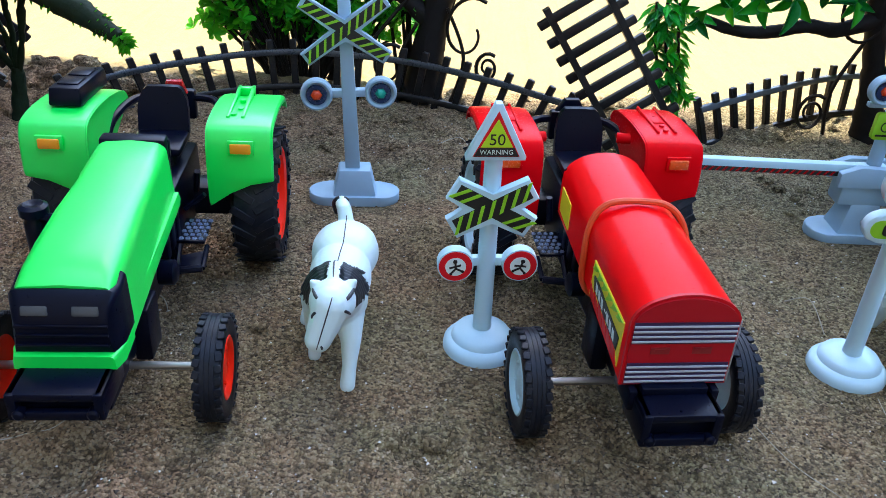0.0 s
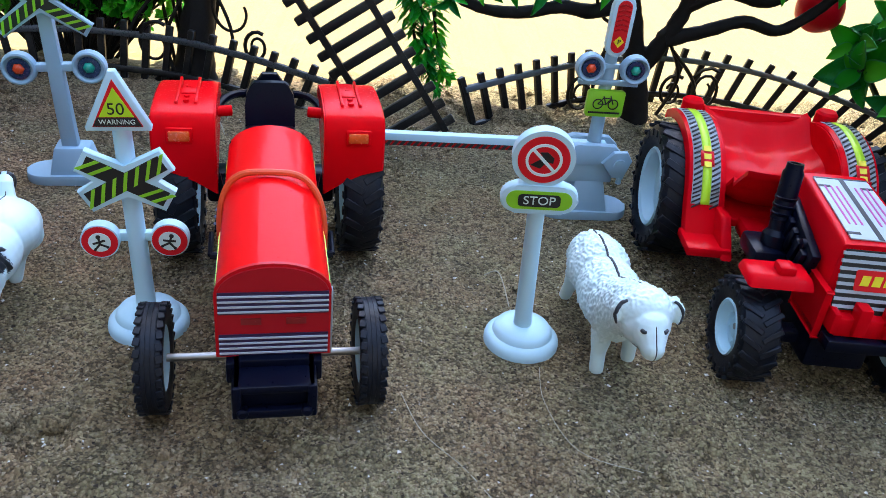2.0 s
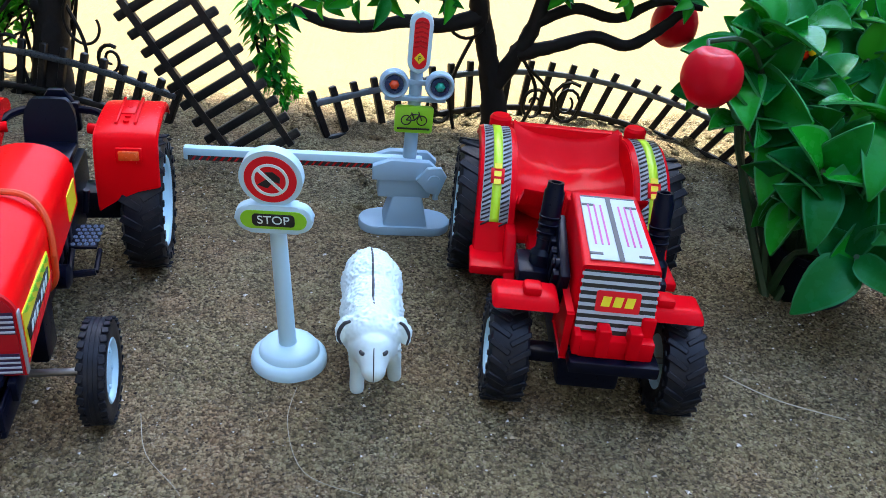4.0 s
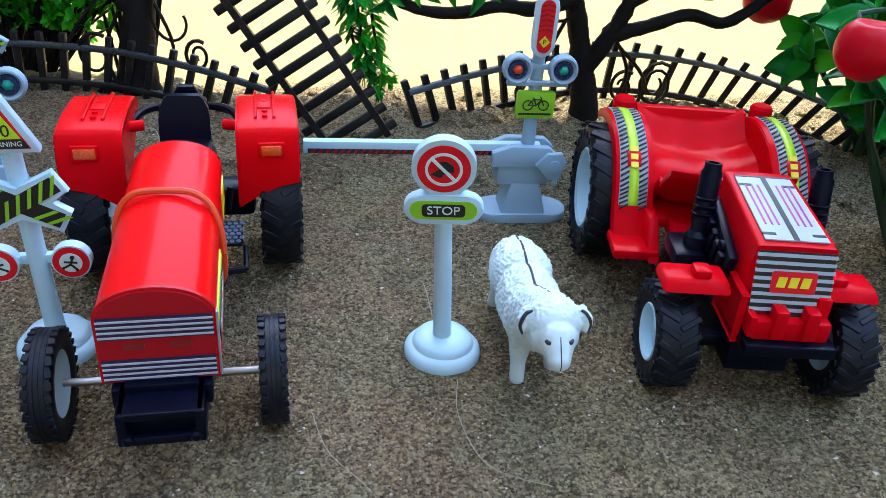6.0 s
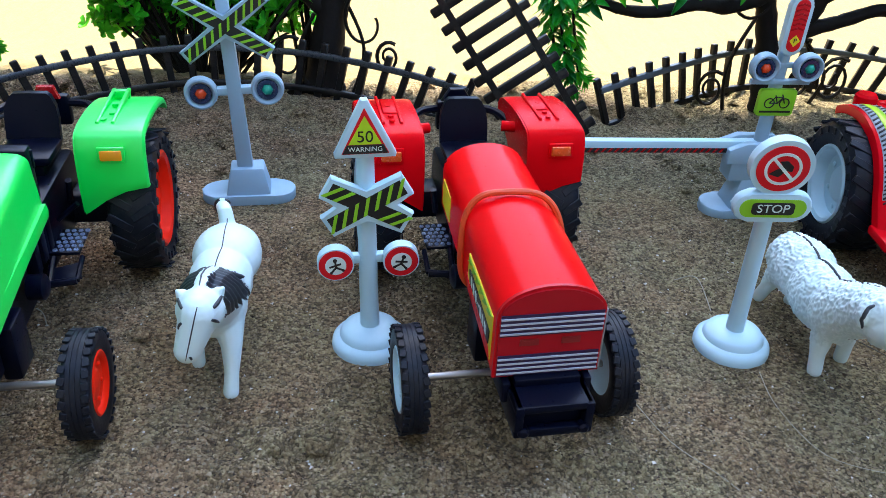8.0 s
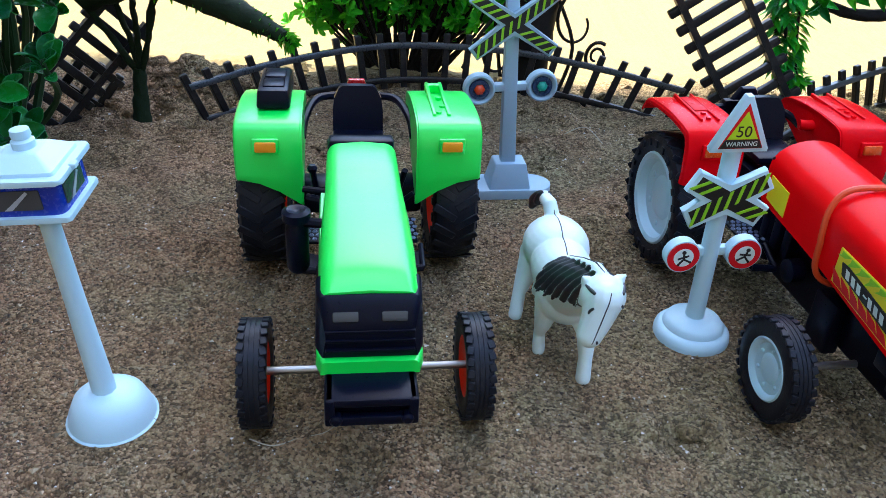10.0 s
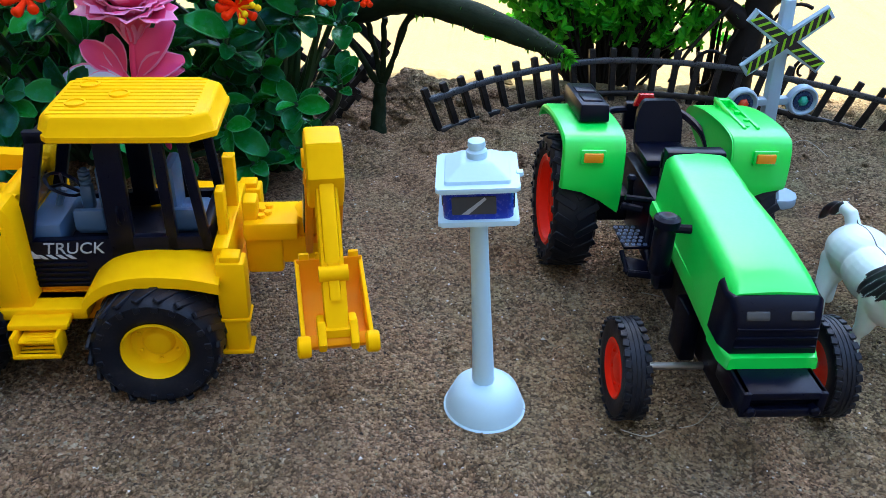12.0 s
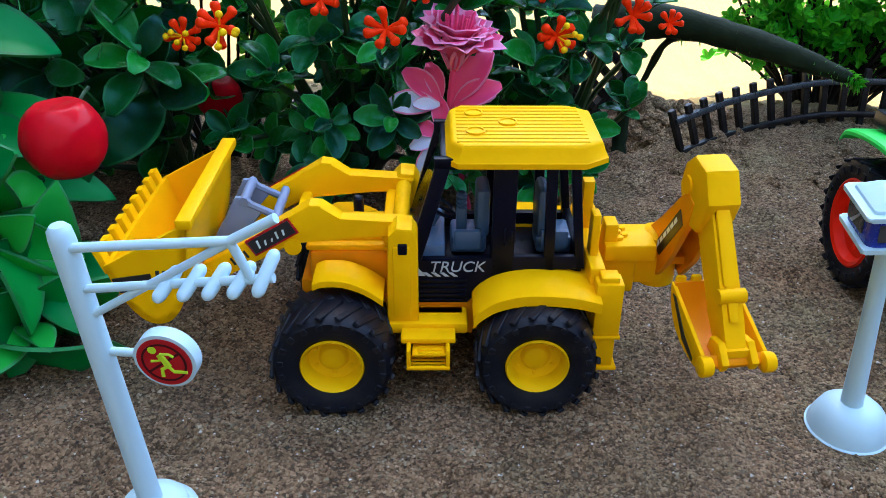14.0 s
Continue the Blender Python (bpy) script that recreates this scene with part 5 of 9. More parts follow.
# mudguards
for sy in (-1, 1):
    bm = B()
    ya, yc = (yb(-3.8), yb(-1.5)) if sy < 0 else (yb(1.5), yb(3.8))
    run = smooth_pts([(-4.35, 4.72, 0), (-4.0, 4.86, 0), (-3.3, 4.84, 0), (-2.6, 4.56, 0), (-1.95, 4.08, 0)], 4)
    rows = [[Vector((p.x, y, p.y - d)) for y, d in ((ya + 0.75, 0.14), (ya + 0.76, 0.04), (ya + 0.86, 0), (yc - 0.15, 0))] for p in run]
    if sy > 0:
        rows = [[Vector((p.x, ya + yc - p.y, p.z)) for p in r] for r in rows]
    shell(bm, rows, [[p - Vector((0, 0, 0.13)) for p in r] for r in rows])
    part("front_mudguard", bm, YELLOW, bl)
    bm = B()
    run = smooth_pts([(1.15, 3.68, 0), (1.4, 4.0, 0), (2.0, 4.4, 0), (3.0, 4.62, 0), (4.4, 4.55, 0), (5.5, 4.3, 0)], 4)
    rows = [[Vector((p.x, y, p.y - d)) for y, d in ((ya + 0.2, 0.26), (ya + 0.22, 0.06), (ya + 0.36, 0), (yc, 0.02))] for p in run]
    if sy > 0:
        rows = [[Vector((p.x, ya + yc - p.y, p.z)) for p in r] for r in rows]
    shell(bm, rows, [[p - Vector((0, 0, 0.18)) for p in r] for r in rows])
    part("rear_mudguard", bm, YELLOW, bl)
    # loader post
    bm = B()
    y0 = yb(-2.75) if sy < 0 else yb(1.65)
    slab(bm, [(-1.85, 2.9), (-0.75, 2.9), (-0.75, 6.3), (-0.95, 6.65), (-1.45, 6.7), (-1.75, 6.4)], 1.1, Matrix(((1, 0, 0, 0), (0, 0, -1, y0 + 1.1), (0, 1, 0, 0), (0, 0, 0, 1))), 0.1)
    box(bm, -1.6, -1.0, y0 - 0.08, y0 + 0.2, 3.2, 6.0, 0.05)
    box(bm, -2.0, 1.0, y0 - 0.15, y0 + 1.0, 2.55, 3.0, 0.1)
    post = part("loader_post", bm, YELLOW, bl)
    bm = B()
    box(bm, -1.42, -1.1, y0 - 0.13, y0, 5.75, 6.15, 0.05)
    part("pivot_cap", bm, BLACK, post)
    # step
    bm = B()
    yo = yb(-4.1) if sy < 0 else yb(2.9)
    box(bm, -1.35, 0.55, yo + 0.5, yo + 1.2, 2.633, 2.85, 0.06)
    box(bm, -0.95, 0.25, yo + 0.1, yo + 0.9, 2.385, 2.478, 0.04)
    box(bm, -1.15, -1.0, yo, yo + 0.8, 1.889, 2.695, 0.04)
    box(bm, 0.2, 0.35, yo, yo + 0.8, 1.889, 2.695, 0.04)
    box(bm, -1.15, 0.35, yo - 0.03, yo + 0.07, 1.889, 2.013, 0.03)
    stp = part("step", bm, YELLOW, bl, "yellow slotted step")
    for k in range(4):
        bm = B()
        box(bm, -1.1, 0.3, yo + 0.0 + 0.2 * k, yo + 0.1 + 0.2 * k, 1.963, 2.025, 0.02)
        part("tread", bm, YELLOW, stp)
        bm = B()
        box(bm, -0.75, 0.1, yo + 0.12 + 0.2 * k, yo + 0.2 + 0.2 * k, 2.472, 2.521, 0.02)
        part("tread", bm, YELLOW, stp)
    # loader arm
    bm = B()
    ya = yb(-2.0) if sy < 0 else yb(1.55)
    arm = [(-0.95, 6.5), (-1.6, 6.55), (-3.4, 6.6), (-4.0, 7.15), (-4.4, 7.2), (-4.75, 6.95), (-8.2, 4.9), (-8.55, 4.45), (-8.2, 4.1), (-7.5, 4.4), (-5.3, 5.55), (-5.0, 5.8), (-3.0, 5.95), (-2.4, 6.0), (-1.0, 5.95)]
    slab(bm, arm[::-1], 0.65, Matrix(((1, 0, 0, 0), (0, 0, -1, ya + 0.65), (0, 1, 0, 0), (0, 0, 0, 1))), 0.07)
    lathe(bm, [(0, 0), (0.3, 0), (0.3, 0.1), (0, 0.12)], 12, TX(-5.05, ya + 0.02, 5.6) @ RX(90))
    lathe(bm, [(0, 0), (0.26, 0), (0.26, 0.08), (0, 0.1)], 12, TX(-8.2, ya + 0.02, 4.5) @ RX(90))
    la = part("loader_arm", bm, YELLOW, bl)
    bm = B()
    yo = ya - 0.02 if sy < 0 else ya + 0.67
    MM = Matrix(((math.cos(0.54), -math.sin(0.54), 0, -5.75), (0, 0, -1, yo), (math.sin(0.54), math.cos(0.54), 0, 6.0), (0, 0, 0, 1)))
    slab(bm, [(-0.9, -0.33), (0.9, -0.33), (0.9, 0.33), (-0.9, 0.33)], 0.05, MM)
    st_ = part("arm_sticker", bm, DEEPRED, la, "dark sticker with a red edge and pale scrawl")
    bm = B()
    slab(bm, [(-0.84, -0.26), (0.84, -0.26), (0.84, 0.26), (-0.84, 0.26)], 0.07, MM)
    part("sticker_ground", bm, INK, st_)
    bm = B()
    for k, hgt in enumerate((0.3, 0.18, 0.12, 0.26, 0.2)):
        slab(bm, [(-0.6 + 0.25 * k, -0.14), (-0.53 + 0.25 * k, -0.14), (-0.46 + 0.25 * k, -0.14 + hgt), (-0.54 + 0.25 * k, -0.14 + hgt)], 0.085, MM)
    part("pale_bar", bm, PAPER, st_)
    bm = B()
    for k in range(5):
        slab(bm, [(-1.75 + 0.14 * k, -0.25), (-1.68 + 0.14 * k, -0.25), (-1.68 + 0.14 * k, 0.05), (-1.75 + 0.14 * k, 0.05)], 0.04, MM)
    part("tick_mark", bm, INK, la)
bm = B()
box(bm, -2.0, -1.2, yb(-1.7), yb(1.7), 5.5, 6.1, 0.15)
tube(bm, [(-1.35, yb(-2.6), 6.2), (-1.35, yb(2.6), 6.2)], 0.3, 12)
part("cross_bar", bm, YELLOW, bl)
bm = B()
box(bm, -5.2, -4.8, yb(-1.7), yb(1.7), 5.6, 6.0, 0.1)
part("cross_bar", bm, YELLOW, bl)
bm = B()
for k in (-0.75, 0.75):
    slab(bm, [(-6.6, 6.3), (-7.1, 6.9), (-7.5, 6.9), (-8.6, 4.9), (-8.2, 4.6), (-7.2, 5.6)], 0.22, Matrix(((1, 0, 0, 0), (0, 0, -1, yb(k) + 0.11), (0, 1, 0, 0), (0, 0, 0, 1))), 0.05)
tube(bm, [(-7.2, yb(-0.9), 6.75), (-7.2, yb(0.9), 6.75)], 0.18, 10)
tube(bm, [(-6.1, yb(-1.3), 6.2), (-6.1, yb(1.3), 6.2)], 0.17, 10)
tube(bm, [(-8.3, yb(-1.2), 4.9), (-8.3, yb(1.2), 4.9)], 0.2, 10)
box(bm, -8.5, -7.4, yb(-0.8), yb(0.8), 4.6, 5.2, 0.1)
tube(bm, [(-6.2, yb(-0.75), 6.2), (-7.2, yb(-0.75), 6.7)], 0.14, 8)
tube(bm, [(-6.2, yb(0.75), 6.2), (-7.2, yb(0.75), 6.7)], 0.14, 8)
bmesh.ops.translate(bm, vec=(0.35, 0, 0), verts=bm.verts)
part("bucket_link", bm, LINKGREY, bl, "grey-blue tilting link")
# front bucket: a curved trough with end plates and teeth
bk = [(-8.1, 7.3), (-8.25, 6.2), (-8.4, 5.1), (-8.65, 4.2), (-9.15, 3.6), (-9.8, 3.55), (-10.35, 4.1), (-10.75, 5.0), (-11.0, 5.75)]
bm = B()
run = smooth_pts([(x, z, 0) for x, z in bk], 4)
nr = []
for i, p in enumerate(run):
    d = (run[min(i + 1, len(run) - 1)] - run[max(i - 1, 0)]).normalized()
    nr.append(Vector((d.y, -d.x)))
W0, W1 = yb(-3.6), yb(3.4)
shell(bm, [[Vector((p.x, y, p.y)) for y in (W0, yb(0), W1)] for p in run], [[Vector((p.x - n.x * -0.22, y, p.y - n.y * -0.22)) for y in (W0, yb(0), W1)] for p, n in zip(run, nr)])
bucket = part("front_bucket", bm, YELLOW, bl)
for y in (W0, W1 - 0.2):
    bm = B()
    pts = [(p.x, p.y) for p in run]
    slab(bm, pts, 0.2, Matrix(((1, 0, 0, 0), (0, 0, -1, y + 0.2), (0, 1, 0, 0), (0, 0, 0, 1))))
    part("side_plate", bm, YELLOW, bucket)
bm = B()
box(bm, -8.45, -7.9, W0 - 0.02, W1 + 0.02, 7.1, 7.45, 0.08, None)
part("bucket_lip", bm, YELLOW, bucket)
for k in range(9):
    bm = B()
    y = W0 + 0.1 + 0.775 * k
    slab(bm, [(-11.05, 5.35), (-10.85, 5.5), (-11.1, 6.25), (-11.35, 6.2)], 0.45, Matrix(((1, 0, 0, 0), (0, 0, -1, y + 0.5), (0, 1, 0, 0), (0, 0, 0, 1))), 0.04)
    part("tooth", bm, YELLOW, bucket)
bm = B()
slab(bm, [(-10.6, 4.75), (-9.5, 5.0), (-9.5, 5.5), (-10.8, 5.3)], 0.04, Matrix(((1, 0, 0, 0), (0, 0, -1, W0 + 0.0), (0, 1, 0, 0), (0, 0, 0, 1))))
for k in range(4):
    slab(bm, [(-9.35 + 0.22 * k, 5.02), (-9.23 + 0.22 * k, 5.02), (-9.2 + 0.22 * k, 5.6), (-9.32 + 0.22 * k, 5.6)], 0.04, Matrix(((1, 0, 0, 0), (0, 0, -1, W0 + 0.0), (0, 1, 0, 0), (0, 0, 0, 1))))
part("bucket_sticker", bm, INK, bucket, "black printed bar and ticks")
# cab
HY = 1.72
bm = B()
for s in (-1, 1):
    y = yb(s * HY)

    def bar(a, b, wdt=0.34, yy=y, dep=0.3):
        ax, az = a
        bx, bz = b
        d = Vector((bx - ax, bz - az)).normalized()
        n = Vector((-d.y, d.x)) * wdt / 2
        slab(bm, [(ax + n.x, az + n.y), (ax - n.x, az - n.y), (bx - n.x, bz - n.y), (bx + n.x, bz + n.y)], dep, Matrix(((1, 0, 0, 0), (0, 0, -1, yy + dep / 2), (0, 1, 0, 0), (0, 0, 0, 1))), 0.04)
    bar((-1.0, 4.6), (0.15, 8.72), 0.5)
    bar((2.2, 4.4), (2.2, 8.72), 0.8)
    bar((3.85, 4.5), (3.75, 8.72), 0.36)
    bar((4.95, 4.6), (4.5, 8.72), 0.32)
    bar((-0.2, 8.62), (4.7, 8.62), 0.4)
    # lower door panel
    slab(bm, [(-1.2, 3.2), (1.0, 3.2), (1.7, 4.1), (2.6, 4.6), (5.0, 4.6), (5.0, 5.1), (2.2, 5.1), (1.9, 5.0), (-1.1, 5.0)], 0.3, Matrix(((1, 0, 0, 0), (0, 0, -1, y + 0.15), (0, 1, 0, 0), (0, 0, 0, 1))), 0.05)
    for k in range(5):
        box(bm, -0.95, 0.95, y - 0.2, y + 0.2, 3.3 + 0.2 * k, 3.4 + 0.2 * k, 0.02)
box(bm, -1.2, -0.95, yb(-HY), yb(HY), 4.4, 5.3, 0.05)
box(bm, 4.75, 5.05, yb(-HY), yb(HY), 4.4, 5.3, 0.05)
box(bm, 0.0, 0.3, yb(-HY), yb(HY), 8.3, 8.77, 0.05)
box(bm, 4.4, 4.65, yb(-HY), yb(HY), 8.3, 8.77, 0.05)
box(bm, -1.1, 5.0, yb(-HY), yb(HY), 4.1, 4.5, 0.05)
cab = part("cab_frame", bm, BLACK, bl, "black cab frame with open windows")
bm = B()
box(bm, 2.42, 2.5, yb(-HY) - 0.2, yb(-HY) - 0.1, 5.7, 6.15, 0.03)
tube(bm, [(2.25, yb(-HY) - 0.16, 5.6), (2.25, yb(-HY) - 0.3, 5.75), (2.25, yb(-HY) - 0.3, 6.1), (2.25, yb(-HY) - 0.16, 6.25)], 0.05, 6)
part("door_handle", bm, BLACK, cab)
lettering("TRUCK", 0.6, facing(0.6, yb(-HY) - 0.165, 4.7), PALEPRINT, cab, depth=0.01, slant=0.2)
bm = B()
for k in range(4):
    slab(bm, [(-0.75 + 0.3 * k, 0), (-0.6 + 0.3 * k, 0), (-0.8 + 0.3 * k, 0.16), (-0.95 + 0.3 * k, 0.16)], 0.02, facing(0.35, yb(-HY) - 0.15, 4.32))
slab(bm, [(-1.0, 0), (-0.6, 0), (-1.0, 0.5)], 0.02, facing(0.1, yb(-HY) - 0.15, 4.35))
part("print_slash", bm, PALEPRINT, cab)
# inside of the cab
bm = B()
for cx, face in ((0.2, 1), (3.3, -1)):
    box(bm, cx + 0.2, cx + 1.5, yb(-0.75), yb(0.75), 4.6, 5.3, 0.15)
    box(bm, cx + (1.1 if face > 0 else 0.2), cx + (1.6 if face > 0 else 0.6), yb(-0.7), yb(0.7), 5.2, 7.1, 0.18)
    box(bm, cx + 0.3, cx + 1.3, yb(-1.1), yb(-0.8), 4.9, 5.7, 0.1)
box(bm, -0.9, 0.2, yb(-1.5), yb(1.5), 4.4, 5.4, 0.12)
box(bm, 0.6, 1.0, yb(-0.3), yb(0.1), 5.3, 6.2, 0.08)
for k in range(4):
    lathe(bm, [(0.2, 0), (0.2, 0.1), (0.13, 0.12), (0.13, 0.18)], 10, TX(0.8, yb(-0.1), 6.1 + 0.17 * k))
tube(bm, [(-0.3, yb(0), 5.3), (0.0, yb(0), 6.0)], 0.12, 8)
part("seat", bm, GREYSEAT, cab, "blue-grey moulded seats and console")
bm = B()
lathe(bm, [(0.62, 0), (0.7, 0.07), (0.62, 0.14), (0.54, 0.07), (0.62, 0)], 18, TX(0.0, yb(0), 6.1) @ RY(30))
for k in range(3):
    tube(bm, [Vector((0.0, yb(0), 6.17)), TX(0.0, yb(0), 6.1) @ RY(30) @ RZ(120 * k) @ Vector((0.6, 0, 0.07))], 0.06, 6)
part("steering_wheel", bm, BLACK, cab)
bm = B()
box(bm, -1.12, -0.98, yb(-HY) + 0.2, yb(HY) - 0.2, 5.2, 8.42, 0.0, None, shift=(1.1, 0))
gl = part("windscreen", bm, GLASS, cab, "clear grey windscreen")
gl.visible_shadow = False
# roof
bm = B()
out = [(0.05, -1.6), (0.45, -2.05), (4.6, -2.05), (5.35, -1.5), (5.35, 1.5), (4.6, 2.05), (0.45, 2.05), (0.05, 1.6)]
sec = []
for z, k in ((8.52, 1.0), (8.56, 1.03), (8.74, 1.03), (8.78, 1.01), (9.2, 0.96), (9.3, 0.93), (9.32, 0.9)):
    sec.append([Vector((2.68 + (x - 2.5) * k, yb(y * k), z)) for x, y in out])
loft(bm, sec)
roof = part("roof", bm, YELLOW, bl, "yellow ribbed cab roof")
for k in range(11):
    bm = B()
    box(bm, 0.55, 4.95, yb(-1.6 + 0.32 * k) - 0.06, yb(-1.6 + 0.32 * k) + 0.06, 9.28, 9.35, 0.03, seg=1)
    part("roof_rib", bm, YELLOW, roof)
for x, y in ((1.2, 1.0), (2.35, 0.1), (1.2, -0.75)):
    bm = B()
    lathe(bm, [(0.33, 9.28), (0.33, 9.4), (0.27, 9.41), (0.25, 9.36), (0, 9.36)], 24, TX(x, yb(y), 0))
    part("roof_boss", bm, YELLOW, roof)
# rear frame, stabilisers
bm = B()
box(bm, 5.2, 5.75, yb(-2.5), yb(2.5), 2.6, 5.0, 0.1)
box(bm, 5.3, 5.6, yb(-1.6), yb(-1.0), 4.8, 6.6, 0.06)
box(bm, 6.0, 6.5, yb(-0.6), yb(0.2), 4.9, 5.7, 0.1)
box(bm, 6.0, 7.9, yb(-0.9), yb(0.9), 4.3, 5.0, 0.12)
lathe(bm, [(0, 2.9), (0.75, 2.9), (0.75, 4.9), (0.5, 5.05), (0, 5.05)], 16, TX(8.3, yb(0.4), 0))
box(bm, 7.2, 8.4, yb(-0.4), yb(1.2), 3.1, 4.2, 0.12)
box(bm, 6.0, 7.3, yb(-0.6), yb(0.6), 2.8, 4.4, 0.15)
for k in range(4):
    lathe(bm, [(0.14, 0), (0.14, 0.14), (0.08, 0.16), (0, 0.16)], 8, TX(6.6 + 0.22 * (k % 2), yb(-0.4 + 0.25 * k), 4.98))
slab(bm, [(5.0, 4.9), (5.4, 4.9), (5.4, 6.9), (5.0, 6.9)], 0.5, Matrix(((1, 0, 0, 0.3), (0, 0, -1, yb(1.0)), (0, 1, 0, 0), (0, 0, 0, 1))), 0.06)
part("rear_frame", bm, YELLOW, bl)
for s in (-1, 1):
    bm = B()
    y0 = yb(s * 2.75)
    box(bm, 5.35, 6.3, y0 - 0.42, y0 + 0.42, 2.6, 4.75, 0.08)
    box(bm, 5.5, 6.15, y0 - 0.3, y0 + 0.3, 4.7, 4.95, 0.06)
    box(bm, 5.3, 6.35, y0 - 0.46, y0 + 0.46, 2.5, 2.62, 0.03)
    box(bm, 5.45, 6.2, y0 - 0.35, y0 + 0.35, 1.25, 2.6, 0.06)
    box(bm, 5.3, 6.35, y0 - 0.45, y0 + 0.45, 1.15, 1.3, 0.05)
    part("stabiliser", bm, YELLOW, bl, "yellow stabiliser leg, raised")
# digging arm, swung towards the near side
PIV = Vector((8.55, yb(1.1)))
U = Vector((0.115, -0.993)).normalized()


def AM(off):
    """Arm plane: outline x along the arm's reach, y up, drawn sideways."""
    n = Vector((U.y, -U.x))
    return Matrix(((U.x, 0, n.x, PIV.x + n.x * off), (U.y, 0, n.y, PIV.y + n.y * off), (0, 1, 0, 0), (0, 0, 0, 1)))


bm = B()
boom = [(0.3, 3.6), (1.3, 3.3), (2.2, 4.4), (3.4, 6.6), (3.6, 7.5), (3.0, 7.7), (2.6, 7.3), (1.3, 5.9), (0.2, 4.9)]
slab(bm, boom, 0.25, AM(-0.62), 0.05)
slab(bm, boom, 0.25, AM(0.37), 0.05)
slab(bm, [(0.2, 4.9), (1.3, 5.9), (2.6, 7.3), (2.5, 7.1), (1.3, 5.6), (0.3, 4.6)], 1.0, AM(-0.5))
slab(bm, [(1.2, 4.0), (1.6, 4.0), (1.6, 4.3), (1.2, 4.3)], 1.0, AM(-0.5))
lathe(bm, [(0, -0.75), (0.4, -0.75), (0.4, 0.75), (0, 0.75)], 14, AM(0) @ TX(0.6, 4.2, 0))
boom_ob = part("boom", bm, YELLOW_SHADE, bl, "orange-yellow boom of the digging arm")
for off in (-0.66, 0.62):
    bm = B()
    slab(bm, [(1.0, 4.55), (1.6, 4.45), (3.1, 6.45), (2.75, 6.9)], 0.04, AM(off))
    sk = part("boom_sticker", bm, INK, boom_ob, "black sticker with pale bars")
    bm = B()
    for k in range(6):
        c = Vector((1.35 + 0.24 * k, 4.75 + 0.31 * k))
        slab(bm, [(c.x - 0.12, c.y - 0.02), (c.x, c.y - 0.12), (c.x + 0.16, c.y + 0.12), (c.x + 0.04, c.y + 0.22)], 0.06, AM(off - 0.01))
    part("pale_bar", bm, PAPER, sk)
bm = B()
head = [(2.2, 7.6), (2.4, 8.5), (3, 9), (4, 8.85), (4.55, 7.9), (4.3, 7.2), (3.9, 6.6), (2.9, 6.5)]
slab(bm, head, 1.15, AM(-0.575), 0.12)
stick = [(3.2, 7), (4.4, 7.6), (6.5, 4.73), (7, 4.05), (6.6, 3.64), (6, 3.71), (5.5, 4.25)]
slab(bm, stick, 0.7, AM(-0.35), 0.1)
slab(bm, [(4.1, 7.6), (4.5, 7.4), (6.6, 4.8), (6.3, 4.66)], 0.36, AM(-0.18), 0.08)
slab(bm, [(4.2, 7.9), (4.5, 7.7), (5.9, 5.7), (5.6, 5.5)], 0.5, AM(-0.25), 0.1)
lathe(bm, [(0, -0.66), (0.33, -0.66), (0.33, 0.66), (0, 0.66)], 14, AM(0) @ TX(2.9, 7.9, 0))
lathe(bm, [(0, -0.45), (0.25, -0.45), (0.25, 0.45), (0, 0.45)], 12, AM(0) @ TX(6.0, 5.4, 0))
part("dipper", bm, YELLOW, bl, "yellow dipper arm")
# its bucket: open trough under the dipper
bp = [(6.95, 3.84), (7.2, 3.57), (6.9, 3.27), (6.2, 3.16), (5.2, 3.3), (4.5, 3.71), (4.15, 4.25), (4, 4.8)]
bm = B()
run = smooth_pts([(x, z, 0) for x, z in bp], 4)
rows, back = [], []
for i, p in enumerate(run):
    d = (run[min(i + 1, len(run) - 1)] - run[max(i - 1, 0)]).normalized()
    n = Vector((d.y, -d.x))
    rows.append([AM(0) @ Vector((p.x, p.y, o)) for o in (-1.05, 0, 1.05)])
    back.append([AM(0) @ Vector((p.x + n.x * 0.18, p.y + n.y * 0.18, o)) for o in (-1.05, 0, 1.05)])
shell(bm, rows, back)
db = part("digging_bucket", bm, YELLOW_SHADE, bl)
for o in (-1.1, 0.98):
    bm = B()
    slab(bm, [(p.x, p.y) for p in run][::-1], 0.14, AM(o), 0.03)
    part("side_plate", bm, YELLOW, db)
    bm = B()
    lathe(bm, [(0, 0), (0.3, 0), (0.34, 0.08), (0.34, 0.36), (0.25, 0.42), (0, 0.42)], 14, AM(o - 0.14) @ TX(7.15, 3.57, 0))
    part("pin", bm, YELLOW, db)
for o in (-1.14, 1.12):
    bm = B()
    slab(bm, [(4.3, 4.52), (4.55, 4.52), (5.6, 3.71), (6.4, 3.37), (6.4, 3.23), (5.5, 3.47)], 0.03, AM(o))
    part("bucket_sticker", bm, INK, db)
for k in range(4):
    bm = B()
    slab(bm, [(3.9, 4.73), (4.15, 4.73), (4.1, 5), (3.95, 5)], 0.34, AM(-0.98 + 0.54 * k), 0.04)
    part("tooth", bm, YELLOW, db)
bm = B()
slab(bm, [(6.2, 3.64), (7.3, 3.44), (7.45, 3.78), (6.9, 4.25), (6.3, 4.12)], 0.26, AM(-0.62), 0.06)
slab(bm, [(6.2, 3.64), (7.3, 3.44), (7.45, 3.78), (6.9, 4.25), (6.3, 4.12)], 0.26, AM(0.36), 0.06)
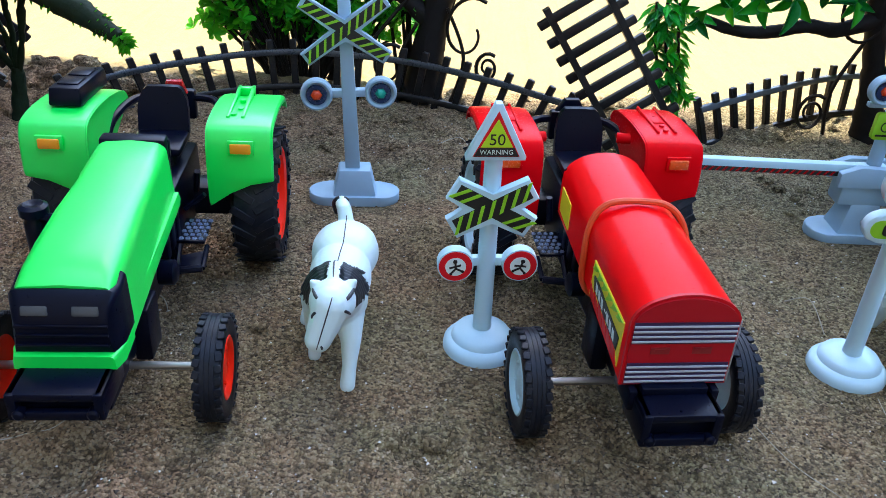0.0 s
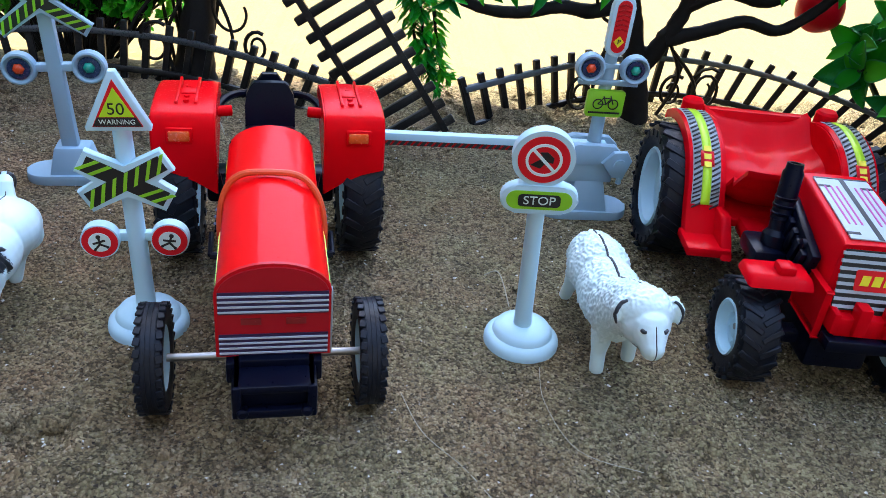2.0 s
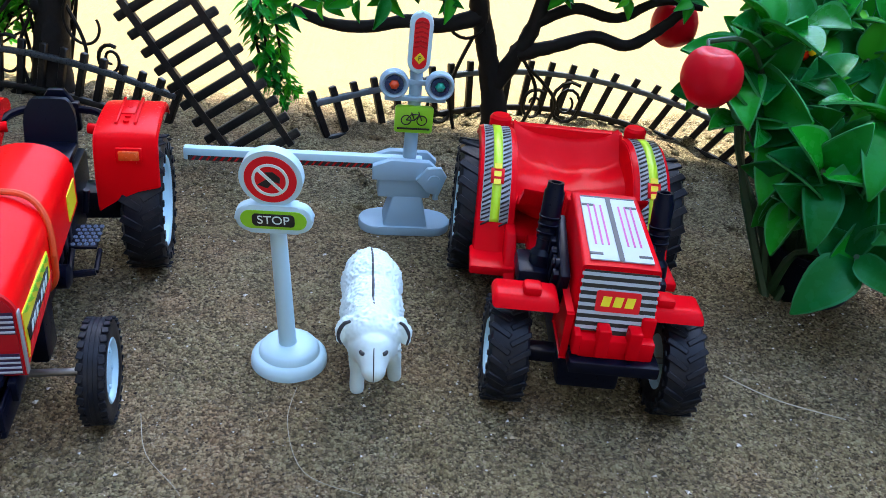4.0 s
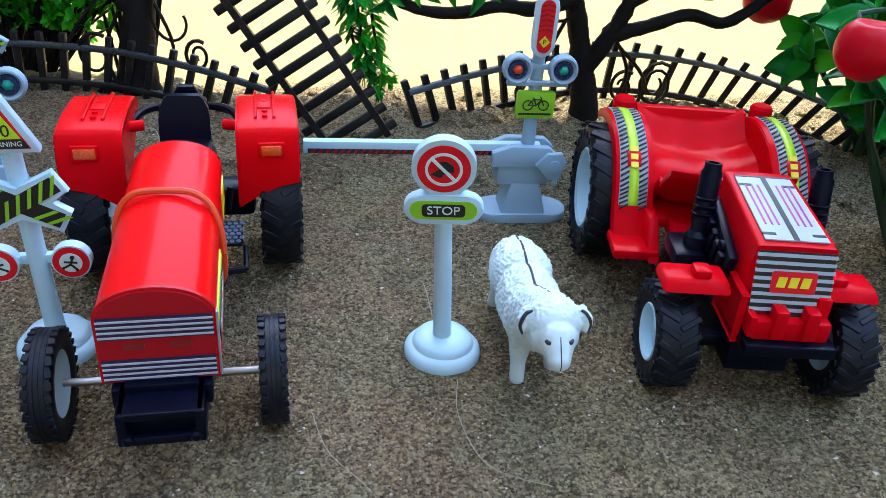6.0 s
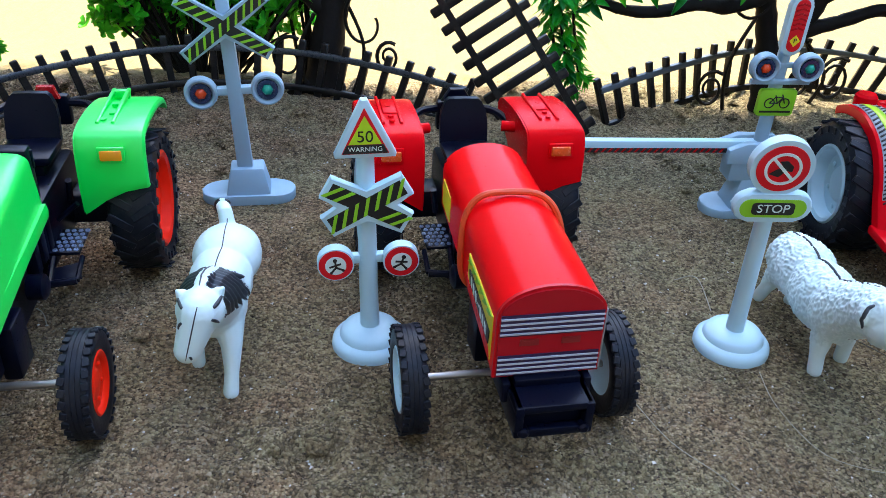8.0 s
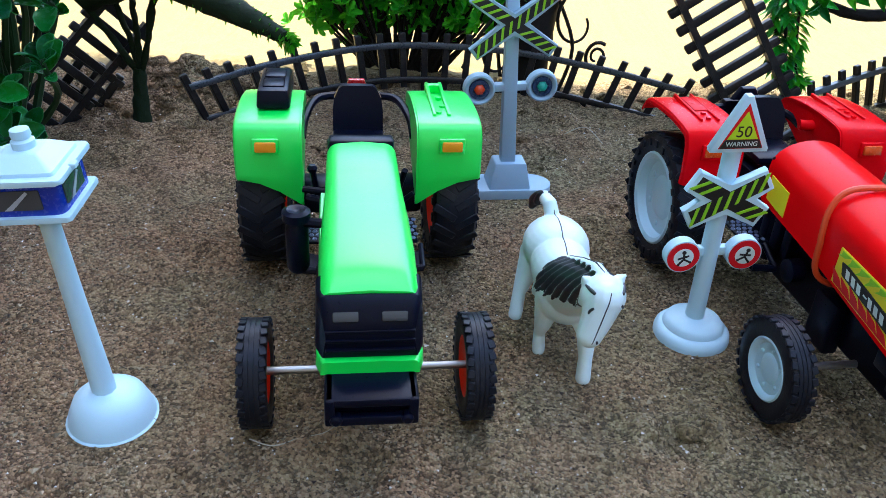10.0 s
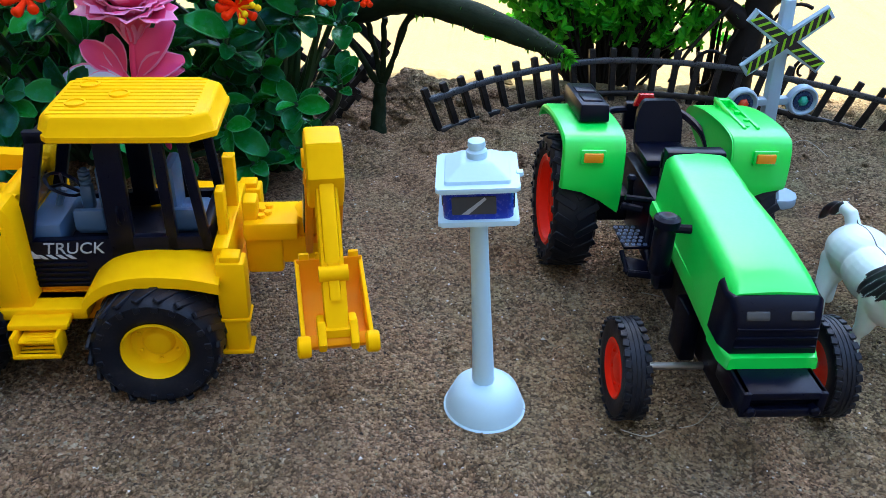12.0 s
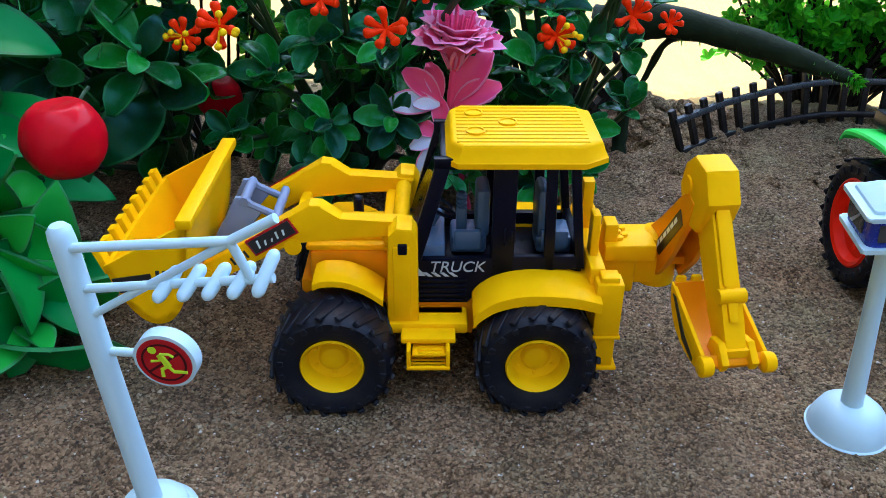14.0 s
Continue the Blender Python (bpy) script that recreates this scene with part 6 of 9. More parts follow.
slab(bm, [(6.6, 3.84), (7.1, 3.78), (7.1, 4.05), (6.6, 4.12)], 1.0, AM(-0.5), 0.05)
part("bucket_hinge", bm, YELLOW, db)


# ---- toy road signs ----
def round_base(bm, r=1.42):
    lathe(bm, [(0, 0), (r, 0), (r * 1.0, 0.14), (r * 0.98, 0.3), (r * 0.88, 0.46), (r * 0.8, 0.5), (r * 0.78, 0.62), (r * 0.7, 0.78), (r * 0.45, 0.9), (0.32, 0.95), (0, 0.95)], 36)


def cross_outline(span, w, ang):
    """The outline of an X of two crossing boards; ang: each board's slope."""
    c, s = math.cos(radians(ang)), math.sin(radians(ang))
    h, k = span / 2, w / 2
    # corners of the crossing
    ix, iy = k / s, k / c
    pts = [(ix, 0), (h * c + k * s, h * s - k * c), (h * c - k * s, h * s + k * c), (0, iy)]
    pts += [(-h * c + k * s, h * s + k * c), (-h * c - k * s, h * s - k * c), (-ix, 0)]
    pts += [(-h * c - k * s, -h * s + k * c), (-h * c + k * s, -h * s - k * c), (0, -iy)]
    pts += [(h * c - k * s, -h * s - k * c), (h * c + k * s, -h * s + k * c)]
    return pts


def cross_boards(parent, x, y, z, span, w, ang, rim_mat, rz=0, inset=0.3):
    bm = B()
    slab(bm, cross_outline(span, w, ang), 0.3, facing(x, y + 0.15, z, rz), 0.05)
    cb = part("cross_board", bm, rim_mat, parent)
    bm = B()
    slab(bm, cross_outline(span - 0.32, w - inset, ang), 0.04, facing(x, y - 0.13, z, rz))
    field = part("cross_field", bm, INK, cb, "black field with lime slanting stripes")
    for sgn in (-1, 1):
        n = max(7, int(span / 0.42))
        for k in range(n):
            u = -span / 2 + 0.28 + (span - 0.56) * k / (n - 1)
            if sgn < 0 and abs(u) < w * 0.62:
                continue
            bm = B()
            hh, wob = (w - inset - 0.02) / 2, 0.03 * math.sin(7 * k + 3 * sgn)
            slab(bm, [(u - 0.08 - 0.8 * hh, -hh), (u + 0.06 - 0.8 * hh, -hh), (u + 0.09 + 0.8 * hh + wob, hh), (u - 0.05 + 0.8 * hh + wob, hh)], 0.03, facing(x, y - 0.165, z, rz) @ RZ(sgn * ang))
            part("stripe", bm, SIGNGRN, field)
    return cb


def ring_sign(parent, name, x, y, z, r, rim_mat, rz=0):
    bm = B()
    slab(bm, circle(r, 60), 0.4, facing(x, y + 0.2, z, rz), 0.1)
    return part(name, bm, rim_mat, parent)


def flat_disc(name, parent, x, y, z, r, material, rz=0, r_in=0.0, label=""):
    bm = B()
    if r_in:
        lathe(bm, [(r_in, 0), (r, 0), (r, 0.03), (r_in, 0.03)], 60, facing(x, y, z, rz), closed=True)
    else:
        slab(bm, circle(r, 60), 0.03, facing(x, y, z, rz))
    return part(name, bm, material, parent, label)


# triangle, cross and two small discs on one pole
ts = thing("warning_sign", "white toy sign post with triangle, cross and two round signs", "toy sign", 2.98, 24.9, -0.05, 7, rx=1.2, ry=-1.6, group="toy signs")
bm = B()
round_base(bm)
bmesh.ops.transform(bm, matrix=RX(-1.2) @ RY(1.6), verts=bm.verts)
base = part("base", bm, WHITE, ts, "pale stepped round base")
bm = B()
lathe(bm, [(0, 0.7), (0.36, 0.7), (0.34, 1.2), (0.3, 8.3), (0, 8.4)], 12)
pole = part("pole", bm, WHITE, ts)
bm = B()
slab(bm, [(-0.97, 0), (0.97, 0), (1.0, 0.12), (0.1, 1.96), (-0.1, 1.96), (-1.0, 0.12)], 0.34, facing(0, -0.1, 7.85), 0.06)
tri = part("triangle_plate", bm, WHITE, ts)
bm = B()
slab(bm, [(-0.76, 0.16), (0.76, 0.16), (0, 1.72)], 0.03, facing(0, -0.43, 7.85))
part("triangle_red", bm, SIGNRED, tri, "red triangle print")
bm = B()
slab(bm, [(-0.52, 0.5), (0.52, 0.5), (0, 1.46)], 0.03, facing(0, -0.455, 7.85))
part("triangle_lime", bm, SIGNYEL, tri)
bm = B()
slab(bm, [(-0.73, 0.18), (0.73, 0.18), (0.58, 0.48), (-0.58, 0.48)], 0.03, facing(0, -0.452, 7.85))
part("caption_field", bm, INK, tri)
lettering("50", 0.54, facing(0, -0.49, 8.6), INK, tri)
lettering("WARNING", 0.225, facing(0, -0.485, 8.18), PAPER, tri)
cross_boards(ts, 0, -0.35, 6.12, 3.08, 0.86, 29, WHITE)
bm = B()
box(bm, -1.15, 1.15, -0.15, 0.15, 3.65, 4.0, 0.06)
part("cross_arm", bm, WHITE, ts)
for s in (-1, 1):
    d = ring_sign(ts, "round_plate", s * 1.13, -0.2, 3.82, 0.63, WHITE)
    flat_disc("red_ring", d, s * 1.13, -0.4, 3.82, 0.58, SIGNRED, label="red printed ring")
    flat_disc("white_field", d, s * 1.13, -0.425, 3.82, 0.36, PAPER)
    bm = B()
    MM = facing(s * 1.13, -0.455, 3.8) @ RZ(-12 * s)
    for (ax, ay), (bx, by) in (((0.03, 0.22), (0.0, -0.04)), ((0.0, -0.04), (-0.2, -0.2)), ((0.0, -0.04), (0.2, -0.2)), ((-0.22, 0.02), (0.2, 0.06))):
        u = Vector((bx - ax, by - ay)).normalized() * 0.035
        slab(bm, [(ax - u.y, ay + u.x), (ax + u.y, ay - u.x), (bx + u.y, by - u.x), (bx - u.y, by + u.x)], 0.02, MM)
    for cx, cy, cr in ((0.03, 0.24, 0.075), (-0.21, -0.21, 0.05), (0.21, -0.21, 0.05)):
        slab(bm, circle(cr, 12, cx, cy), 0.025, MM)
    part("pictogram", bm, INK, d)

# stop sign
ss = thing("stop_sign", "white toy stop sign on a stepped round base", "toy sign", 16.72, 25.15, -0.05, -4, rx=6.0, ry=-3.0, group="toy signs")
bm = B()
round_base(bm)
bmesh.ops.transform(bm, matrix=RX(-6) @ RY(3), verts=bm.verts)
part("base", bm, WHITE, ss)
bm = B()
lathe(bm, [(0, 0.6), (0.36, 0.6), (0.33, 1.2), (0.29, 6.4), (0, 6.4)], 12)
part("pole", bm, WHITE, ss)
bm = B()
slab(bm, round_rect(2.58, 1.08, 0.52), 0.42, facing(0, -0.05, 6.68), 0.1)
pl = part("stop_plate", bm, WHITE, ss)
bm = B()
slab(bm, round_rect(2.18, 0.7, 0.34), 0.03, facing(0, -0.46, 6.68))
part("lime_field", bm, SIGNGRN, pl, "lime green printed field")
bm = B()
slab(bm, round_rect(1.4, 0.47, 0.14), 0.03, facing(0, -0.485, 6.68))
part("black_field", bm, INK, pl)
lettering("STOP", 0.45, facing(0, -0.52, 6.68), PAPER, pl)
d = ring_sign(ss, "round_plate", 0, -0.2, 8.18, 1.02, WHITE)
flat_disc("red_field", d, 0, -0.41, 8.18, 0.84, SIGNRED, label="red printed disc with a white ring and bar")
flat_disc("white_ring", d, 0, -0.44, 8.18, 0.59, PAPER, r_in=0.5)
bm = B()
slab(bm, [(-0.54, -0.05), (0.54, -0.05), (0.54, 0.05), (-0.54, 0.05)], 0.03, facing(0, -0.47, 8.18) @ RZ(-47))
part("white_bar", bm, PAPER, d)
bm = B()
slab(bm, [(-0.42, -0.18), (-0.1, -0.3), (0.1, -0.05), (0.3, -0.1), (0.32, 0.1), (0.1, 0.3), (-0.15, 0.28), (-0.02, 0.08), (-0.2, -0.02)], 0.02, facing(0, -0.445, 8.18))
part("pictogram", bm, INK, d)

# level crossing sign with two lamps
cs = thing("crossing_sign", "pale grey toy level-crossing sign with two signal lamps", "toy sign", -3.38, 36.3, -0.05, 8, ry=-3.2, group="toy signs")
bm = B()
slab(bm, round_rect(4.4, 1.9, 0.93, 8), 0.5, RY(3.2), 0.08)
part("base", bm, GREYBLUE, cs)
bm = B()
box(bm, -1.05, 1.05, -0.8, 0.8, 0.4, 1.75, 0.08, RY(3.2), taper=(0.72, 0.7))
part("plinth", bm, GREYBLUE, cs)
bm = B()
box(bm, -0.36, 0.36, -0.3, 0.3, 1.5, 10.3, 0.06, taper=(0.75, 0.8))
part("pole", bm, GREYBLUE, cs)
cross_boards(cs, 0, -0.45, 8.5, 4.5, 0.66, 35, GREYBLUE, inset=0.2)
bm = B()
box(bm, -1.2, 1.2, -0.25, 0.2, 5.3, 5.65, 0.06)
part("lamp_arm", bm, GREYBLUE, cs)


def signal_lamp(parent, x, y, z, r, rim_mat, lens):
    bm = B()
    lathe(bm, [(0, 0), (r, 0), (r * 1.02, 0.15), (r * 0.96, 0.42), (r * 0.86, 0.46), (r * 0.74, 0.4), (r * 0.68, 0.3), (0, 0.3)], 30, facing(x, y + 0.2, z))
    h = part("lamp_housing", bm, rim_mat, parent)
    bm = B()
    lathe(bm, [(0, 0), (r * 0.66, 0), (r * 0.62, 0.1), (r * 0.42, 0.1), (r * 0.4, 0.04), (0, 0.04)], 24, facing(x, y - 0.11, z))
    part("lamp_bowl", bm, mat("dark_blue_bowl", (0.02, 0.04, 0.1), 0.25), h)
    bm = B()
    lathe(bm, [(0.36 * r, 0), (0.3 * r, 0.1), (0.16 * r, 0.16), (0, 0.18)], 6, facing(x, y - 0.15, z))
    part("lens", bm, lens, h, "glassy signal lens")


signal_lamp(cs, -1.47, -0.15, 5.48, 0.74, GREYBLUE, LAMPRED)
signal_lamp(cs, 1.47, -0.15, 5.48, 0.74, GREYBLUE, LAMPGRN)

# barrier with lamps, bicycle plate and signal board
gs_ = thing("barrier_signal", "pale grey toy barrier with striped boom, lamps and bicycle sign", "toy barrier", 21.0, 36.4, -0.05, 4, rx=1.5)
bm = B()
slab(bm, round_rect(4.5, 2.0, 0.97, 8), 0.5, None, 0.1)
part("base", bm, GREYBLUE, gs_)
bm = B()
box(bm, -1.1, 1.1, -0.85, 0.85, 0.4, 2.1, 0.1, taper=(0.62, 0.65))
box(bm, -1.45, 1.1, -0.6, 0.6, 1.9, 3.1, 0.15)
part("plinth", bm, GREYBLUE, gs_)
bm = B()
slab(bm, [(-1.75, 2.9), (1.3, 2.9), (1.35, 3.5), (0.9, 3.9), (-0.9, 3.95), (-1.75, 3.6)], 0.4, facing(0, -0.35, 0), 0.06)
slab(bm, [(-1.75, 2.9), (1.3, 2.9), (1.35, 3.5), (0.9, 3.9), (-0.9, 3.95), (-1.75, 3.6)], 0.4, facing(0, 0.75, 0), 0.06)
slab(bm, [(0.3, 3.1), (0.9, 2.4), (1.45, 2.3), (1.75, 3.3), (1.45, 3.75), (0.8, 3.7)], 0.3, facing(0, -0.7, 0), 0.08)
lathe(bm, [(0, 0), (0.3, 0), (0.3, 0.16), (0, 0.18)], 14, facing(1.15, -0.95, 3.1))
lathe(bm, [(0, 0), (0.14, 0), (0.12, 0.3), (0, 0.34)], 10, TX(1.3, -0.9, 2.1))
part("pivot_housing", bm, GREYBLUE, gs_)
bm = B()
box(bm, -10.4, 0.6, -0.22, 0.22, 3.25, 3.85, 0.06, taper=(1, 1))
boom_ = part("barrier_boom", bm, WHITE, gs_, "white barrier boom with red and black slanting stripes")
bm = B()
slab(bm, [(-10.2, 3.27), (-1.6, 3.27), (-1.6, 3.5), (-10.2, 3.5)], 0.02, facing(0, -0.22, 0))
part("stripe_band", bm, INK, boom_, "dark printed band")
for k in range(26):
    bm = B()
    x = -10.0 + 0.32 * k
    slab(bm, [(x - 0.07, 3.28), (x + 0.05, 3.28), (x + 0.21, 3.49), (x + 0.09, 3.49)], 0.03, facing(0, -0.22, 0))
    part("stripe", bm, DEEPRED, boom_)
bm = B()
lathe(bm, [(0, 2.8), (0.34, 2.8), (0.32, 5.0), (0.28, 9.0), (0, 9.0)], 12)
part("pole", bm, GREYBLUE, gs_)
bm = B()
box(bm, -1.4, 1.4, -0.4, -0.1, 6.75, 6.98, 0.05)
box(bm, -1.0, 1.0, -0.3, -0.1, 7.5, 7.75, 0.05)
part("lamp_arm", bm, GREYBLUE, gs_)
signal_lamp(gs_, -1.03, -0.5, 7.62, 0.66, GREYBLUE, LAMPRED)
signal_lamp(gs_, 1.03, -0.5, 7.62, 0.66, GREYBLUE, LAMPGRN)
bm = B()
slab(bm, round_rect(1.75, 1.25, 0.12), 0.25, facing(0, -0.25, 5.92), 0.04)
bp_ = part("bicycle_plate", bm, SIGNGRN, gs_, "lime plate with a black bicycle")
bm = B()
MM = facing(0, -0.52, 5.92)
for cx in (-0.36, 0.36):
    lathe(bm, [(0.2, 0), (0.25, 0), (0.25, 0.02), (0.2, 0.02)], 20, MM @ TX(cx, 0.0, 0), closed=True)
for a, b in (((-0.36, 0), (-0.12, 0.3)), ((-0.12, 0.3), (0.24, 0.28)), ((0.24, 0.28), (0.36, 0)), ((-0.36, 0), (0.02, 0.0)), ((0.02, 0), (0.24, 0.28)), ((0.02, 0), (-0.14, 0.38)), ((0.24, 0.28), (0.18, 0.42))):
    tube(bm, [MM @ Vector((*a, 0.01)), MM @ Vector((*b, 0.01))], 0.028, 6)
part("bicycle_print", bm, INK, bp_)
bm = B()
slab(bm, [(-0.75, -0.46), (0.75, -0.46), (0.75, -0.37), (-0.75, -0.37)], 0.02, MM)
part("print_bar", bm, INK, bp_)
bm = B()
slab(bm, round_rect(1.0, 2.75, 0.49), 0.4, facing(0, -0.1, 9.5), 0.1)
sb = part("signal_board", bm, WHITE, gs_)
bm = B()
slab(bm, round_rect(0.64, 2.3, 0.31), 0.03, facing(0, -0.51, 9.5))
part("red_field", bm, SIGNRED, sb, "red field with dark chevrons")
for k in range(6):
    bm = B()
    z = -0.15 + 0.21 * k
    slab(bm, [(-0.28, z - 0.06), (0, z + 0.03), (0.28, z - 0.06), (0.28, z + 0.02), (0, z + 0.11), (-0.28, z + 0.02)], 0.02, facing(0, -0.54, 9.5))
    part("chevron", bm, DEEPRED, sb)
bm = B()
slab(bm, [(0, -0.26), (0.24, 0), (0, 0.26), (-0.24, 0)], 0.03, facing(0, -0.54, 8.85))
part("yellow_diamond", bm, YELPRINT, sb)
lettering("P", 0.3, facing(0, -0.58, 8.85), INK, sb)

# police-style booth on a post
bo = thing("booth_post", "toy look-out booth, white with blue walls, on a white post", "toy booth", -16.9, 19.15, -0.05, 2, ry=-4.6, rx=1.5)
bm = B()
lathe(bm, [(0, 0), (1.38, 0), (1.4, 0.08), (1.33, 0.12), (1.27, 0.4), (1.08, 0.85), (0.77, 1.12), (0.5, 1.2), (0, 1.22)], 36, RY(4.6))
part("base", bm, WHITE, bo, "pale dome-shaped base")
bm = B()
lathe(bm, [(0, 0.9), (0.4, 0.9), (0.37, 1.3), (0.3, 4.5), (0.27, 7.2), (0.27, 7.3), (0.42, 7.32), (0.44, 7.6), (0.38, 7.72), (0.6, 7.8), (0, 7.8)], 10)
part("pole", bm, WHITE, bo)
bm = B()
slab(bm, round_rect(2.3, 2.3, 0.1), 0.16, TX(0, 0, 7.78), 0.05)
part("tray", bm, WHITE, bo)
bm = B()
slab(bm, round_rect(2.0, 2.0, 0.25), 0.95, TX(0, 0, 7.92), 0.03)
wl = part("booth_wall", bm, BLUE, bo, "shiny blue printed walls")
for a in (0, 90, 180, 270):
    bm = B()
    slab(bm, round_rect(1.25, 0.55, 0.05), 0.04, RZ(a) @ facing(-0.12, -1.0, 8.4))
    wdw = part("window_print", bm, LAMPGLASS, wl, "dark printed window")
    bm = B()
    slab(bm, [(-0.35, -0.26), (-0.15, -0.26), (0.35, 0.2), (0.3, 0.26)], 0.02, RZ(a) @ facing(-0.12, -1.04, 8.4))
    part("window_glint", bm, mat("grey_print", (0.35, 0.38, 0.42), 0.3), wdw)
bm = B()
slab(bm, round_rect(2.36, 2.36, 0.14), 0.16, TX(0, 0, 8.84), 0.06)
sec = [[Vector((x * k, y * k, z)) for x, y in round_rect(2.3, 2.3, 0.14)] for k, z in ((0.82, 8.98), (0.8, 9.1), (0.42, 9.4), (0.36, 9.43))]
loft(bm, sec)
box(bm, 1.1, 1.3, -0.35, -0.1, 8.9, 9.05, 0.04)
part("roof", bm, WHITE, bo, "white pyramid roof")
bm = B()
lathe(bm, [(0, 9.35), (0.3, 9.35), (0.3, 9.62), (0.22, 9.68), (0.26, 9.76), (0.24, 9.92), (0, 10.0)], 16)
part("finial", bm, WHITE, bo)

# white post with a rake-like bar and a running-figure disc
rp = thing("rake_sign", "white toy sign post with rake-like bars and a red disc", "toy sign", -38.88, 11.85, -0.05, 0, rx=3.1, ry=-2.6, group="toy signs")
bm = B()
round_base(bm, 1.3)
bmesh.ops.transform(bm, matrix=RX(-3.1) @ RY(2.6), verts=bm.verts)
part("base", bm, WHITE, rp)
bm = B()
lathe(bm, [(0, 0.5), (0.36, 0.5), (0.33, 10.0), (0.3, 10.3), (0.2, 10.42), (0, 10.45)], 14)
part("pole", bm, WHITE, rp)
bars = [((0.2, 9.85), (4.3, 10.2), 0.13), ((0.2, 8.65), (5.2, 9.2), 0.12), ((0.3, 7.9), (4.25, 10.15), 0.11), ((4.3, 10.2), (5.5, 10.85), 0.13), ((4.3, 10.15), (4.65, 9.15), 0.12)]
for a, b, r in bars:
    bm = B()
    tube(bm, [(a[0], -0.1, a[1]), (b[0], -0.1, b[1])], r, 10)
    part("bar", bm, WHITE, rp)
for k in range(5):
    bm = B()
    x = 2.45 + 0.64 * k
    z = 8.9 + 0.07 * k
    a, b = Vector((x - 0.16, -0.52, z - 0.22)), Vector((x + 0.18, 0.32, z + 0.22 + (0.3 if k == 4 else 0)))
    d = (b - a).normalized()
    tube(bm, [a - d * 0.03, a, a + d * 0.07, a + d * 0.16, b - d * 0.16, b - d * 0.07, b, b + d * 0.03], [0.05, 0.1, 0.15, 0.17, 0.17, 0.15, 0.1, 0.05], 12)
    part("tine", bm, WHITE, rp)
bm = B()
tube(bm, [(0.2, 0, 6.6), (1.2, -0.05, 6.62)], 0.12, 10)
part("disc_arm", bm, WHITE, rp)
d = ring_sign(rp, "round_plate", 1.9, -0.05, 6.55, 0.84, WHITE, 0)
flat_disc("red_field", d, 1.9, -0.26, 6.55, 0.74, DISCRED, label="red disc with a yellow running pictogram")
bm = B()
MM = facing(1.9, -0.29, 6.55)
slab(bm, circle(0.115, 16, -0.24, 0.4), 0.02, MM)
for pts, r in ((((-0.08, 0.26), (0.02, 0.08), (0.1, -0.12)), 0.1), (((-0.08, 0.25), (-0.12, 0.06), (-0.34, 0.04)), 0.04), (((-0.06, 0.28), (0.2, 0.28), (0.3, 0.2)), 0.04),
               (((0.1, -0.12), (0.22, -0.28), (0.58, -0.28)), 0.05), (((0.08, -0.12), (-0.1, -0.22), (-0.12, -0.46)), 0.05)):
    tube(bm, [MM @ Vector((*a, 0.0)) for a in pts], r, 8)
for v in bm.verts:
    v.co.y = max(v.co.y, -0.33)
part("pictogram", bm, SIGNYEL, d)
bm = B()
slab(bm, [(-0.58, -0.035), (0.58, -0.035), (0.58, 0.035), (-0.58, 0.035)], 0.012, facing(1.9, -0.285, 6.55) @ RZ(35))
part("slash", bm, DARKRED, d)
bm = B()
lathe(bm, [(0.55, 0), (0.61, 0), (0.61, 0.015), (0.55, 0.015)], 40, facing(1.9, -0.29, 6.55), closed=True)
part("dark_ring", bm, DARKRED, d)


from mathutils.bvhtree import BVHTree

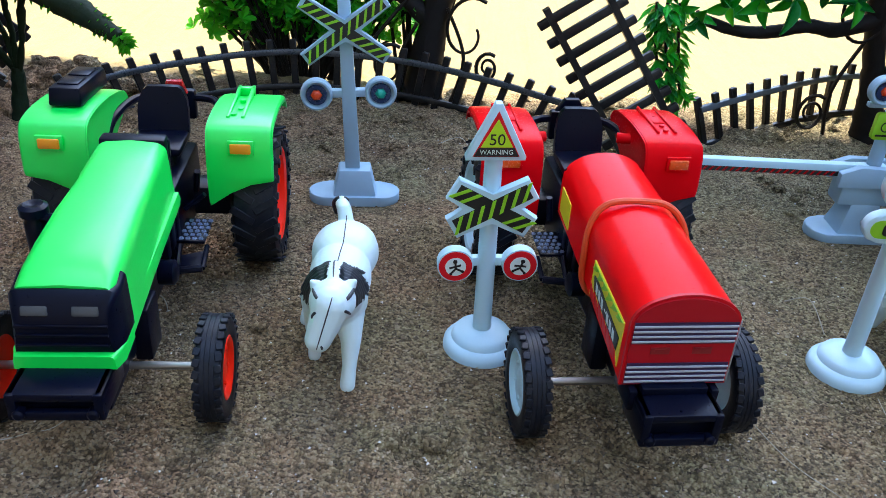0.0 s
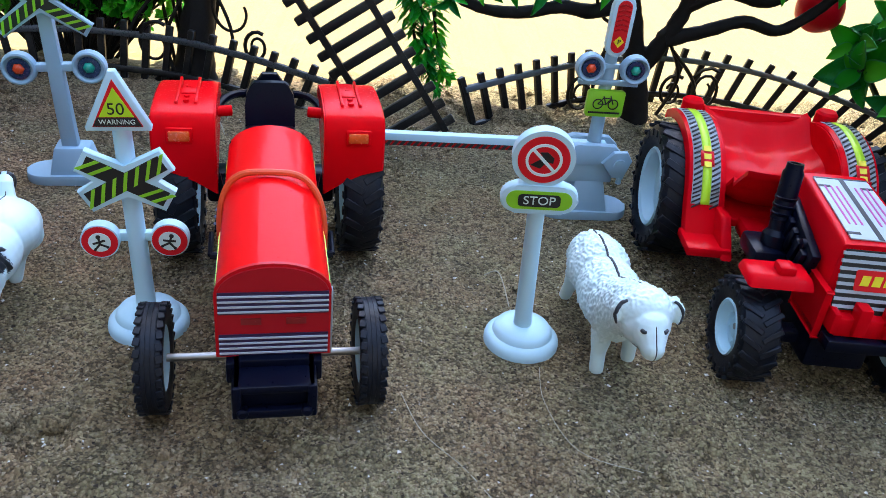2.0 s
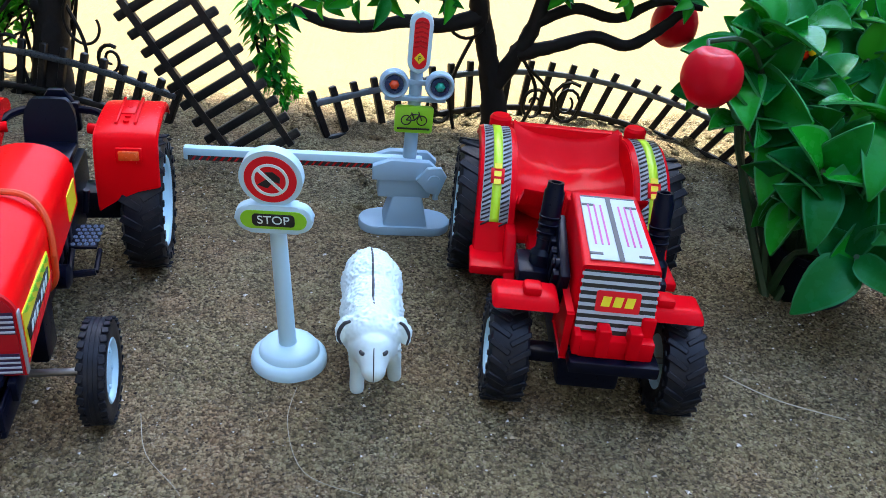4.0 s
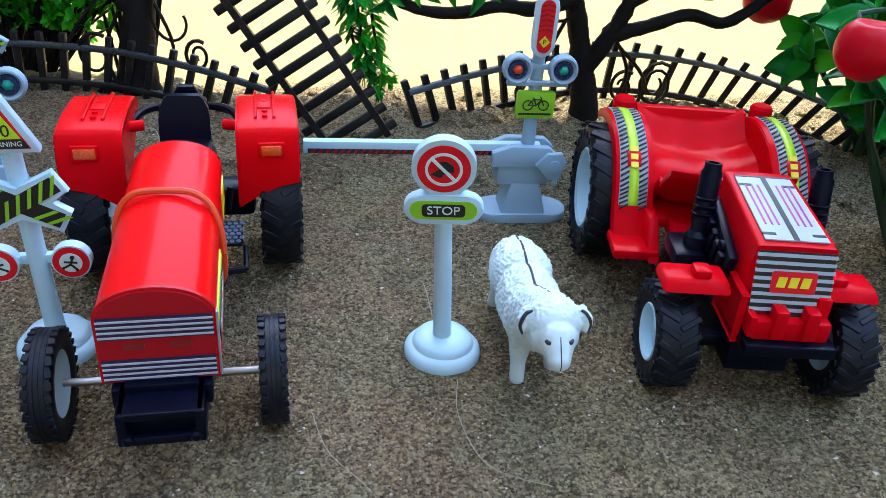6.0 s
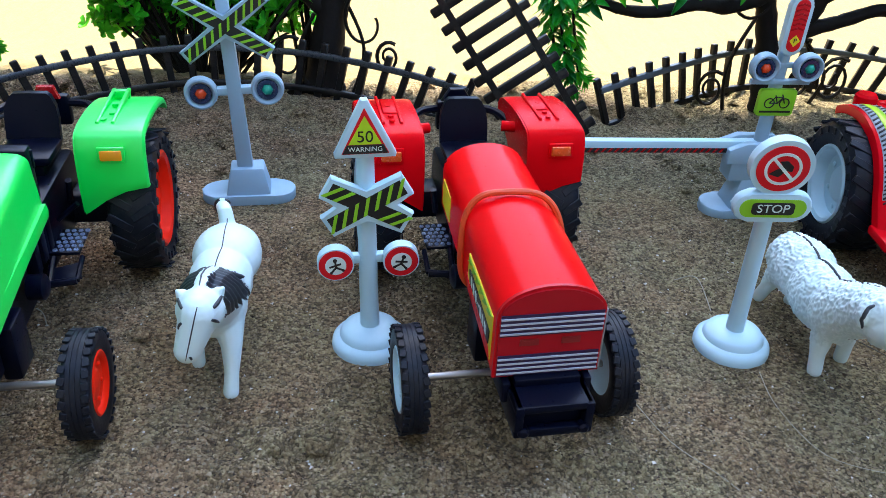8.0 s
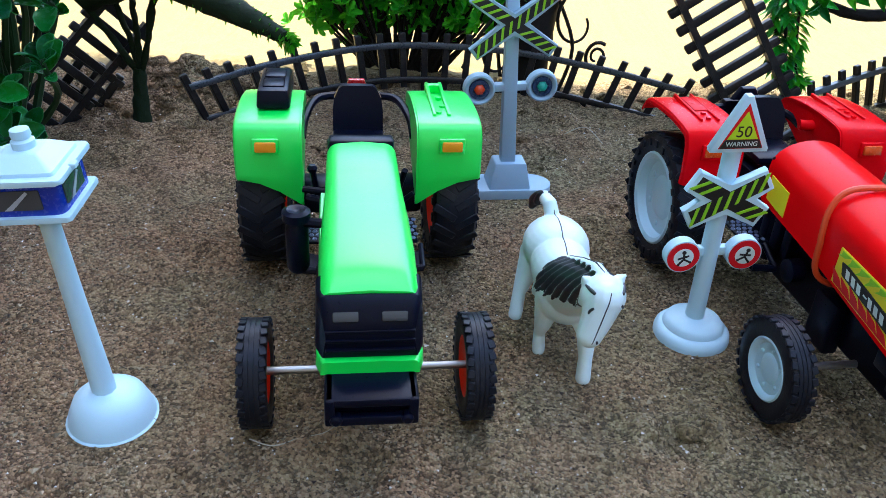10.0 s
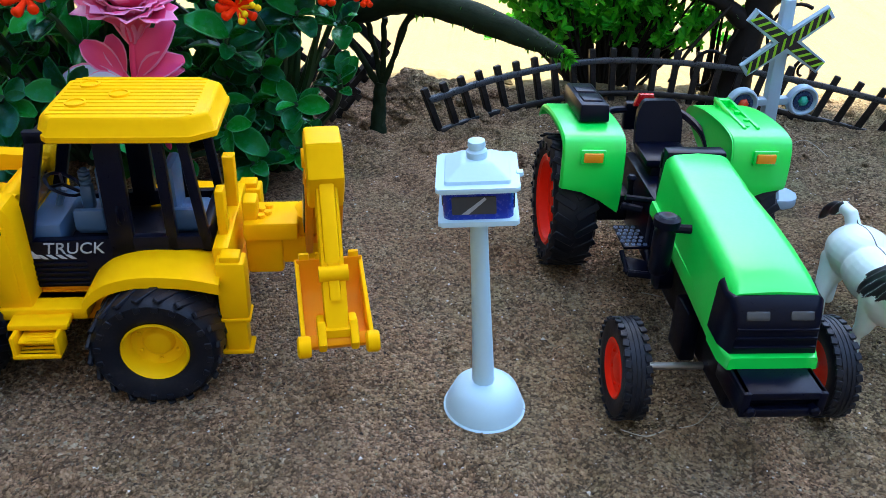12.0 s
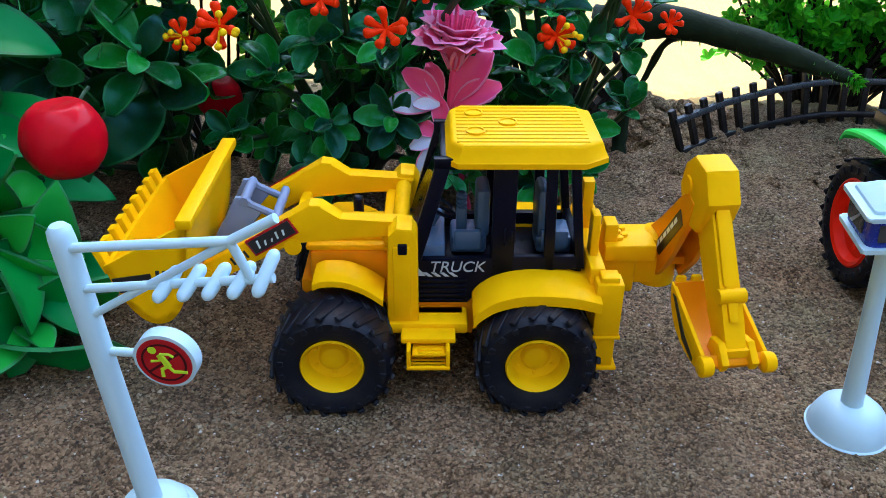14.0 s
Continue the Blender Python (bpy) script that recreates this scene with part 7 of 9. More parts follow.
# ---- animal figurines, each one solid moulded piece ----
def figure(name, label, category, x, y, rz, blobs, voxel, materials, paint, bumps=None, lines=()):
    """A moulded figure: tapered limbs and rounded masses fused into one skin."""
    bm = B()
    for kind, *a in blobs:
        if kind == "t":
            pts, radii = a
            vs = tube(bm, pts, radii, 14)
            for p, r in ((pts[0], radii[0]), (pts[-1], radii[-1])):
                bmesh.ops.create_uvsphere(bm, u_segments=14, v_segments=9, radius=r, matrix=TX(*p))
        else:
            c, rad, m = a
            bmesh.ops.create_uvsphere(bm, u_segments=22, v_segments=14, radius=1, matrix=TX(*c) @ m @ Matrix.Diagonal((*rad, 1)))
    bmesh.ops.scale(bm, vec=(CM, CM, CM), verts=bm.verts)
    me = bpy.data.meshes.new(name)
    bm.to_mesh(me)
    bm.free()
    tmp = new(name, me)
    rm = tmp.modifiers.new("fuse", "REMESH")
    rm.mode, rm.voxel_size = "VOXEL", voxel * CM
    sm = tmp.modifiers.new("soft", "SMOOTH")
    sm.factor, sm.iterations = 0.5, 5
    out = bpy.data.meshes.new_from_object(tmp.evaluated_get(bpy.context.evaluated_depsgraph_get()))
    bpy.data.objects.remove(tmp)
    out.name = name
    out.materials.clear()
    for m in materials:
        out.materials.append(m)
    bm = bmesh.new()
    bm.from_mesh(out)
    if bumps:
        for v in bm.verts:
            v.co += v.normal * bumps(v.co / CM) * CM
    for f in bm.faces:
        f.smooth = True
        f.material_index = paint(f.calc_center_median() / CM)
    tree = BVHTree.FromBMesh(bm)
    for pts, way, thick in lines:  # painted seams, eyes and ear rims laid onto the skin
        run = []
        for q in smooth_pts(pts, 8):
            d = Vector(way).normalized()
            loc, nor, *_ = tree.ray_cast((q - d * 6) * CM, d)
            if loc is not None:
                run.append(loc / CM)
        if len(run) > 2:
            old = set(bm.faces)
            vs = tube(bm, run, [thick * (0.5 + 0.5 * math.sin(math.pi * min(1, 0.15 + 0.85 * i / len(run)))) for i in range(len(run))], 6)
            for v in vs:
                v.co *= CM
            for f in bm.faces:
                if f not in old:
                    f.material_index, f.smooth = 1, True
    bm.to_mesh(out)
    bm.free()
    ob = new(name, out)
    ob.matrix_basis = pose(x * CM, y * CM, -0.05 * CM, 0, 0, rz)
    return tagged(ob, label, category)


I4 = Matrix.Identity(4)
horse = [
    ("e", (0.08, 1.35, 2.8), (1.26, 1.5, 1.08), I4), ("e", (-0.05, -0.2, 2.7), (1.12, 1.75, 1.05), I4), ("e", (-0.2, -1.65, 2.75), (1.16, 1.2, 1.15), I4),
    ("e", (0.15, 1.95, 2.75), (1.12, 0.8, 0.98), I4),
    ("t", [(-0.2, -1.8, 3.0), (-0.17, -2.9, 3.75), (-0.1, -3.9, 4.3), (-0.1, -4.5, 4.6)], [1.08, 0.9, 0.74, 0.62]),
    ("e", (-0.14, -4.75, 4.65), (0.72, 0.66, 0.7), I4), ("e", (-0.16, -4.55, 4.25), (0.5, 0.62, 0.6), I4),
    ("t", [(-0.16, -4.95, 4.7), (-0.36, -5.15, 4.1), (-0.55, -5.28, 3.62)], [0.62, 0.5, 0.42]),
    ("t", [(-0.5, -4.55, 4.9), (-0.68, -4.52, 5.1), (-0.76, -4.55, 5.2)], [0.22, 0.18, 0.08]), ("t", [(0.24, -4.5, 4.9), (0.44, -4.48, 5.1), (0.53, -4.5, 5.2)], [0.22, 0.18, 0.08]),
    ("t", [(0.25, -1.95, 2.4), (0.38, -2.6, 1.6), (0.34, -2.95, 0.8), (0.28, -3.2, 0.15)], [0.62, 0.36, 0.25, 0.27]),
    ("t", [(-0.8, -1.6, 2.4), (-0.92, -1.6, 1.4), (-0.93, -1.35, 0.8), (-0.94, -1.5, 0.15)], [0.54, 0.32, 0.22, 0.24]),
    ("t", [(-0.5, 1.7, 2.3), (-0.95, 1.4, 1.5), (-1.2, 1.1, 0.9), (-1.36, 0.7, 0.15)], [0.7, 0.4, 0.26, 0.27]),
    ("t", [(0.6, 1.9, 2.3), (0.3, 2.3, 1.6), (0.05, 2.5, 0.9), (-0.13, 2.25, 0.15)], [0.66, 0.38, 0.25, 0.26]),
    ("t", [(0.1, 2.3, 3.45), (0.0, 2.6, 3.95), (-0.12, 3.1, 4.0), (-0.25, 3.75, 3.55), (-0.3, 4.05, 3.1)], [0.3, 0.28, 0.26, 0.24, 0.12]),
    ("t", [(-0.12, -4.5, 5.12), (-0.12, -3.8, 4.98), (-0.16, -2.8, 4.5), (-0.2, -1.2, 3.72)], [0.24, 0.26, 0.28, 0.2]),
]


def horse_paint(p):
    """Black locks combed down both sides of a white crest, and a black tail."""
    if p.y > 2.95:
        return 1 if abs(p.x + 0.1) > 0.08 or p.y > 3.3 else 0
    if not -4.35 < p.y < -0.75:
        return 0
    u = (p.y + 4.35) / 3.6
    crest = 5.25 - 0.55 * u - 1.05 * u * u
    aside = abs(p.x + 0.14)
    saw = abs((p.y * 2.3 + p.z * 1.2) % 1 - 0.5)
    drop = (1.15 - 0.4 * abs(u - 0.5)) * (1.05 if p.x < -0.14 else 1.0) - 0.45 * saw
    slit = abs((p.y * 2.8 + p.z * 1.5) % 1 - 0.5) < 0.035 and p.z < crest - 0.5
    return 1 if aside > 0.17 + 0.1 * saw and crest - drop - 0.45 < p.z and aside < 0.35 + drop and p.y < -1.05 + 0.5 * saw and not slit else 0


def horse_bumps(p):
    if p.y > 2.95 or horse_paint(p):
        return 0.05 * math.sin(p.y * 17 + p.z * 9)
    return 0


DOWN, AHEAD = (0, 0.25, -1), (0, 1, -0.35)
figure("horse_figure", "white moulded plastic horse figurine with black mane and tail", "toy horse", -2.25, 25.0, 7, horse, 0.042, [HORSE_W, HORSE_D], horse_paint, horse_bumps, [
    ([(0.1, 2.3, 3.6), (0.05, 0.8, 3.6), (-0.1, -0.6, 3.6), (-0.2, -1.3, 3.7)], DOWN, 0.024),
    ([(-0.2, -1.3, 3.8), (-0.18, -2.6, 4.6), (-0.14, -3.8, 5.2), (-0.12, -4.5, 5.3)], DOWN, 0.03),
    ([(-0.12, -5.3, 5.15), (-0.36, -5.5, 4.3), (-0.58, -5.6, 3.5)], AHEAD, 0.022),
    ([(0.24, -5.2, 4.66), (0.33, -5.2, 4.58), (0.4, -5.2, 4.46)], AHEAD, 0.05),
    ([(-0.6, -5.2, 4.6), (-0.68, -5.2, 4.5), (-0.72, -5.2, 4.38)], AHEAD, 0.05),
    ([(0.3, -4.9, 4.9), (0.4, -4.9, 5.0), (0.5, -4.9, 5.12)], AHEAD, 0.07),
    ([(-0.45, -5.6, 3.62), (-0.42, -5.6, 3.55), (-0.42, -5.6, 3.5)], AHEAD, 0.04),
    ([(-0.56, -4.9, 4.94), (-0.64, -4.9, 5.02), (-0.72, -4.9, 5.12)], AHEAD, 0.06),
])

sheep = [
    ("e", (-0.05, 1.2, 2.45), (1.22, 1.6, 1.22), I4), ("e", (-0.08, -0.6, 2.4), (1.2, 1.8, 1.25), I4), ("e", (-0.1, 2.1, 2.5), (1.02, 0.8, 1.0), I4),
    ("e", (-0.15, -1.9, 2.6), (1.1, 1.1, 1.2), I4),
    ("t", [(-0.15, -2.2, 2.9), (-0.18, -3.4, 3.7), (-0.2, -4.0, 4.0)], [1.05, 0.95, 0.88]),
    ("e", (-0.2, -4.25, 4.15), (0.98, 0.8, 0.85), I4), ("e", (-0.2, -4.5, 3.85), (0.85, 0.75, 0.75), I4),
    ("t", [(-0.2, -4.8, 3.95), (-0.19, -5.2, 3.72), (-0.18, -5.42, 3.55)], [0.66, 0.52, 0.4]),
    ("t", [(-1.05, -4.3, 4.6), (-1.25, -4.4, 4.35), (-1.22, -4.5, 4.0)], [0.2, 0.22, 0.16]),
    ("t", [(0.65, -4.3, 4.6), (0.86, -4.4, 4.35), (0.84, -4.5, 4.0)], [0.2, 0.22, 0.16]),
    ("t", [(-0.5, -1.9, 1.6), (-0.53, -2.0, 0.8), (-0.53, -2.15, 0.15)], [0.45, 0.28, 0.27]),
    ("t", [(0.6, -1.6, 1.6), (0.8, -1.5, 0.8), (0.87, -1.4, 0.15)], [0.45, 0.28, 0.27]),
    ("t", [(-0.6, 1.9, 1.8), (-0.64, 2.3, 0.9), (-0.65, 2.69, 0.15)], [0.48, 0.28, 0.26]),
    ("t", [(0.5, 1.9, 1.8), (0.6, 2.2, 0.9), (0.6, 2.4, 0.15)], [0.48, 0.28, 0.26]),
    ("t", [(-0.1, 2.7, 3.0), (-0.1, 3.0, 2.6), (-0.1, 3.05, 2.0)], [0.25, 0.22, 0.15]),
]


def wool(p):
    face = max(0, min(1, (p.y + 4.9) / 0.5)) * max(0, min(1, (p.z - 1.2) / 0.3))
    return face * (0.04 * noise.noise(p * 4.0) + 0.065 * noise.noise(p * 8.6)) - 0.03 * face


figure("sheep_figure", "white moulded plastic sheep figurine with dark ears", "toy sheep", 19.75, 25.75, 3, sheep, 0.042, [HORSE_W, HORSE_D], lambda p: 0, wool, [
    ([(-0.1, 2.6, 3.6), (-0.08, 1.0, 3.6), (-0.1, -1.0, 3.7), (-0.14, -2.0, 3.9), (-0.18, -3.4, 4.7)], DOWN, 0.05),
    ([(-0.2, -6, 4.55), (-0.2, -6, 4.3), (-0.19, -6, 3.9), (-0.18, -6, 3.5), (-0.18, -6, 3.2)], AHEAD, 0.02),
    ([(-0.62, -5.2, 4.12), (-0.55, -5.2, 4.06), (-0.48, -5.2, 4.06)], AHEAD, 0.075),
    ([(0.08, -5.2, 4.06), (0.16, -5.2, 4.08), (0.22, -5.2, 4.14)], AHEAD, 0.075),
    ([(-0.95, -4.8, 4.78), (-1.12, -4.8, 4.72), (-1.26, -4.8, 4.5), (-1.3, -4.8, 4.25), (-1.2, -4.8, 3.98)], AHEAD, 0.07),
    ([(0.6, -4.8, 4.8), (0.74, -4.8, 4.72), (0.88, -4.8, 4.5), (0.92, -4.8, 4.25), (0.86, -4.8, 4.0)], AHEAD, 0.06),
])


# ---- pieces of toy railway track used as fences ----
def sleeper_mesh(length, w=0.42, t=0.34):
    bm = B()
    box(bm, -w / 2, w / 2, -t / 2, t / 2, 0, length, 0.05, seg=1)
    return to_mesh("sleeper", bm, TRACK)


def track_fence(name, label, pts, sink, lean, length=3.9, spacing=1.22, rails=(0.25, 0.8), rise=0.0, rail_mat=None):
    """A curved piece of track standing on its side: sleepers upright, two rails along it."""
    run = smooth_pts([(x, y, 0) for x, y in pts], 24)
    acc, total, marks = [0.0], 0.0, []
    for a, b in zip(run, run[1:]):
        total += (b - a).length
        acc.append(total)
    n = int(total / spacing)
    for k in range(n + 1):
        s = total * k / n
        i = max(j for j in range(len(acc)) if acc[j] <= s + 1e-6)
        i = min(i, len(run) - 2)
        u = (s - acc[i]) / max(1e-6, acc[i + 1] - acc[i])
        p = run[i].lerp(run[i + 1], u)
        d = (run[i + 1] - run[i]).normalized()
        marks.append((p, d))
    top = thing(name, label, "toy track", marks[n // 2][0].x, marks[n // 2][0].y, 0, group="track fences")
    org = marks[n // 2][0]
    me = sleeper_mesh(length)
    zs = [ground_z(p.x, p.y) for p, _ in marks]
    tops = []
    for k, (p, d) in enumerate(marks):
        fan = (k / n - lean[2]) * lean[1]
        ob = new("sleeper", me)
        ob.parent = top
        side = Vector((-d.y, d.x, 0))
        up = (Vector((0, 0, 1)) + side * lean[0] + d * fan).normalized()
        x = d - up * d.dot(up)
        x.normalize()
        yv = up.cross(x)
        base = p - org + Vector((0, 0, -sink + rise * math.sin(math.pi * k / n)))
        ob.matrix_basis = Matrix(((x.x, yv.x, up.x, base.x * CM), (x.y, yv.y, up.y, base.y * CM), (x.z, yv.z, up.z, base.z * CM), (0, 0, 0, 1)))
        tops.append((base, up, yv))
    for f in rails:
        bm = B()
        rows = []
        for base, up, yv in tops:
            c = base + up * length * f
            rows.append([c + yv * a + up * b for a, b in ((0.08, -0.18), (-0.24, -0.18), (-0.28, -0.12), (-0.28, 0.12), (-0.24, 0.18), (0.08, 0.18))])
        loft(bm, rows)
        # upper rail gets the painted sheen grey, lower one stays plain black
        part("rail", bm, (rail_mat or RAIL_SHEEN) if f > 0.5 else TRACK, top, "shiny black rail")
    return top


track_fence("track_fence", "curved black toy railway track standing on edge as a fence", [(-19.6, 43.6), (-16.0, 46.6), (-9.9, 49.8), (-3.0, 50.0), (2.4, 48.5), (6.6, 46.6)], 0.9, (0.12, 0.75, 0.5), rise=0.55, rail_mat=RAIL_FAINT)
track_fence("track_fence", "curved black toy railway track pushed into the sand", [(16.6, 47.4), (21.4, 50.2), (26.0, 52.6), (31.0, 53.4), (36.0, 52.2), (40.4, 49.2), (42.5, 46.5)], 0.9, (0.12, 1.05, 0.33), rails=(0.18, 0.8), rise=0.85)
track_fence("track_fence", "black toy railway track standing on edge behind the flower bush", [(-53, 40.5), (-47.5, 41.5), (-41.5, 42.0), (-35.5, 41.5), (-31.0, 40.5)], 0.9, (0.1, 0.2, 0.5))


def track_ramp(name, label, a, b, across, n, w=3.9):
    """A straight piece of track leaning with its foot in the sand. across: the way of the sleepers."""
    a, b, across = Vector(a), Vector(b), Vector(across).normalized()
    d = (b - a).normalized()
    across = (across - d * across.dot(d)).normalized()
    nrm = d.cross(across)
    top = thing(name, label, "toy track", a.x, a.y, 0, group="track fences")
    o = Vector((a.x, a.y, 0))
    bm = B()
    box(bm, -w / 2, w / 2, -0.25, 0.25, -0.21, 0.21, 0.1, seg=2)
    me = to_mesh("sleeper", bm, TRACK)
    for k in range(n):
        c = a.lerp(b, (k + 0.4) / n) - o
        ob = new("sleeper", me)
        ob.parent = top
        ob.matrix_basis = Matrix(((across.x, d.x, nrm.x * -1, c.x * CM), (across.y, d.y, nrm.y * -1, c.y * CM), (across.z, d.z, nrm.z * -1, c.z * CM), (0, 0, 0, 1)))
    for s in (-0.335, 0.335):
        bm = B()
        p = [a - o + across * s * w, b - o + across * s * w]
        loft(bm, [[c + across * x + nrm * y for x, y in ((-0.19, -0.28), (0.19, -0.28), (0.19, 0.24), (-0.19, 0.24))] for c in p])
        part("rail", bm, TRACK, top, "shiny black rail")
    return top


track_ramp("leaning_track", "straight black toy railway track leaning with one end in sand", (13.2, 44.4, -0.5), (6.9, 44.6, 8.8), (0.86, 0.1, 0.3), 10, 4.75)
track_ramp("leaning_track", "black toy railway track leaning against the flower bush", (-29.2, 41.0, -0.4), (-24.0, 45.0, 5.6), (0.55, 0.3, -0.8), 9, 3.6)
track_ramp("leaning_track", "short black toy railway track crossing another one", (-25.4, 44.6, 0.6), (-30.2, 43.5, 4.6), (0.3, 0.2, 0.8), 6, 2.6)


# ---- plastic plants ----
def leaf_mesh(name, material, kind, length=1.0, width=0.5, curl=0.25, fold=0.12, n=6):
    """One moulded leaf along +y, in cm. kind: obovate (broad at the tip) or pointed."""
    bm = B()
    rows = []
    for i in range(n + 1):
        t = i / n
        if kind == "round":
            w = width * (math.sin(math.pi * min(1, t * 0.92 + 0.04)) ** 0.7) * (0.62 + 0.5 * t)
        elif kind == "frill":
            w = width * (0.2 + 0.8 * math.sin(math.pi * min(0.62, 0.6 * t + 0.03)))
        elif kind == "ovate":
            w = width * math.sin(math.pi * t ** 0.72) ** 0.75 + 0.02
        elif kind == "oval":
            w = width * math.sin(math.pi * (0.03 + 0.95 * t)) ** 0.8
        else:
            w = width * (math.sin(math.pi * t ** 0.75) ** 0.9) * (1 - 0.25 * t) + 0.015
        w = max(w, 0.03)
        zc = curl * length * (0.35 * t - t * t)
        rows.append([Vector((x * w / 2, t * length, zc + fold * abs(x) ** 1.3 * w - 0.04 * width * math.cos(5 * t) * abs(x))) for x in (-1, -0.86, -0.45, 0, 0.45, 0.86, 1)])
    if kind == "frill":
        for k, p in enumerate(rows[-1]):
            p.y += length * (0.04 if k % 2 else -0.02) - 0.1 * length * abs(k - 3) / 3
            p.z += 0.05 * length * (-1) ** k
    back = [[p + Vector((0, 0, -0.035)) for p in r] for r in rows]
    shell(bm, rows, back)
    # outer strip: painted edge light on leaves, pale edge colour on petals
    for f in bm.faces:
        c = f.calc_center_median()
        i = min(n - 1, max(0, int(c.y / length * n)))
        half = (abs(rows[i][0].x) + abs(rows[i + 1][0].x)) / 2
        if abs(c.x) > 0.88 * half or (kind == "frill" and c.y > 0.93 * length):
            f.material_index = 1
    return to_mesh(name, bm, [material, LEAF_RIM_LIT if "leaf" in name else PINKEDGE], 60)


def set_leaf(me, parent, base, direction, up, size, name="leaf"):
    d = Vector(direction).normalized()
    u = Vector(up)
    x = d.cross(u)
    if x.length < 1e-3:
        x = d.orthogonal()
    x.normalize()
    u = x.cross(d)
    ob = new(name, me)
    ob.parent = parent
    ob.matrix_basis = Matrix(((x.x * size, d.x * size, u.x * size, base[0] * CM), (x.y * size, d.y * size, u.y * size, base[1] * CM), (x.z * size, d.z * size, u.z * size, base[2] * CM), (0, 0, 0, 1)))
    return ob


def rosette(meshes, parent, c, axis, count, spread, size, r, start=0.0):
    """Leaves round the tip of a twig."""
    axis = Vector(axis).normalized()
    a = axis.orthogonal().normalized()
    b = axis.cross(a)
    off = r.uniform(0, 6.28)
    for k in range(count):
        ang = off + 2.4 * k
        tilt = spread * r.uniform(0.6, 1.35)
        d = axis * math.cos(tilt) + (a * math.cos(ang) + b * math.sin(ang)) * math.sin(tilt)
        set_leaf(r.choice(meshes), parent, Vector(c) - axis * (0.22 * k * size * 0.4), d, axis + Vector((r.uniform(-0.5, 0.5), r.uniform(-0.5, 0.5), r.uniform(-0.5, 0.5))), size * r.uniform(0.6, 1.25))


def bush(name, label, origin, regions, meshes, count, leaves, size, stem_mat, seed, lean=(0, -0.55, 0.55), spread=1.1, foot=None, category="artificial bush"):
    """Twigs from a foot to many leafy tips inside the given boxes."""
    r = random.Random(seed)
    top = thing(name, label, category, *origin)
    o = Vector((*origin, 0))
    foot = Vector(foot or (0, 0, 0))
    bm = B()
    tips = []
    tot = sum(w for *_, w in regions)
    for x0, x1, y0, y1, z0, z1, w in regions:
        for _ in range(max(1, round(count * w / tot))):
            best = None
            for _try in range(8):
                p = Vector((r.uniform(x0, x1), r.uniform(y0, y1), r.uniform(z0, z1))) - o
                gap = min([(p - q).length for q in tips] or [99])
                if best is None or gap > best[0]:
                    best = (gap, p)
            p = best[1]
            tips.append(p)
            mid = foot.lerp(p, 0.55) + Vector((r.uniform(-0.8, 0.8), r.uniform(0.3, 1.5), r.uniform(-0.5, 0.8)))
            axis = (Vector(lean) + (p - foot).normalized() * 0.7 + Vector((r.uniform(-0.5, 0.5), r.uniform(-0.5, 0.3), r.uniform(-0.5, 0.5)))).normalized()
            tube(bm, smooth_pts([foot + Vector((r.uniform(-1, 1), r.uniform(-0.6, 0.6), -0.3)), mid, p - axis * 0.8, p], 4), [0.22] * 4 + [0.16] * 5 + [0.12] * 4, 6)
            rosette(meshes, top, p, axis, leaves + r.choice((-1, 0, 1)), spread, size * r.uniform(0.8, 1.2), r)
    tagged(part("stem", bm, stem_mat, top), "thin branching stems", kind="stuff")
    return top, tips


def floret(parent, c, axis, r, size, petal_mat, bud_mat=None):
    """A bunch of waxy red star flowers with yellow buds."""
    axis = Vector(axis).normalized()
    a = axis.orthogonal().normalized()
    b = axis.cross(a)
    bm = B()
    for k in range(7):
        ang = 0.9 * k + r.uniform(0, 0.6)
        d = (axis * r.uniform(0.2, 0.9) + (a * math.cos(ang) + b * math.sin(ang))).normalized()
        run = smooth_pts([Vector(c), Vector(c) + d * size * 0.4, Vector(c) + d * size * 0.72 + b * size * 0.06, Vector(c) + d * size * 0.92, Vector(c) + d * size * 1.0], 2)
        tube(bm, run, [size * w for w in (0.09, 0.11, 0.13, 0.15, 0.19, 0.22, 0.2, 0.14, 0.05)], 10)
    part("flower", bm, petal_mat, parent, "waxy red star flower", 80)
    if bud_mat:
        bm = B()
        for k in range(5):
            p = Vector(c) + axis * size * 0.7 + a * r.uniform(-0.6, 0.6) * size + b * r.uniform(-0.4, 0.9) * size
            bmesh.ops.create_icosphere(bm, subdivisions=2, radius=size * 0.16, matrix=TX(*p))
            tube(bm, [Vector(c), p], size * 0.05, 5)
        part("bud", bm, bud_mat, parent, "small yellow buds")


def fruit(name, label, x, y, z, r, seed):
    rr = random.Random(seed)
    top = thing(name, label, "artificial fruit", x, y, z)
    bm = B()
    bmesh.ops.create_uvsphere(bm, u_segments=32, v_segments=20, radius=r)
    for v in bm.verts:
        a = v.co.normalized()
        v.co += a * r * (0.05 * noise.noise(a * 1.9 + Vector((seed, 0, 0))) + 0.012 * noise.noise(a * 7))
        if a.z > 0.85:
            v.co.z -= r * (a.z - 0.85) * 1.3
    part("flesh", bm, FRUIT, top)
    bm = B()
    tube(bm, [(0, r * 0.7, r * 0.45), (0.05, r * 0.95, r * 0.6), (0.1, r * 1.2, r * 0.75), (0.15, r * 1.35, r * 0.8)], 0.08, 6)
    part("stalk", bm, STEM, top)
    return top


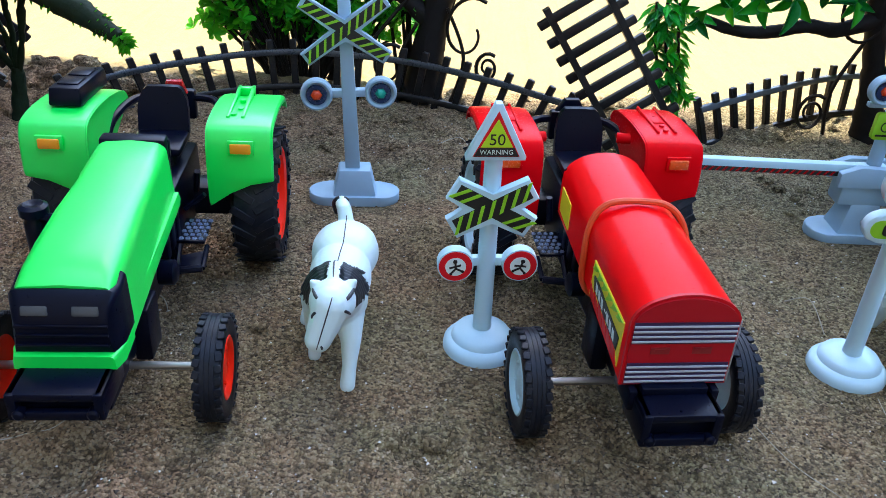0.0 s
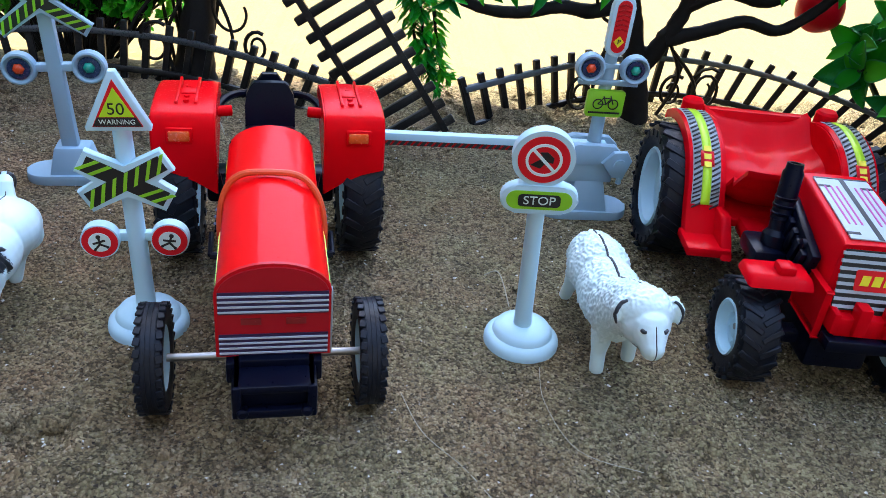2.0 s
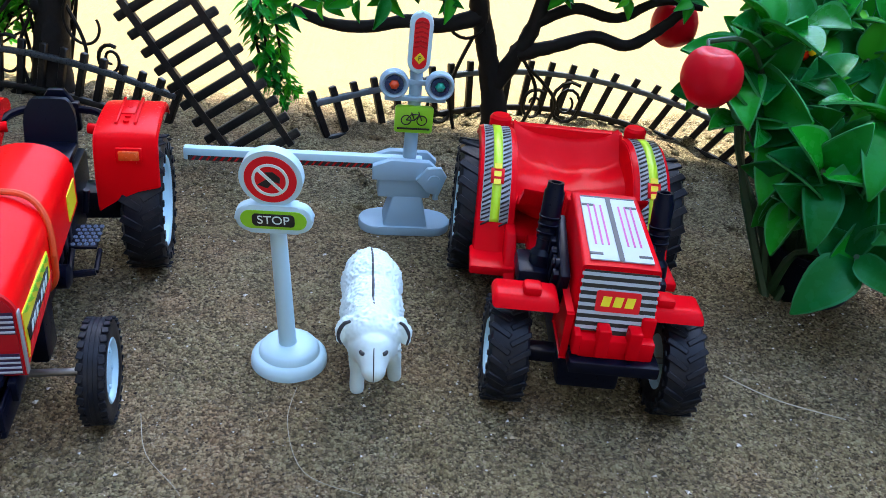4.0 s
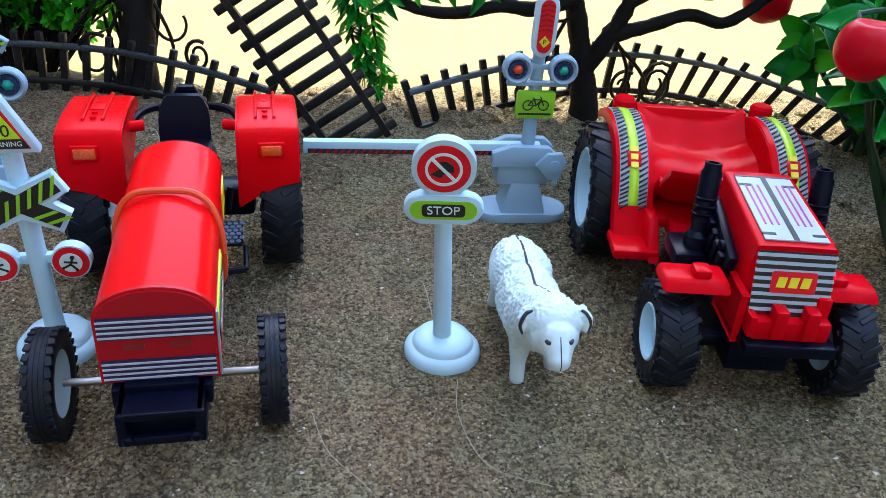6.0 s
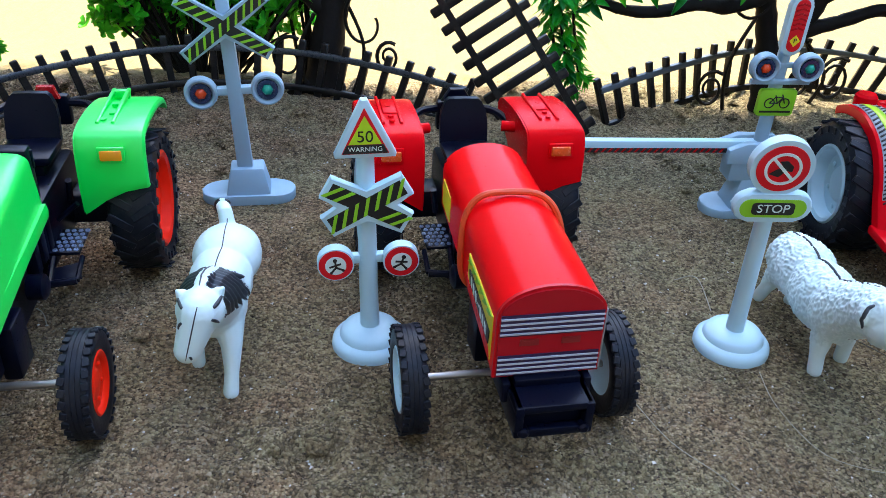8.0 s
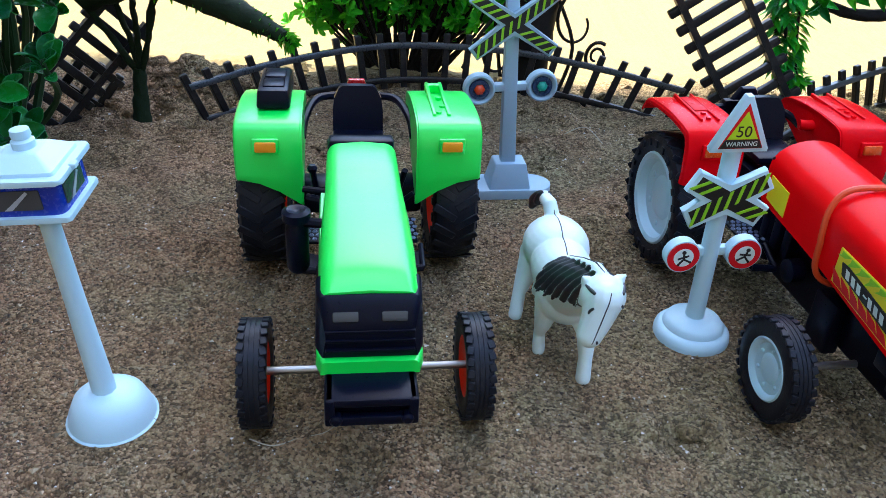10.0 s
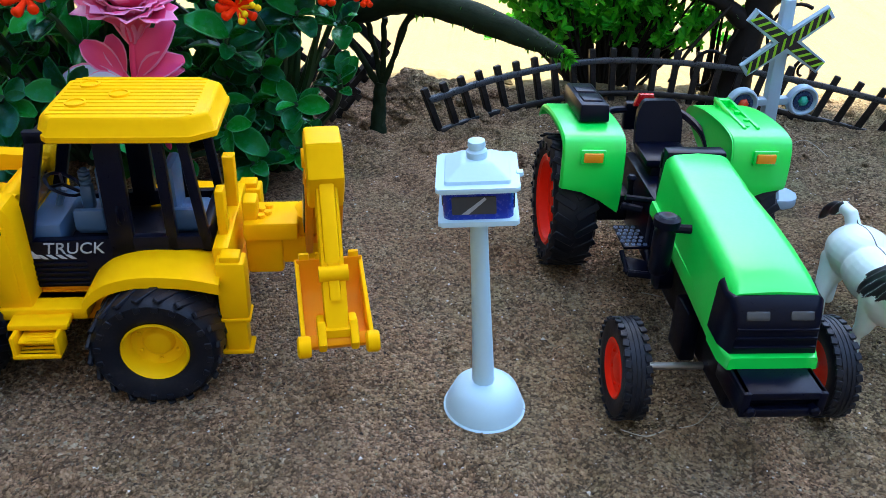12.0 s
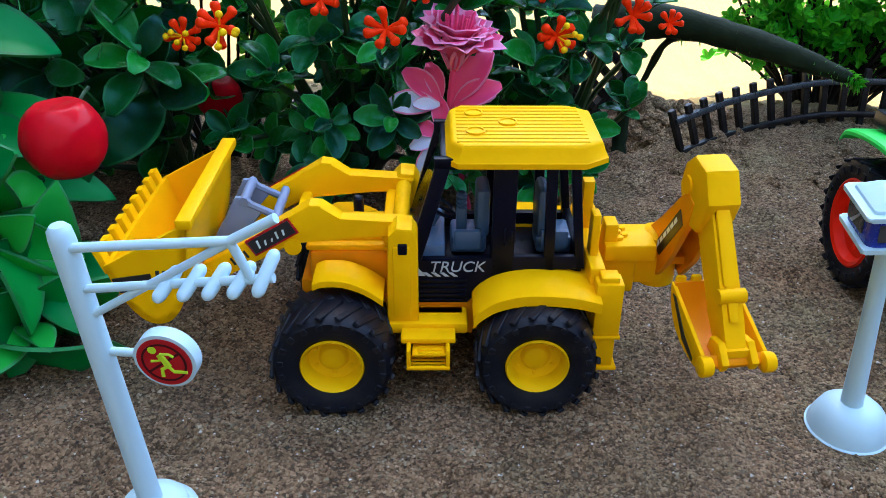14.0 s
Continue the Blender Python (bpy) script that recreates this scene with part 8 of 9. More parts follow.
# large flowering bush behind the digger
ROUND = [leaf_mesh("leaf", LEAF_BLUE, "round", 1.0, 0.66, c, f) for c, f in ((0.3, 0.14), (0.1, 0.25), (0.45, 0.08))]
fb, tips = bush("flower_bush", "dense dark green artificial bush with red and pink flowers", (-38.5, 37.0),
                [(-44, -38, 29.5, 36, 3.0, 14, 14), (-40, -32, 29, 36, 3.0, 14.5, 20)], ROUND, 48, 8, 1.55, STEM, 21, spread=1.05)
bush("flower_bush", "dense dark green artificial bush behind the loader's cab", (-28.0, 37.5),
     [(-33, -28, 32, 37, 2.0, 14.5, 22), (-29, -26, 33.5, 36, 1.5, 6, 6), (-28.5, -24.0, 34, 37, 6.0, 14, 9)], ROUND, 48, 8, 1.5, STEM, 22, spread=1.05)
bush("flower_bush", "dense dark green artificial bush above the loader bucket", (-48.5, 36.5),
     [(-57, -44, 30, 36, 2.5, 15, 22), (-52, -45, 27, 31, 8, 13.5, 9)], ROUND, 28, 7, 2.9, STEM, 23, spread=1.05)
r = random.Random(5)
for x, y, z, s in ((-34.6, 27.6, 10.9, 1.15), (-41.6, 27.8, 10.7, 1.2), (-43.6, 28.6, 10.0, 1.0), (-27.9, 31.5, 9.9, 1.1), (-37.6, 29, 11.6, 1.0), (-24.6, 33.5, 10.4, 1.1), (-29.0, 32.5, 11.6, 1.0), (-33.4, 28.5, 12.4, 0.9), (-22.9, 34.0, 10.0, 0.8)):
    floret(fb, (x + 38.5, y - 37.0, z), (0.1, -0.8, 0.4), r, s * 0.85, FLOWRED, FLOWYEL if x < -40 or -29 < x < -26 else None)

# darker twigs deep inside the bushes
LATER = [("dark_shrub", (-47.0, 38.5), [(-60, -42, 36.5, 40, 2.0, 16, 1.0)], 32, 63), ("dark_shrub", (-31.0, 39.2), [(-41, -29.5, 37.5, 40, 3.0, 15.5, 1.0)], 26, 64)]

# pink flower spray
pf = thing("pink_flower", "pink artificial lily with pale petal tips in the bush", "artificial flower", -32.0, 32.0)
bm = B()
CUP = Vector((-0.3, -1.2, 8.45))
tube(bm, smooth_pts([(0.2, 2.0, 0.0), (-0.4, 0.2, 4.5), (-0.45, -1.1, 6.6), CUP], 5), 0.15, 8)
part("stalk", bm, PINK, pf)
PET = [leaf_mesh("petal", PINK, "frill", 1.0, 0.8, c, 0.3, 8) for c in (0.35, 0.6)] + [leaf_mesh("petal", PINK, "round", 1.0, 0.6, 0.4, 0.2), leaf_mesh("petal", PINKPALE, "round", 1.0, 0.56, 0.25, 0.12)]
r = random.Random(12)
axis = Vector((0.12, -0.2, 0.97)).normalized()
s1 = axis.orthogonal().normalized()
s2 = axis.cross(s1)
for ring, cnt, tilt, size in ((0, 6, 0.52, 2.4), (1, 6, 0.38, 2.4), (2, 5, 0.24, 2.2)):
    for k in range(cnt):
        a = 2 * math.pi * (k + 0.5 * ring) / cnt + r.uniform(-0.15, 0.15)
        d = axis * math.cos(tilt) + (s1 * math.cos(a) + s2 * math.sin(a)) * math.sin(tilt)
        set_leaf(PET[k % 2], pf, CUP + axis * 0.12 * ring, d, axis, size * r.uniform(0.92, 1.08), "petal")
for k in range(10):
    bm = B()
    a, out = 2 * math.pi * k / 10, r.uniform(0.3, 0.75)
    tip = axis * r.uniform(2.3, 3.0) + (s1 * math.cos(a) + s2 * math.sin(a)) * out
    tube(bm, [CUP + axis * 0.6, CUP + axis * 1.5 + (s1 * math.cos(a) + s2 * math.sin(a)) * out * 0.6, CUP + tip * 0.97, CUP + tip], [0.1, 0.09, 0.09, 0.03], 6)
    part("stamen", bm, PINK, pf)
# side petals on the stalk: pink ones above, pale lilac ones below
for base_, tip, width_, m in (((-0.4, -1.2, 6.9), (1.3, -1.3, 9.6), 2.8, 2), ((-0.3, -1.3, 6.8), (1.5, -1.8, 8.0), 2.3, 2), ((0.0, -1.0, 6.8), (1.2, -1.0, 7.3), 1.6, 2),
                              ((-0.85, -1.5, 6.9), (-3.0, -2.3, 7.2), 2.35, 3), ((-0.85, -1.6, 6.9), (-2.0, -2.6, 7.3), 1.3, 3), ((-0.85, -1.3, 6.95), (-2.3, -1.5, 8.4), 2.1, 2), ((-0.85, -1.2, 7.0), (-1.4, -1.0, 8.6), 1.7, 2),
                              ((-0.7, -1.9, 5.4), (-1.7, -2.8, 3.8), 2.0, 3), ((-0.75, -1.9, 5.45), (-2.2, -2.6, 5.2), 1.45, 3), ((-0.75, -1.8, 5.5), (-2.1, -2.0, 6.2), 1.5, 2), ((-0.7, -1.6, 5.6), (-0.9, -1.6, 7.2), 1.6, 2)):
    set_leaf(PET[m], pf, base_, Vector(tip) - Vector(base_), (0.1, -0.75, 0.55), width_, "petal")
bm = B()
for q in ((-0.85, -1.5, 6.9), (-0.7, -1.9, 5.4)):
    tube(bm, smooth_pts([(-0.42, 0.0, q[2] - 1.6), (-0.5, -0.7, q[2] - 0.6), q], 4), 0.09, 6)
part("twig", bm, PINK, pf)

# broad-leaved plant with a red fruit at the digger's bucket
OVAL = [leaf_mesh("leaf", LEAF_BIG, "ovate", 1.0, w, c, f, 8) for w, c, f in ((0.6, 0.25, 0.08), (0.66, 0.15, 0.12), (0.56, 0.4, 0.06))]
bush("fruit_plant", "broad-leaved green artificial plant beside the loader bucket", (-50.5, 22.5),
     [(-53.5, -48.6, 19.5, 24.5, 1.5, 12.5, 12), (-50, -46.6, 17.8, 20.5, 0.8, 5, 10)], OVAL, 24, 5, 3.7, STEM, 31, lean=(0.5, -0.7, -0.1), spread=0.95)
fruit("hanging_fruit", "round red artificial fruit hanging among broad leaves", -45.95, 22.2, 7.8, 1.58, 3)
fruit("hanging_fruit", "dark red artificial fruit deep in the bush", -45.1, 35.0, 5.0, 1.2, 8)

# right-hand plant with fruits
PTD = [leaf_mesh("leaf", LEAF_R, "ovate", 1.0, w, c, f, 8) for w, c, f in ((0.6, 0.35, 0.14), (0.66, 0.2, 0.2), (0.54, 0.55, 0.12))]
# lighter leaf colour standing in for sun on the bush's top
PT_SUNLIT = [leaf_mesh("leaf", LEAF_LIME, "ovate", 1.0, w, c, f, 8) for w, c, f in ((0.58, 0.35, 0.14), (0.62, 0.2, 0.2))]
bush("fruit_bush", "glossy green artificial bush with red fruits beside the tractor", (43.5, 46.0),
     [(41.3, 48, 42.5, 46, 3, 11, 24), (38.8, 41, 47.5, 49.5, 4.8, 7.0, 3)], PTD + PT_SUNLIT, 32, 6, 2.4, STEM, 44, lean=(-0.5, -0.7, 0.2), spread=1.0)
bush("fruit_bush", "green artificial bush above the red fruits, coloured light for sunshine", (45.0, 48.5),
     [(40.0, 48, 44.5, 48.5, 7.2, 12, 12)], PT_SUNLIT, 16, 7, 2.3, STEM, 46, lean=(-0.4, -0.7, 0.3), spread=1.0)
lb, tips = bush("leafy_bush", "glossy green broad-leaved artificial bush in a dark pot", (38.8, 32.2),
     [(36.8, 39, 29.5, 32, 5.6, 7.4, 7), (39.2, 47, 28.5, 32, 5.0, 10.5, 20), (38.0, 40.5, 27.0, 28, 4.6, 5.2, 2), (34.0, 37.5, 31.5, 34.5, 8.0, 12.5, 9)], PTD, 38, 6, 2.9, STEM, 45, lean=(-0.5, -0.7, 0.45), spread=1.0)
pot = thing("plant_pot", "round black plastic pot under the bush", "plant pot", 40.2, 32.8, -0.3)
bm = B()
lathe(bm, [(0, 0), (1.6, 0), (2.0, 0.5), (2.5, 2.6), (2.7, 2.7), (2.7, 3.0), (2.45, 3.0), (2.3, 2.6), (0, 2.4)], 32)
part("bowl", bm, BLACK, pot)
fruit("hanging_fruit", "round red artificial apple on the green bush", 31.6, 29.2, 11.0, 1.14, 5)
bm = B()
tube(bm, smooth_pts([(-0.3, 0.2, 2.0), (-2.2, 0.6, 7.0), (-4.6, -0.2, 11.4), (-7.06, -1.48, 11.9)], 5), 0.1, 6)
part("fruit_twig", bm, STEM, lb)
fruit("hanging_fruit", "red artificial fruit partly hidden by leaves", 36.9, 50.0, 7.9, 1.45, 6)
xb = thing("orange_flower", "small orange artificial flower on the green bush", "artificial flower", 36.8, 34.6)
floret(xb, (0, -0.3, 11.3), (0, -0.8, 0.5), random.Random(3), 1.05, FLOWRED, FLOWYEL)

# shrubs of fine leaves behind the track fence
TINY = [leaf_mesh("leaf", LEAF_LIME, "round", 1.0, 0.55, c, 0.15, 4) for c in (0.2, 0.45)]


def shrub(name, label, origin, regions, count, seed, size=1.0, leaves=7, mat_leaf=None):
    """A shrub of very many small leaves, joined."""
    r = random.Random(seed)
    top = thing(name, label, "artificial shrub", *origin)
    o = Vector((*origin, 0))
    bm = B()
    V, Fc = [], []
    for x0, x1, y0, y1, z0, z1, w in regions:
        for _ in range(round(count * w)):
            p = Vector((r.uniform(x0, x1), r.uniform(y0, y1), r.uniform(z0, z1))) - o
            foot = Vector((p.x * 0.35 + r.uniform(-0.6, 0.6), 0, 0))
            tube(bm, smooth_pts([foot, foot.lerp(p, 0.5) + Vector((r.uniform(-0.5, 0.5), 0, 0.4)), p], 3), [0.13] * 3 + [0.09] * 3 + [0.06], 5)
            for cl in range(5):
                q = p + Vector((r.gauss(0, 0.55), r.gauss(0, 0.45), r.gauss(0, 0.5))) * size
                ax = Vector((r.uniform(-1, 1), r.uniform(-1, 0.2), r.uniform(-0.2, 1))).normalized()
                s1 = ax.orthogonal().normalized()
                s2 = ax.cross(s1)
                for k in range(leaves):
                    a = 2.4 * k + cl
                    d = (ax * r.uniform(0.3, 0.9) + s1 * math.cos(a) + s2 * math.sin(a)).normalized()
                    side = d.cross(ax).normalized()
                    L, wd = size * r.uniform(0.5, 0.95), size * 0.2
                    n = len(V)
                    lift = ax * L * 0.12
                    V += [q, q + d * L * 0.45 + side * wd + lift, q + d * L * 0.8 + side * wd * 0.8 + lift, q + d * L, q + d * L * 0.8 - side * wd * 0.8 + lift, q + d * L * 0.45 - side * wd + lift, q + d * L * 0.5 - lift * 0.3]
                    Fc += [(n, n + 1, n + 6), (n + 1, n + 2, n + 6), (n + 2, n + 3, n + 6), (n + 3, n + 4, n + 6), (n + 4, n + 5, n + 6), (n + 5, n, n + 6)]
    tagged(part("stem", bm, VINE, top), "thin branching stems", kind="stuff")
    m = bpy.data.meshes.new("foliage")
    m.from_pydata([v * CM for v in V], [], Fc)
    m.materials.append(mat_leaf or LEAF_LIME)
    ob = new("foliage", m)
    ob.parent = top
    tagged(ob, "many small bright green leaves", kind="stuff")
    return top


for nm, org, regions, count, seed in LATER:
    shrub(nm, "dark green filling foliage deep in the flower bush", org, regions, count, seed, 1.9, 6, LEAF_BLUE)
shrub("green_shrub", "bright green fine-leaved artificial shrub behind the track fence", (-9.5, 53.5), [(-16, -2, 52, 56, 3.0, 6.5, 1.0), (-17.0, -2, 52, 56, 5.5, 10, 0.5)], 85, 61, 1.0)
shrub("green_shrub", "bright green fine-leaved artificial shrub by the leaning track", (-2.5, 53.0), [(-4, 1.5, 51.5, 54, 6.5, 10, 1.0)], 14, 62, 1.0)


# trees: gnarled dark trunks
def tree(name, label, limbs, origin):
    top = thing(name, label, "artificial tree", *origin)
    o = Vector((*origin, 0))
    for nm, pts, radii in limbs:
        bm = B()
        run = smooth_pts([Vector(p) - o for p in pts], 6)
        rad = []
        for i in range(len(run)):
            u = i / (len(run) - 1) * (len(radii) - 1)
            k = min(int(u), len(radii) - 2)
            rad.append((radii[k] + (radii[k + 1] - radii[k]) * (u - k)) * (1 + 0.14 * noise.noise(run[i] * 1.3)))
        vs = tube(bm, run, rad, 12)
        for v in vs:
            v.co += Vector((noise.noise(v.co * 2.1), noise.noise(v.co * 2.1 + Vector((9, 0, 0))), 0)) * 0.12
        part(nm, bm, BARK, top)
    return top


def sprays(parent, origin, spots, seed, mesh_list, size, count=5):
    r = random.Random(seed)
    for x, y, z in spots:
        c = Vector((x, y, z)) - Vector((*origin, 0))
        rosette(mesh_list, parent, c, (r.uniform(-0.5, 0.5), -0.7, r.uniform(-0.6, 0.4)), count, 1.1, size * r.uniform(0.8, 1.2), r)


def crown(parent, origin, blobs, seed, material, size=1.6):
    """A crown of many leaves in uneven clumps; blobs: centre, radii and number of leaves."""
    r = random.Random(seed)
    o = Vector((*origin, 0))
    V, Fc = [], []
    for cx, cy, cz, rx, ry, rz, n in blobs:
        for _ in range(n):
            d = Vector((r.gauss(0, 1), r.gauss(0, 1), r.gauss(0, 1))).normalized() * r.random() ** 0.4
            p = Vector((cx + d.x * rx, cy + d.y * ry, cz + d.z * rz)) - o
            if noise.noise(p * 0.28) < -0.22:
                continue
            a = Vector((r.uniform(-1, 1), r.uniform(-1, 1), r.uniform(-0.8, 0.4))).normalized() * size * r.uniform(0.7, 1.3)
            side = a.cross(Vector((r.uniform(-1, 1), r.uniform(-1, 1), 1))).normalized() * size * 0.34
            k = len(V)
            V += [p, p + a * 0.4 + side, p + a * 0.8 + side * 0.7, p + a, p + a * 0.8 - side * 0.7, p + a * 0.4 - side]
            Fc += [(k, k + 1, k + 2, k + 3), (k, k + 3, k + 4, k + 5)]
    m = bpy.data.meshes.new("crown")
    m.from_pydata([v * CM for v in V], [], Fc)
    m.materials.append(material)
    ob = new("crown", m)
    ob.parent = parent
    return tagged(ob, "unseen green leaf crown added to shade the back sand", kind="stuff")


LIMEP = [leaf_mesh("leaf", LEAF_LIME, "pointed", 1.0, 0.55, 0.3, 0.2), leaf_mesh("leaf", LEAF_R, "pointed", 1.0, 0.45, 0.2, 0.25)]
t1 = tree("dark_tree", "gnarled dark trunk of an artificial tree behind the fence", [
    ("trunk", [(-1.2, 51.2, -0.6), (-1.0, 51.2, 2.0), (-0.6, 51.4, 5.0), (0.0, 51.6, 8.5), (0.2, 52, 13)], [1.6, 1.05, 0.95, 0.9, 0.7]),
    ("limb", [(-0.8, 51.3, 5.0), (-2.6, 51.4, 6.4), (-4.5, 51.5, 7.0), (-7.0, 51.5, 7.6)], [0.7, 0.5, 0.4, 0.25]),
    ("limb", [(-0.3, 51.5, 6.4), (2.6, 51.2, 8.2), (5.5, 51, 8.6), (9.0, 50, 9.6)], [0.6, 0.4, 0.35, 0.25]),
    ("root", [(-0.9, 51, 0.8), (-2.4, 50.6, 0.3), (-3.6, 50.3, -0.3)], [0.6, 0.4, 0.2]),
], (-1.2, 51.2))
t2o = (26.6, 49.4)
t2 = tree("dark_tree", "gnarled dark artificial tree with spreading limbs", [
    ("trunk", [(26.9, 49.6, -0.6), (26.5, 49.4, 1.8), (25.9, 49.2, 4.4), (25.2, 49.0, 6.8), (24.6, 48.8, 9.0), (24.0, 48.6, 12)], [1.15, 0.8, 0.68, 0.62, 0.58, 0.5]),
    ("limb", [(26.2, 49.2, 3.2), (27.3, 48.8, 5.4), (28.0, 48.6, 7.0), (28.6, 48.5, 9.5)], [0.6, 0.52, 0.46, 0.4]),
    ("limb", [(27.4, 48.7, 5.6), (29.4, 48.4, 6.3), (31.6, 48.0, 7.2), (33.6, 47.8, 6.9), (35.2, 47.6, 8.0), (36.8, 47.5, 9.6)], [0.5, 0.4, 0.36, 0.34, 0.3, 0.25]),
    ("limb", [(28.2, 48.5, 7.6), (30.4, 48.6, 8.6), (33, 48.8, 8.2), (35.5, 49, 9.4), (38, 49, 9.2)], [0.4, 0.34, 0.32, 0.28, 0.2]),
    ("limb", [(24.9, 48.8, 7.6), (22.6, 48.2, 7.0), (20.6, 47.4, 7.3), (18.4, 47.0, 6.9), (16.2, 47.0, 6.9), (14.2, 47.0, 7.6)], [0.5, 0.42, 0.4, 0.36, 0.32, 0.26]),
    ("limb", [(24.4, 48.6, 9.2), (21.4, 47.8, 9.2), (18.5, 47.2, 9.8)], [0.45, 0.35, 0.25]),
], t2o)
sprays(t2, t2o, [(14.2, 46.2, 7.4), (13.2, 46.4, 7.9), (15.8, 46.4, 8.2), (17.4, 46.6, 8.6), (19.4, 46.8, 8.8), (21.0, 47, 9.2), (23, 47.4, 8.8), (12.6, 46.6, 8.7), (29.5, 47.6, 9.8), (33, 47.4, 9.8), (36.5, 47, 10)], 9, LIMEP, 1.6, 6)
# crowns added out of view to block north sky from the sand and hoods
crown(t1, (-1.2, 51.2), [(-7.5, 53, 14.5, 5.5, 4, 3.6, 900), (-1.0, 53, 16.5, 5.0, 4, 4.6, 1000), (0.6, 54, 12.5, 3.0, 3, 2.0, 260)], 51, LEAF_R)
crown(t2, t2o, [(19.5, 50, 13.5, 4.5, 4, 3.0, 620), (25.5, 50, 16, 6, 4.5, 5.0, 1200), (33, 50, 14.5, 6, 4.5, 4.2, 1000)], 52, LEAF_R)
# twisted wires on the trees
for nm, parent, org, curls in (("vine", t2, t2o, [((24.4, 48.2, 8.0), 2.2, 1.0), ((23.2, 49.6, 1.4), 1.0, 1.6), ((31.4, 50.6, 2.0), 1.2, 2.0), ((29.2, 50.4, 1.8), 0.9, 1.3)]),
                               ("vine", t1, (-1.2, 51.2), [((1.6, 50.4, 4.6), 1.8, 0.9), ((2.9, 50.0, 2.6), 0.8, 1.6), ((-3.2, 50.2, 2.2), 1.2, 1.0)])):
    for (x, y, z), rad, turns in curls:
        bm = B()
        pts = []
        for i in range(26):
            u = i / 25
            a = 6.28 * turns * u + 1.0
            rr = rad * (1 - 0.72 * u)
            pts.append(Vector((x + rr * math.cos(a) - org[0], y + 0.4 * u - org[1], z + rr * math.sin(a) * 1.3)))
        tube(bm, pts, [0.13 - 0.05 * i / 25 for i in range(26)], 6)
        part(nm, bm, VINE, parent, "dark twisted tendril")
for nm, parent, org, legs in (("vine", t2, t2o, [((24.6, 48.6, 6.4), (23.6, 48.8, 3.2), (24.2, 49.4, -0.2)), ((27.6, 48.4, 5.6), (29.0, 49.4, 3.0), (28.2, 50.2, -0.2)), ((28.0, 48.5, 5.0), (30.4, 50, 2.4), (30.0, 50.8, -0.2))]),
                              ("vine", t1, (-1.2, 51.2), [((0.2, 50.8, 6.0), (1.4, 50.5, 3.0), (0.6, 50.2, -0.2)), ((-1.6, 50.6, 5.0), (-2.6, 50.5, 2.6), (-1.9, 50.2, -0.2)), ((-2.2, 51, 6.4), (-4.4, 50.6, 3.6), (-5.4, 50.4, 1.4))])):
    for leg in legs:
        bm = B()
        tube(bm, smooth_pts([Vector(p) - Vector((*org, 0)) for p in leg], 6), 0.12, 6)
        part(nm, bm, VINE, parent)


# hanging fern sprig and the drooping fuzzy branch
def fern(parent, origin, spine, seed, size, material, per=11, taper=True):
    r = random.Random(seed)
    run = smooth_pts([Vector(p) - Vector((*origin, 0)) for p in spine], 8)
    V, Fc = [], []
    for i, p in enumerate(run[:-1]):
        d = (run[i + 1] - p).normalized()
        for k in range(per):
            a = r.uniform(0, 6.28)
            s1 = d.orthogonal().normalized()
            s2 = d.cross(s1)
            out = (s1 * math.cos(a) + s2 * math.sin(a) + d * r.uniform(0.3, 0.9)).normalized()
            L = size * r.uniform(0.6, 1.1) * (1 - 0.5 * i / len(run) if taper else 1)
            side = out.cross(d).normalized() * L * 0.2
            q = p + d * r.uniform(0, (run[i + 1] - p).length)
            n = len(V)
            V += [q, q + out * L * 0.5 + side, q + out * L + Vector((0, 0, -0.12 * L)), q + out * L * 0.5 - side]
            Fc.append((n, n + 1, n + 2, n + 3))
    m = bpy.data.meshes.new("needles")
    m.from_pydata([v * CM for v in V], [], Fc)
    m.materials.append(material)
    ob = new("needles", m)
    ob.parent = parent
    tagged(ob, "fine green needles", kind="stuff")
    bm = B()
    tube(bm, run, 0.1, 6)
    part("twig", bm, VINE, parent)


fs = thing("fern_sprig", "green artificial fern sprig hanging beside the leaning track", "artificial plant", 13.0, 46.5)
for k, (dx, dy) in enumerate(((0, 0), (0.9, 0.2), (-0.7, 0.1))):
    fern(fs, (13.0, 46.5), [(12.4 + dx * 0.8, 46.6 + dy, 8.2), (12.8 + dx * 0.8, 46.5 + dy, 5.6), (13.4 + dx * 0.7, 46.4 + dy, 3.4), (13.9 + dx * 0.7, 46.4 + dy, 2.2 + 0.6 * k)], 70 + k, 1.35, LEAF_R if k != 1 else LEAF_LIME, per=6)

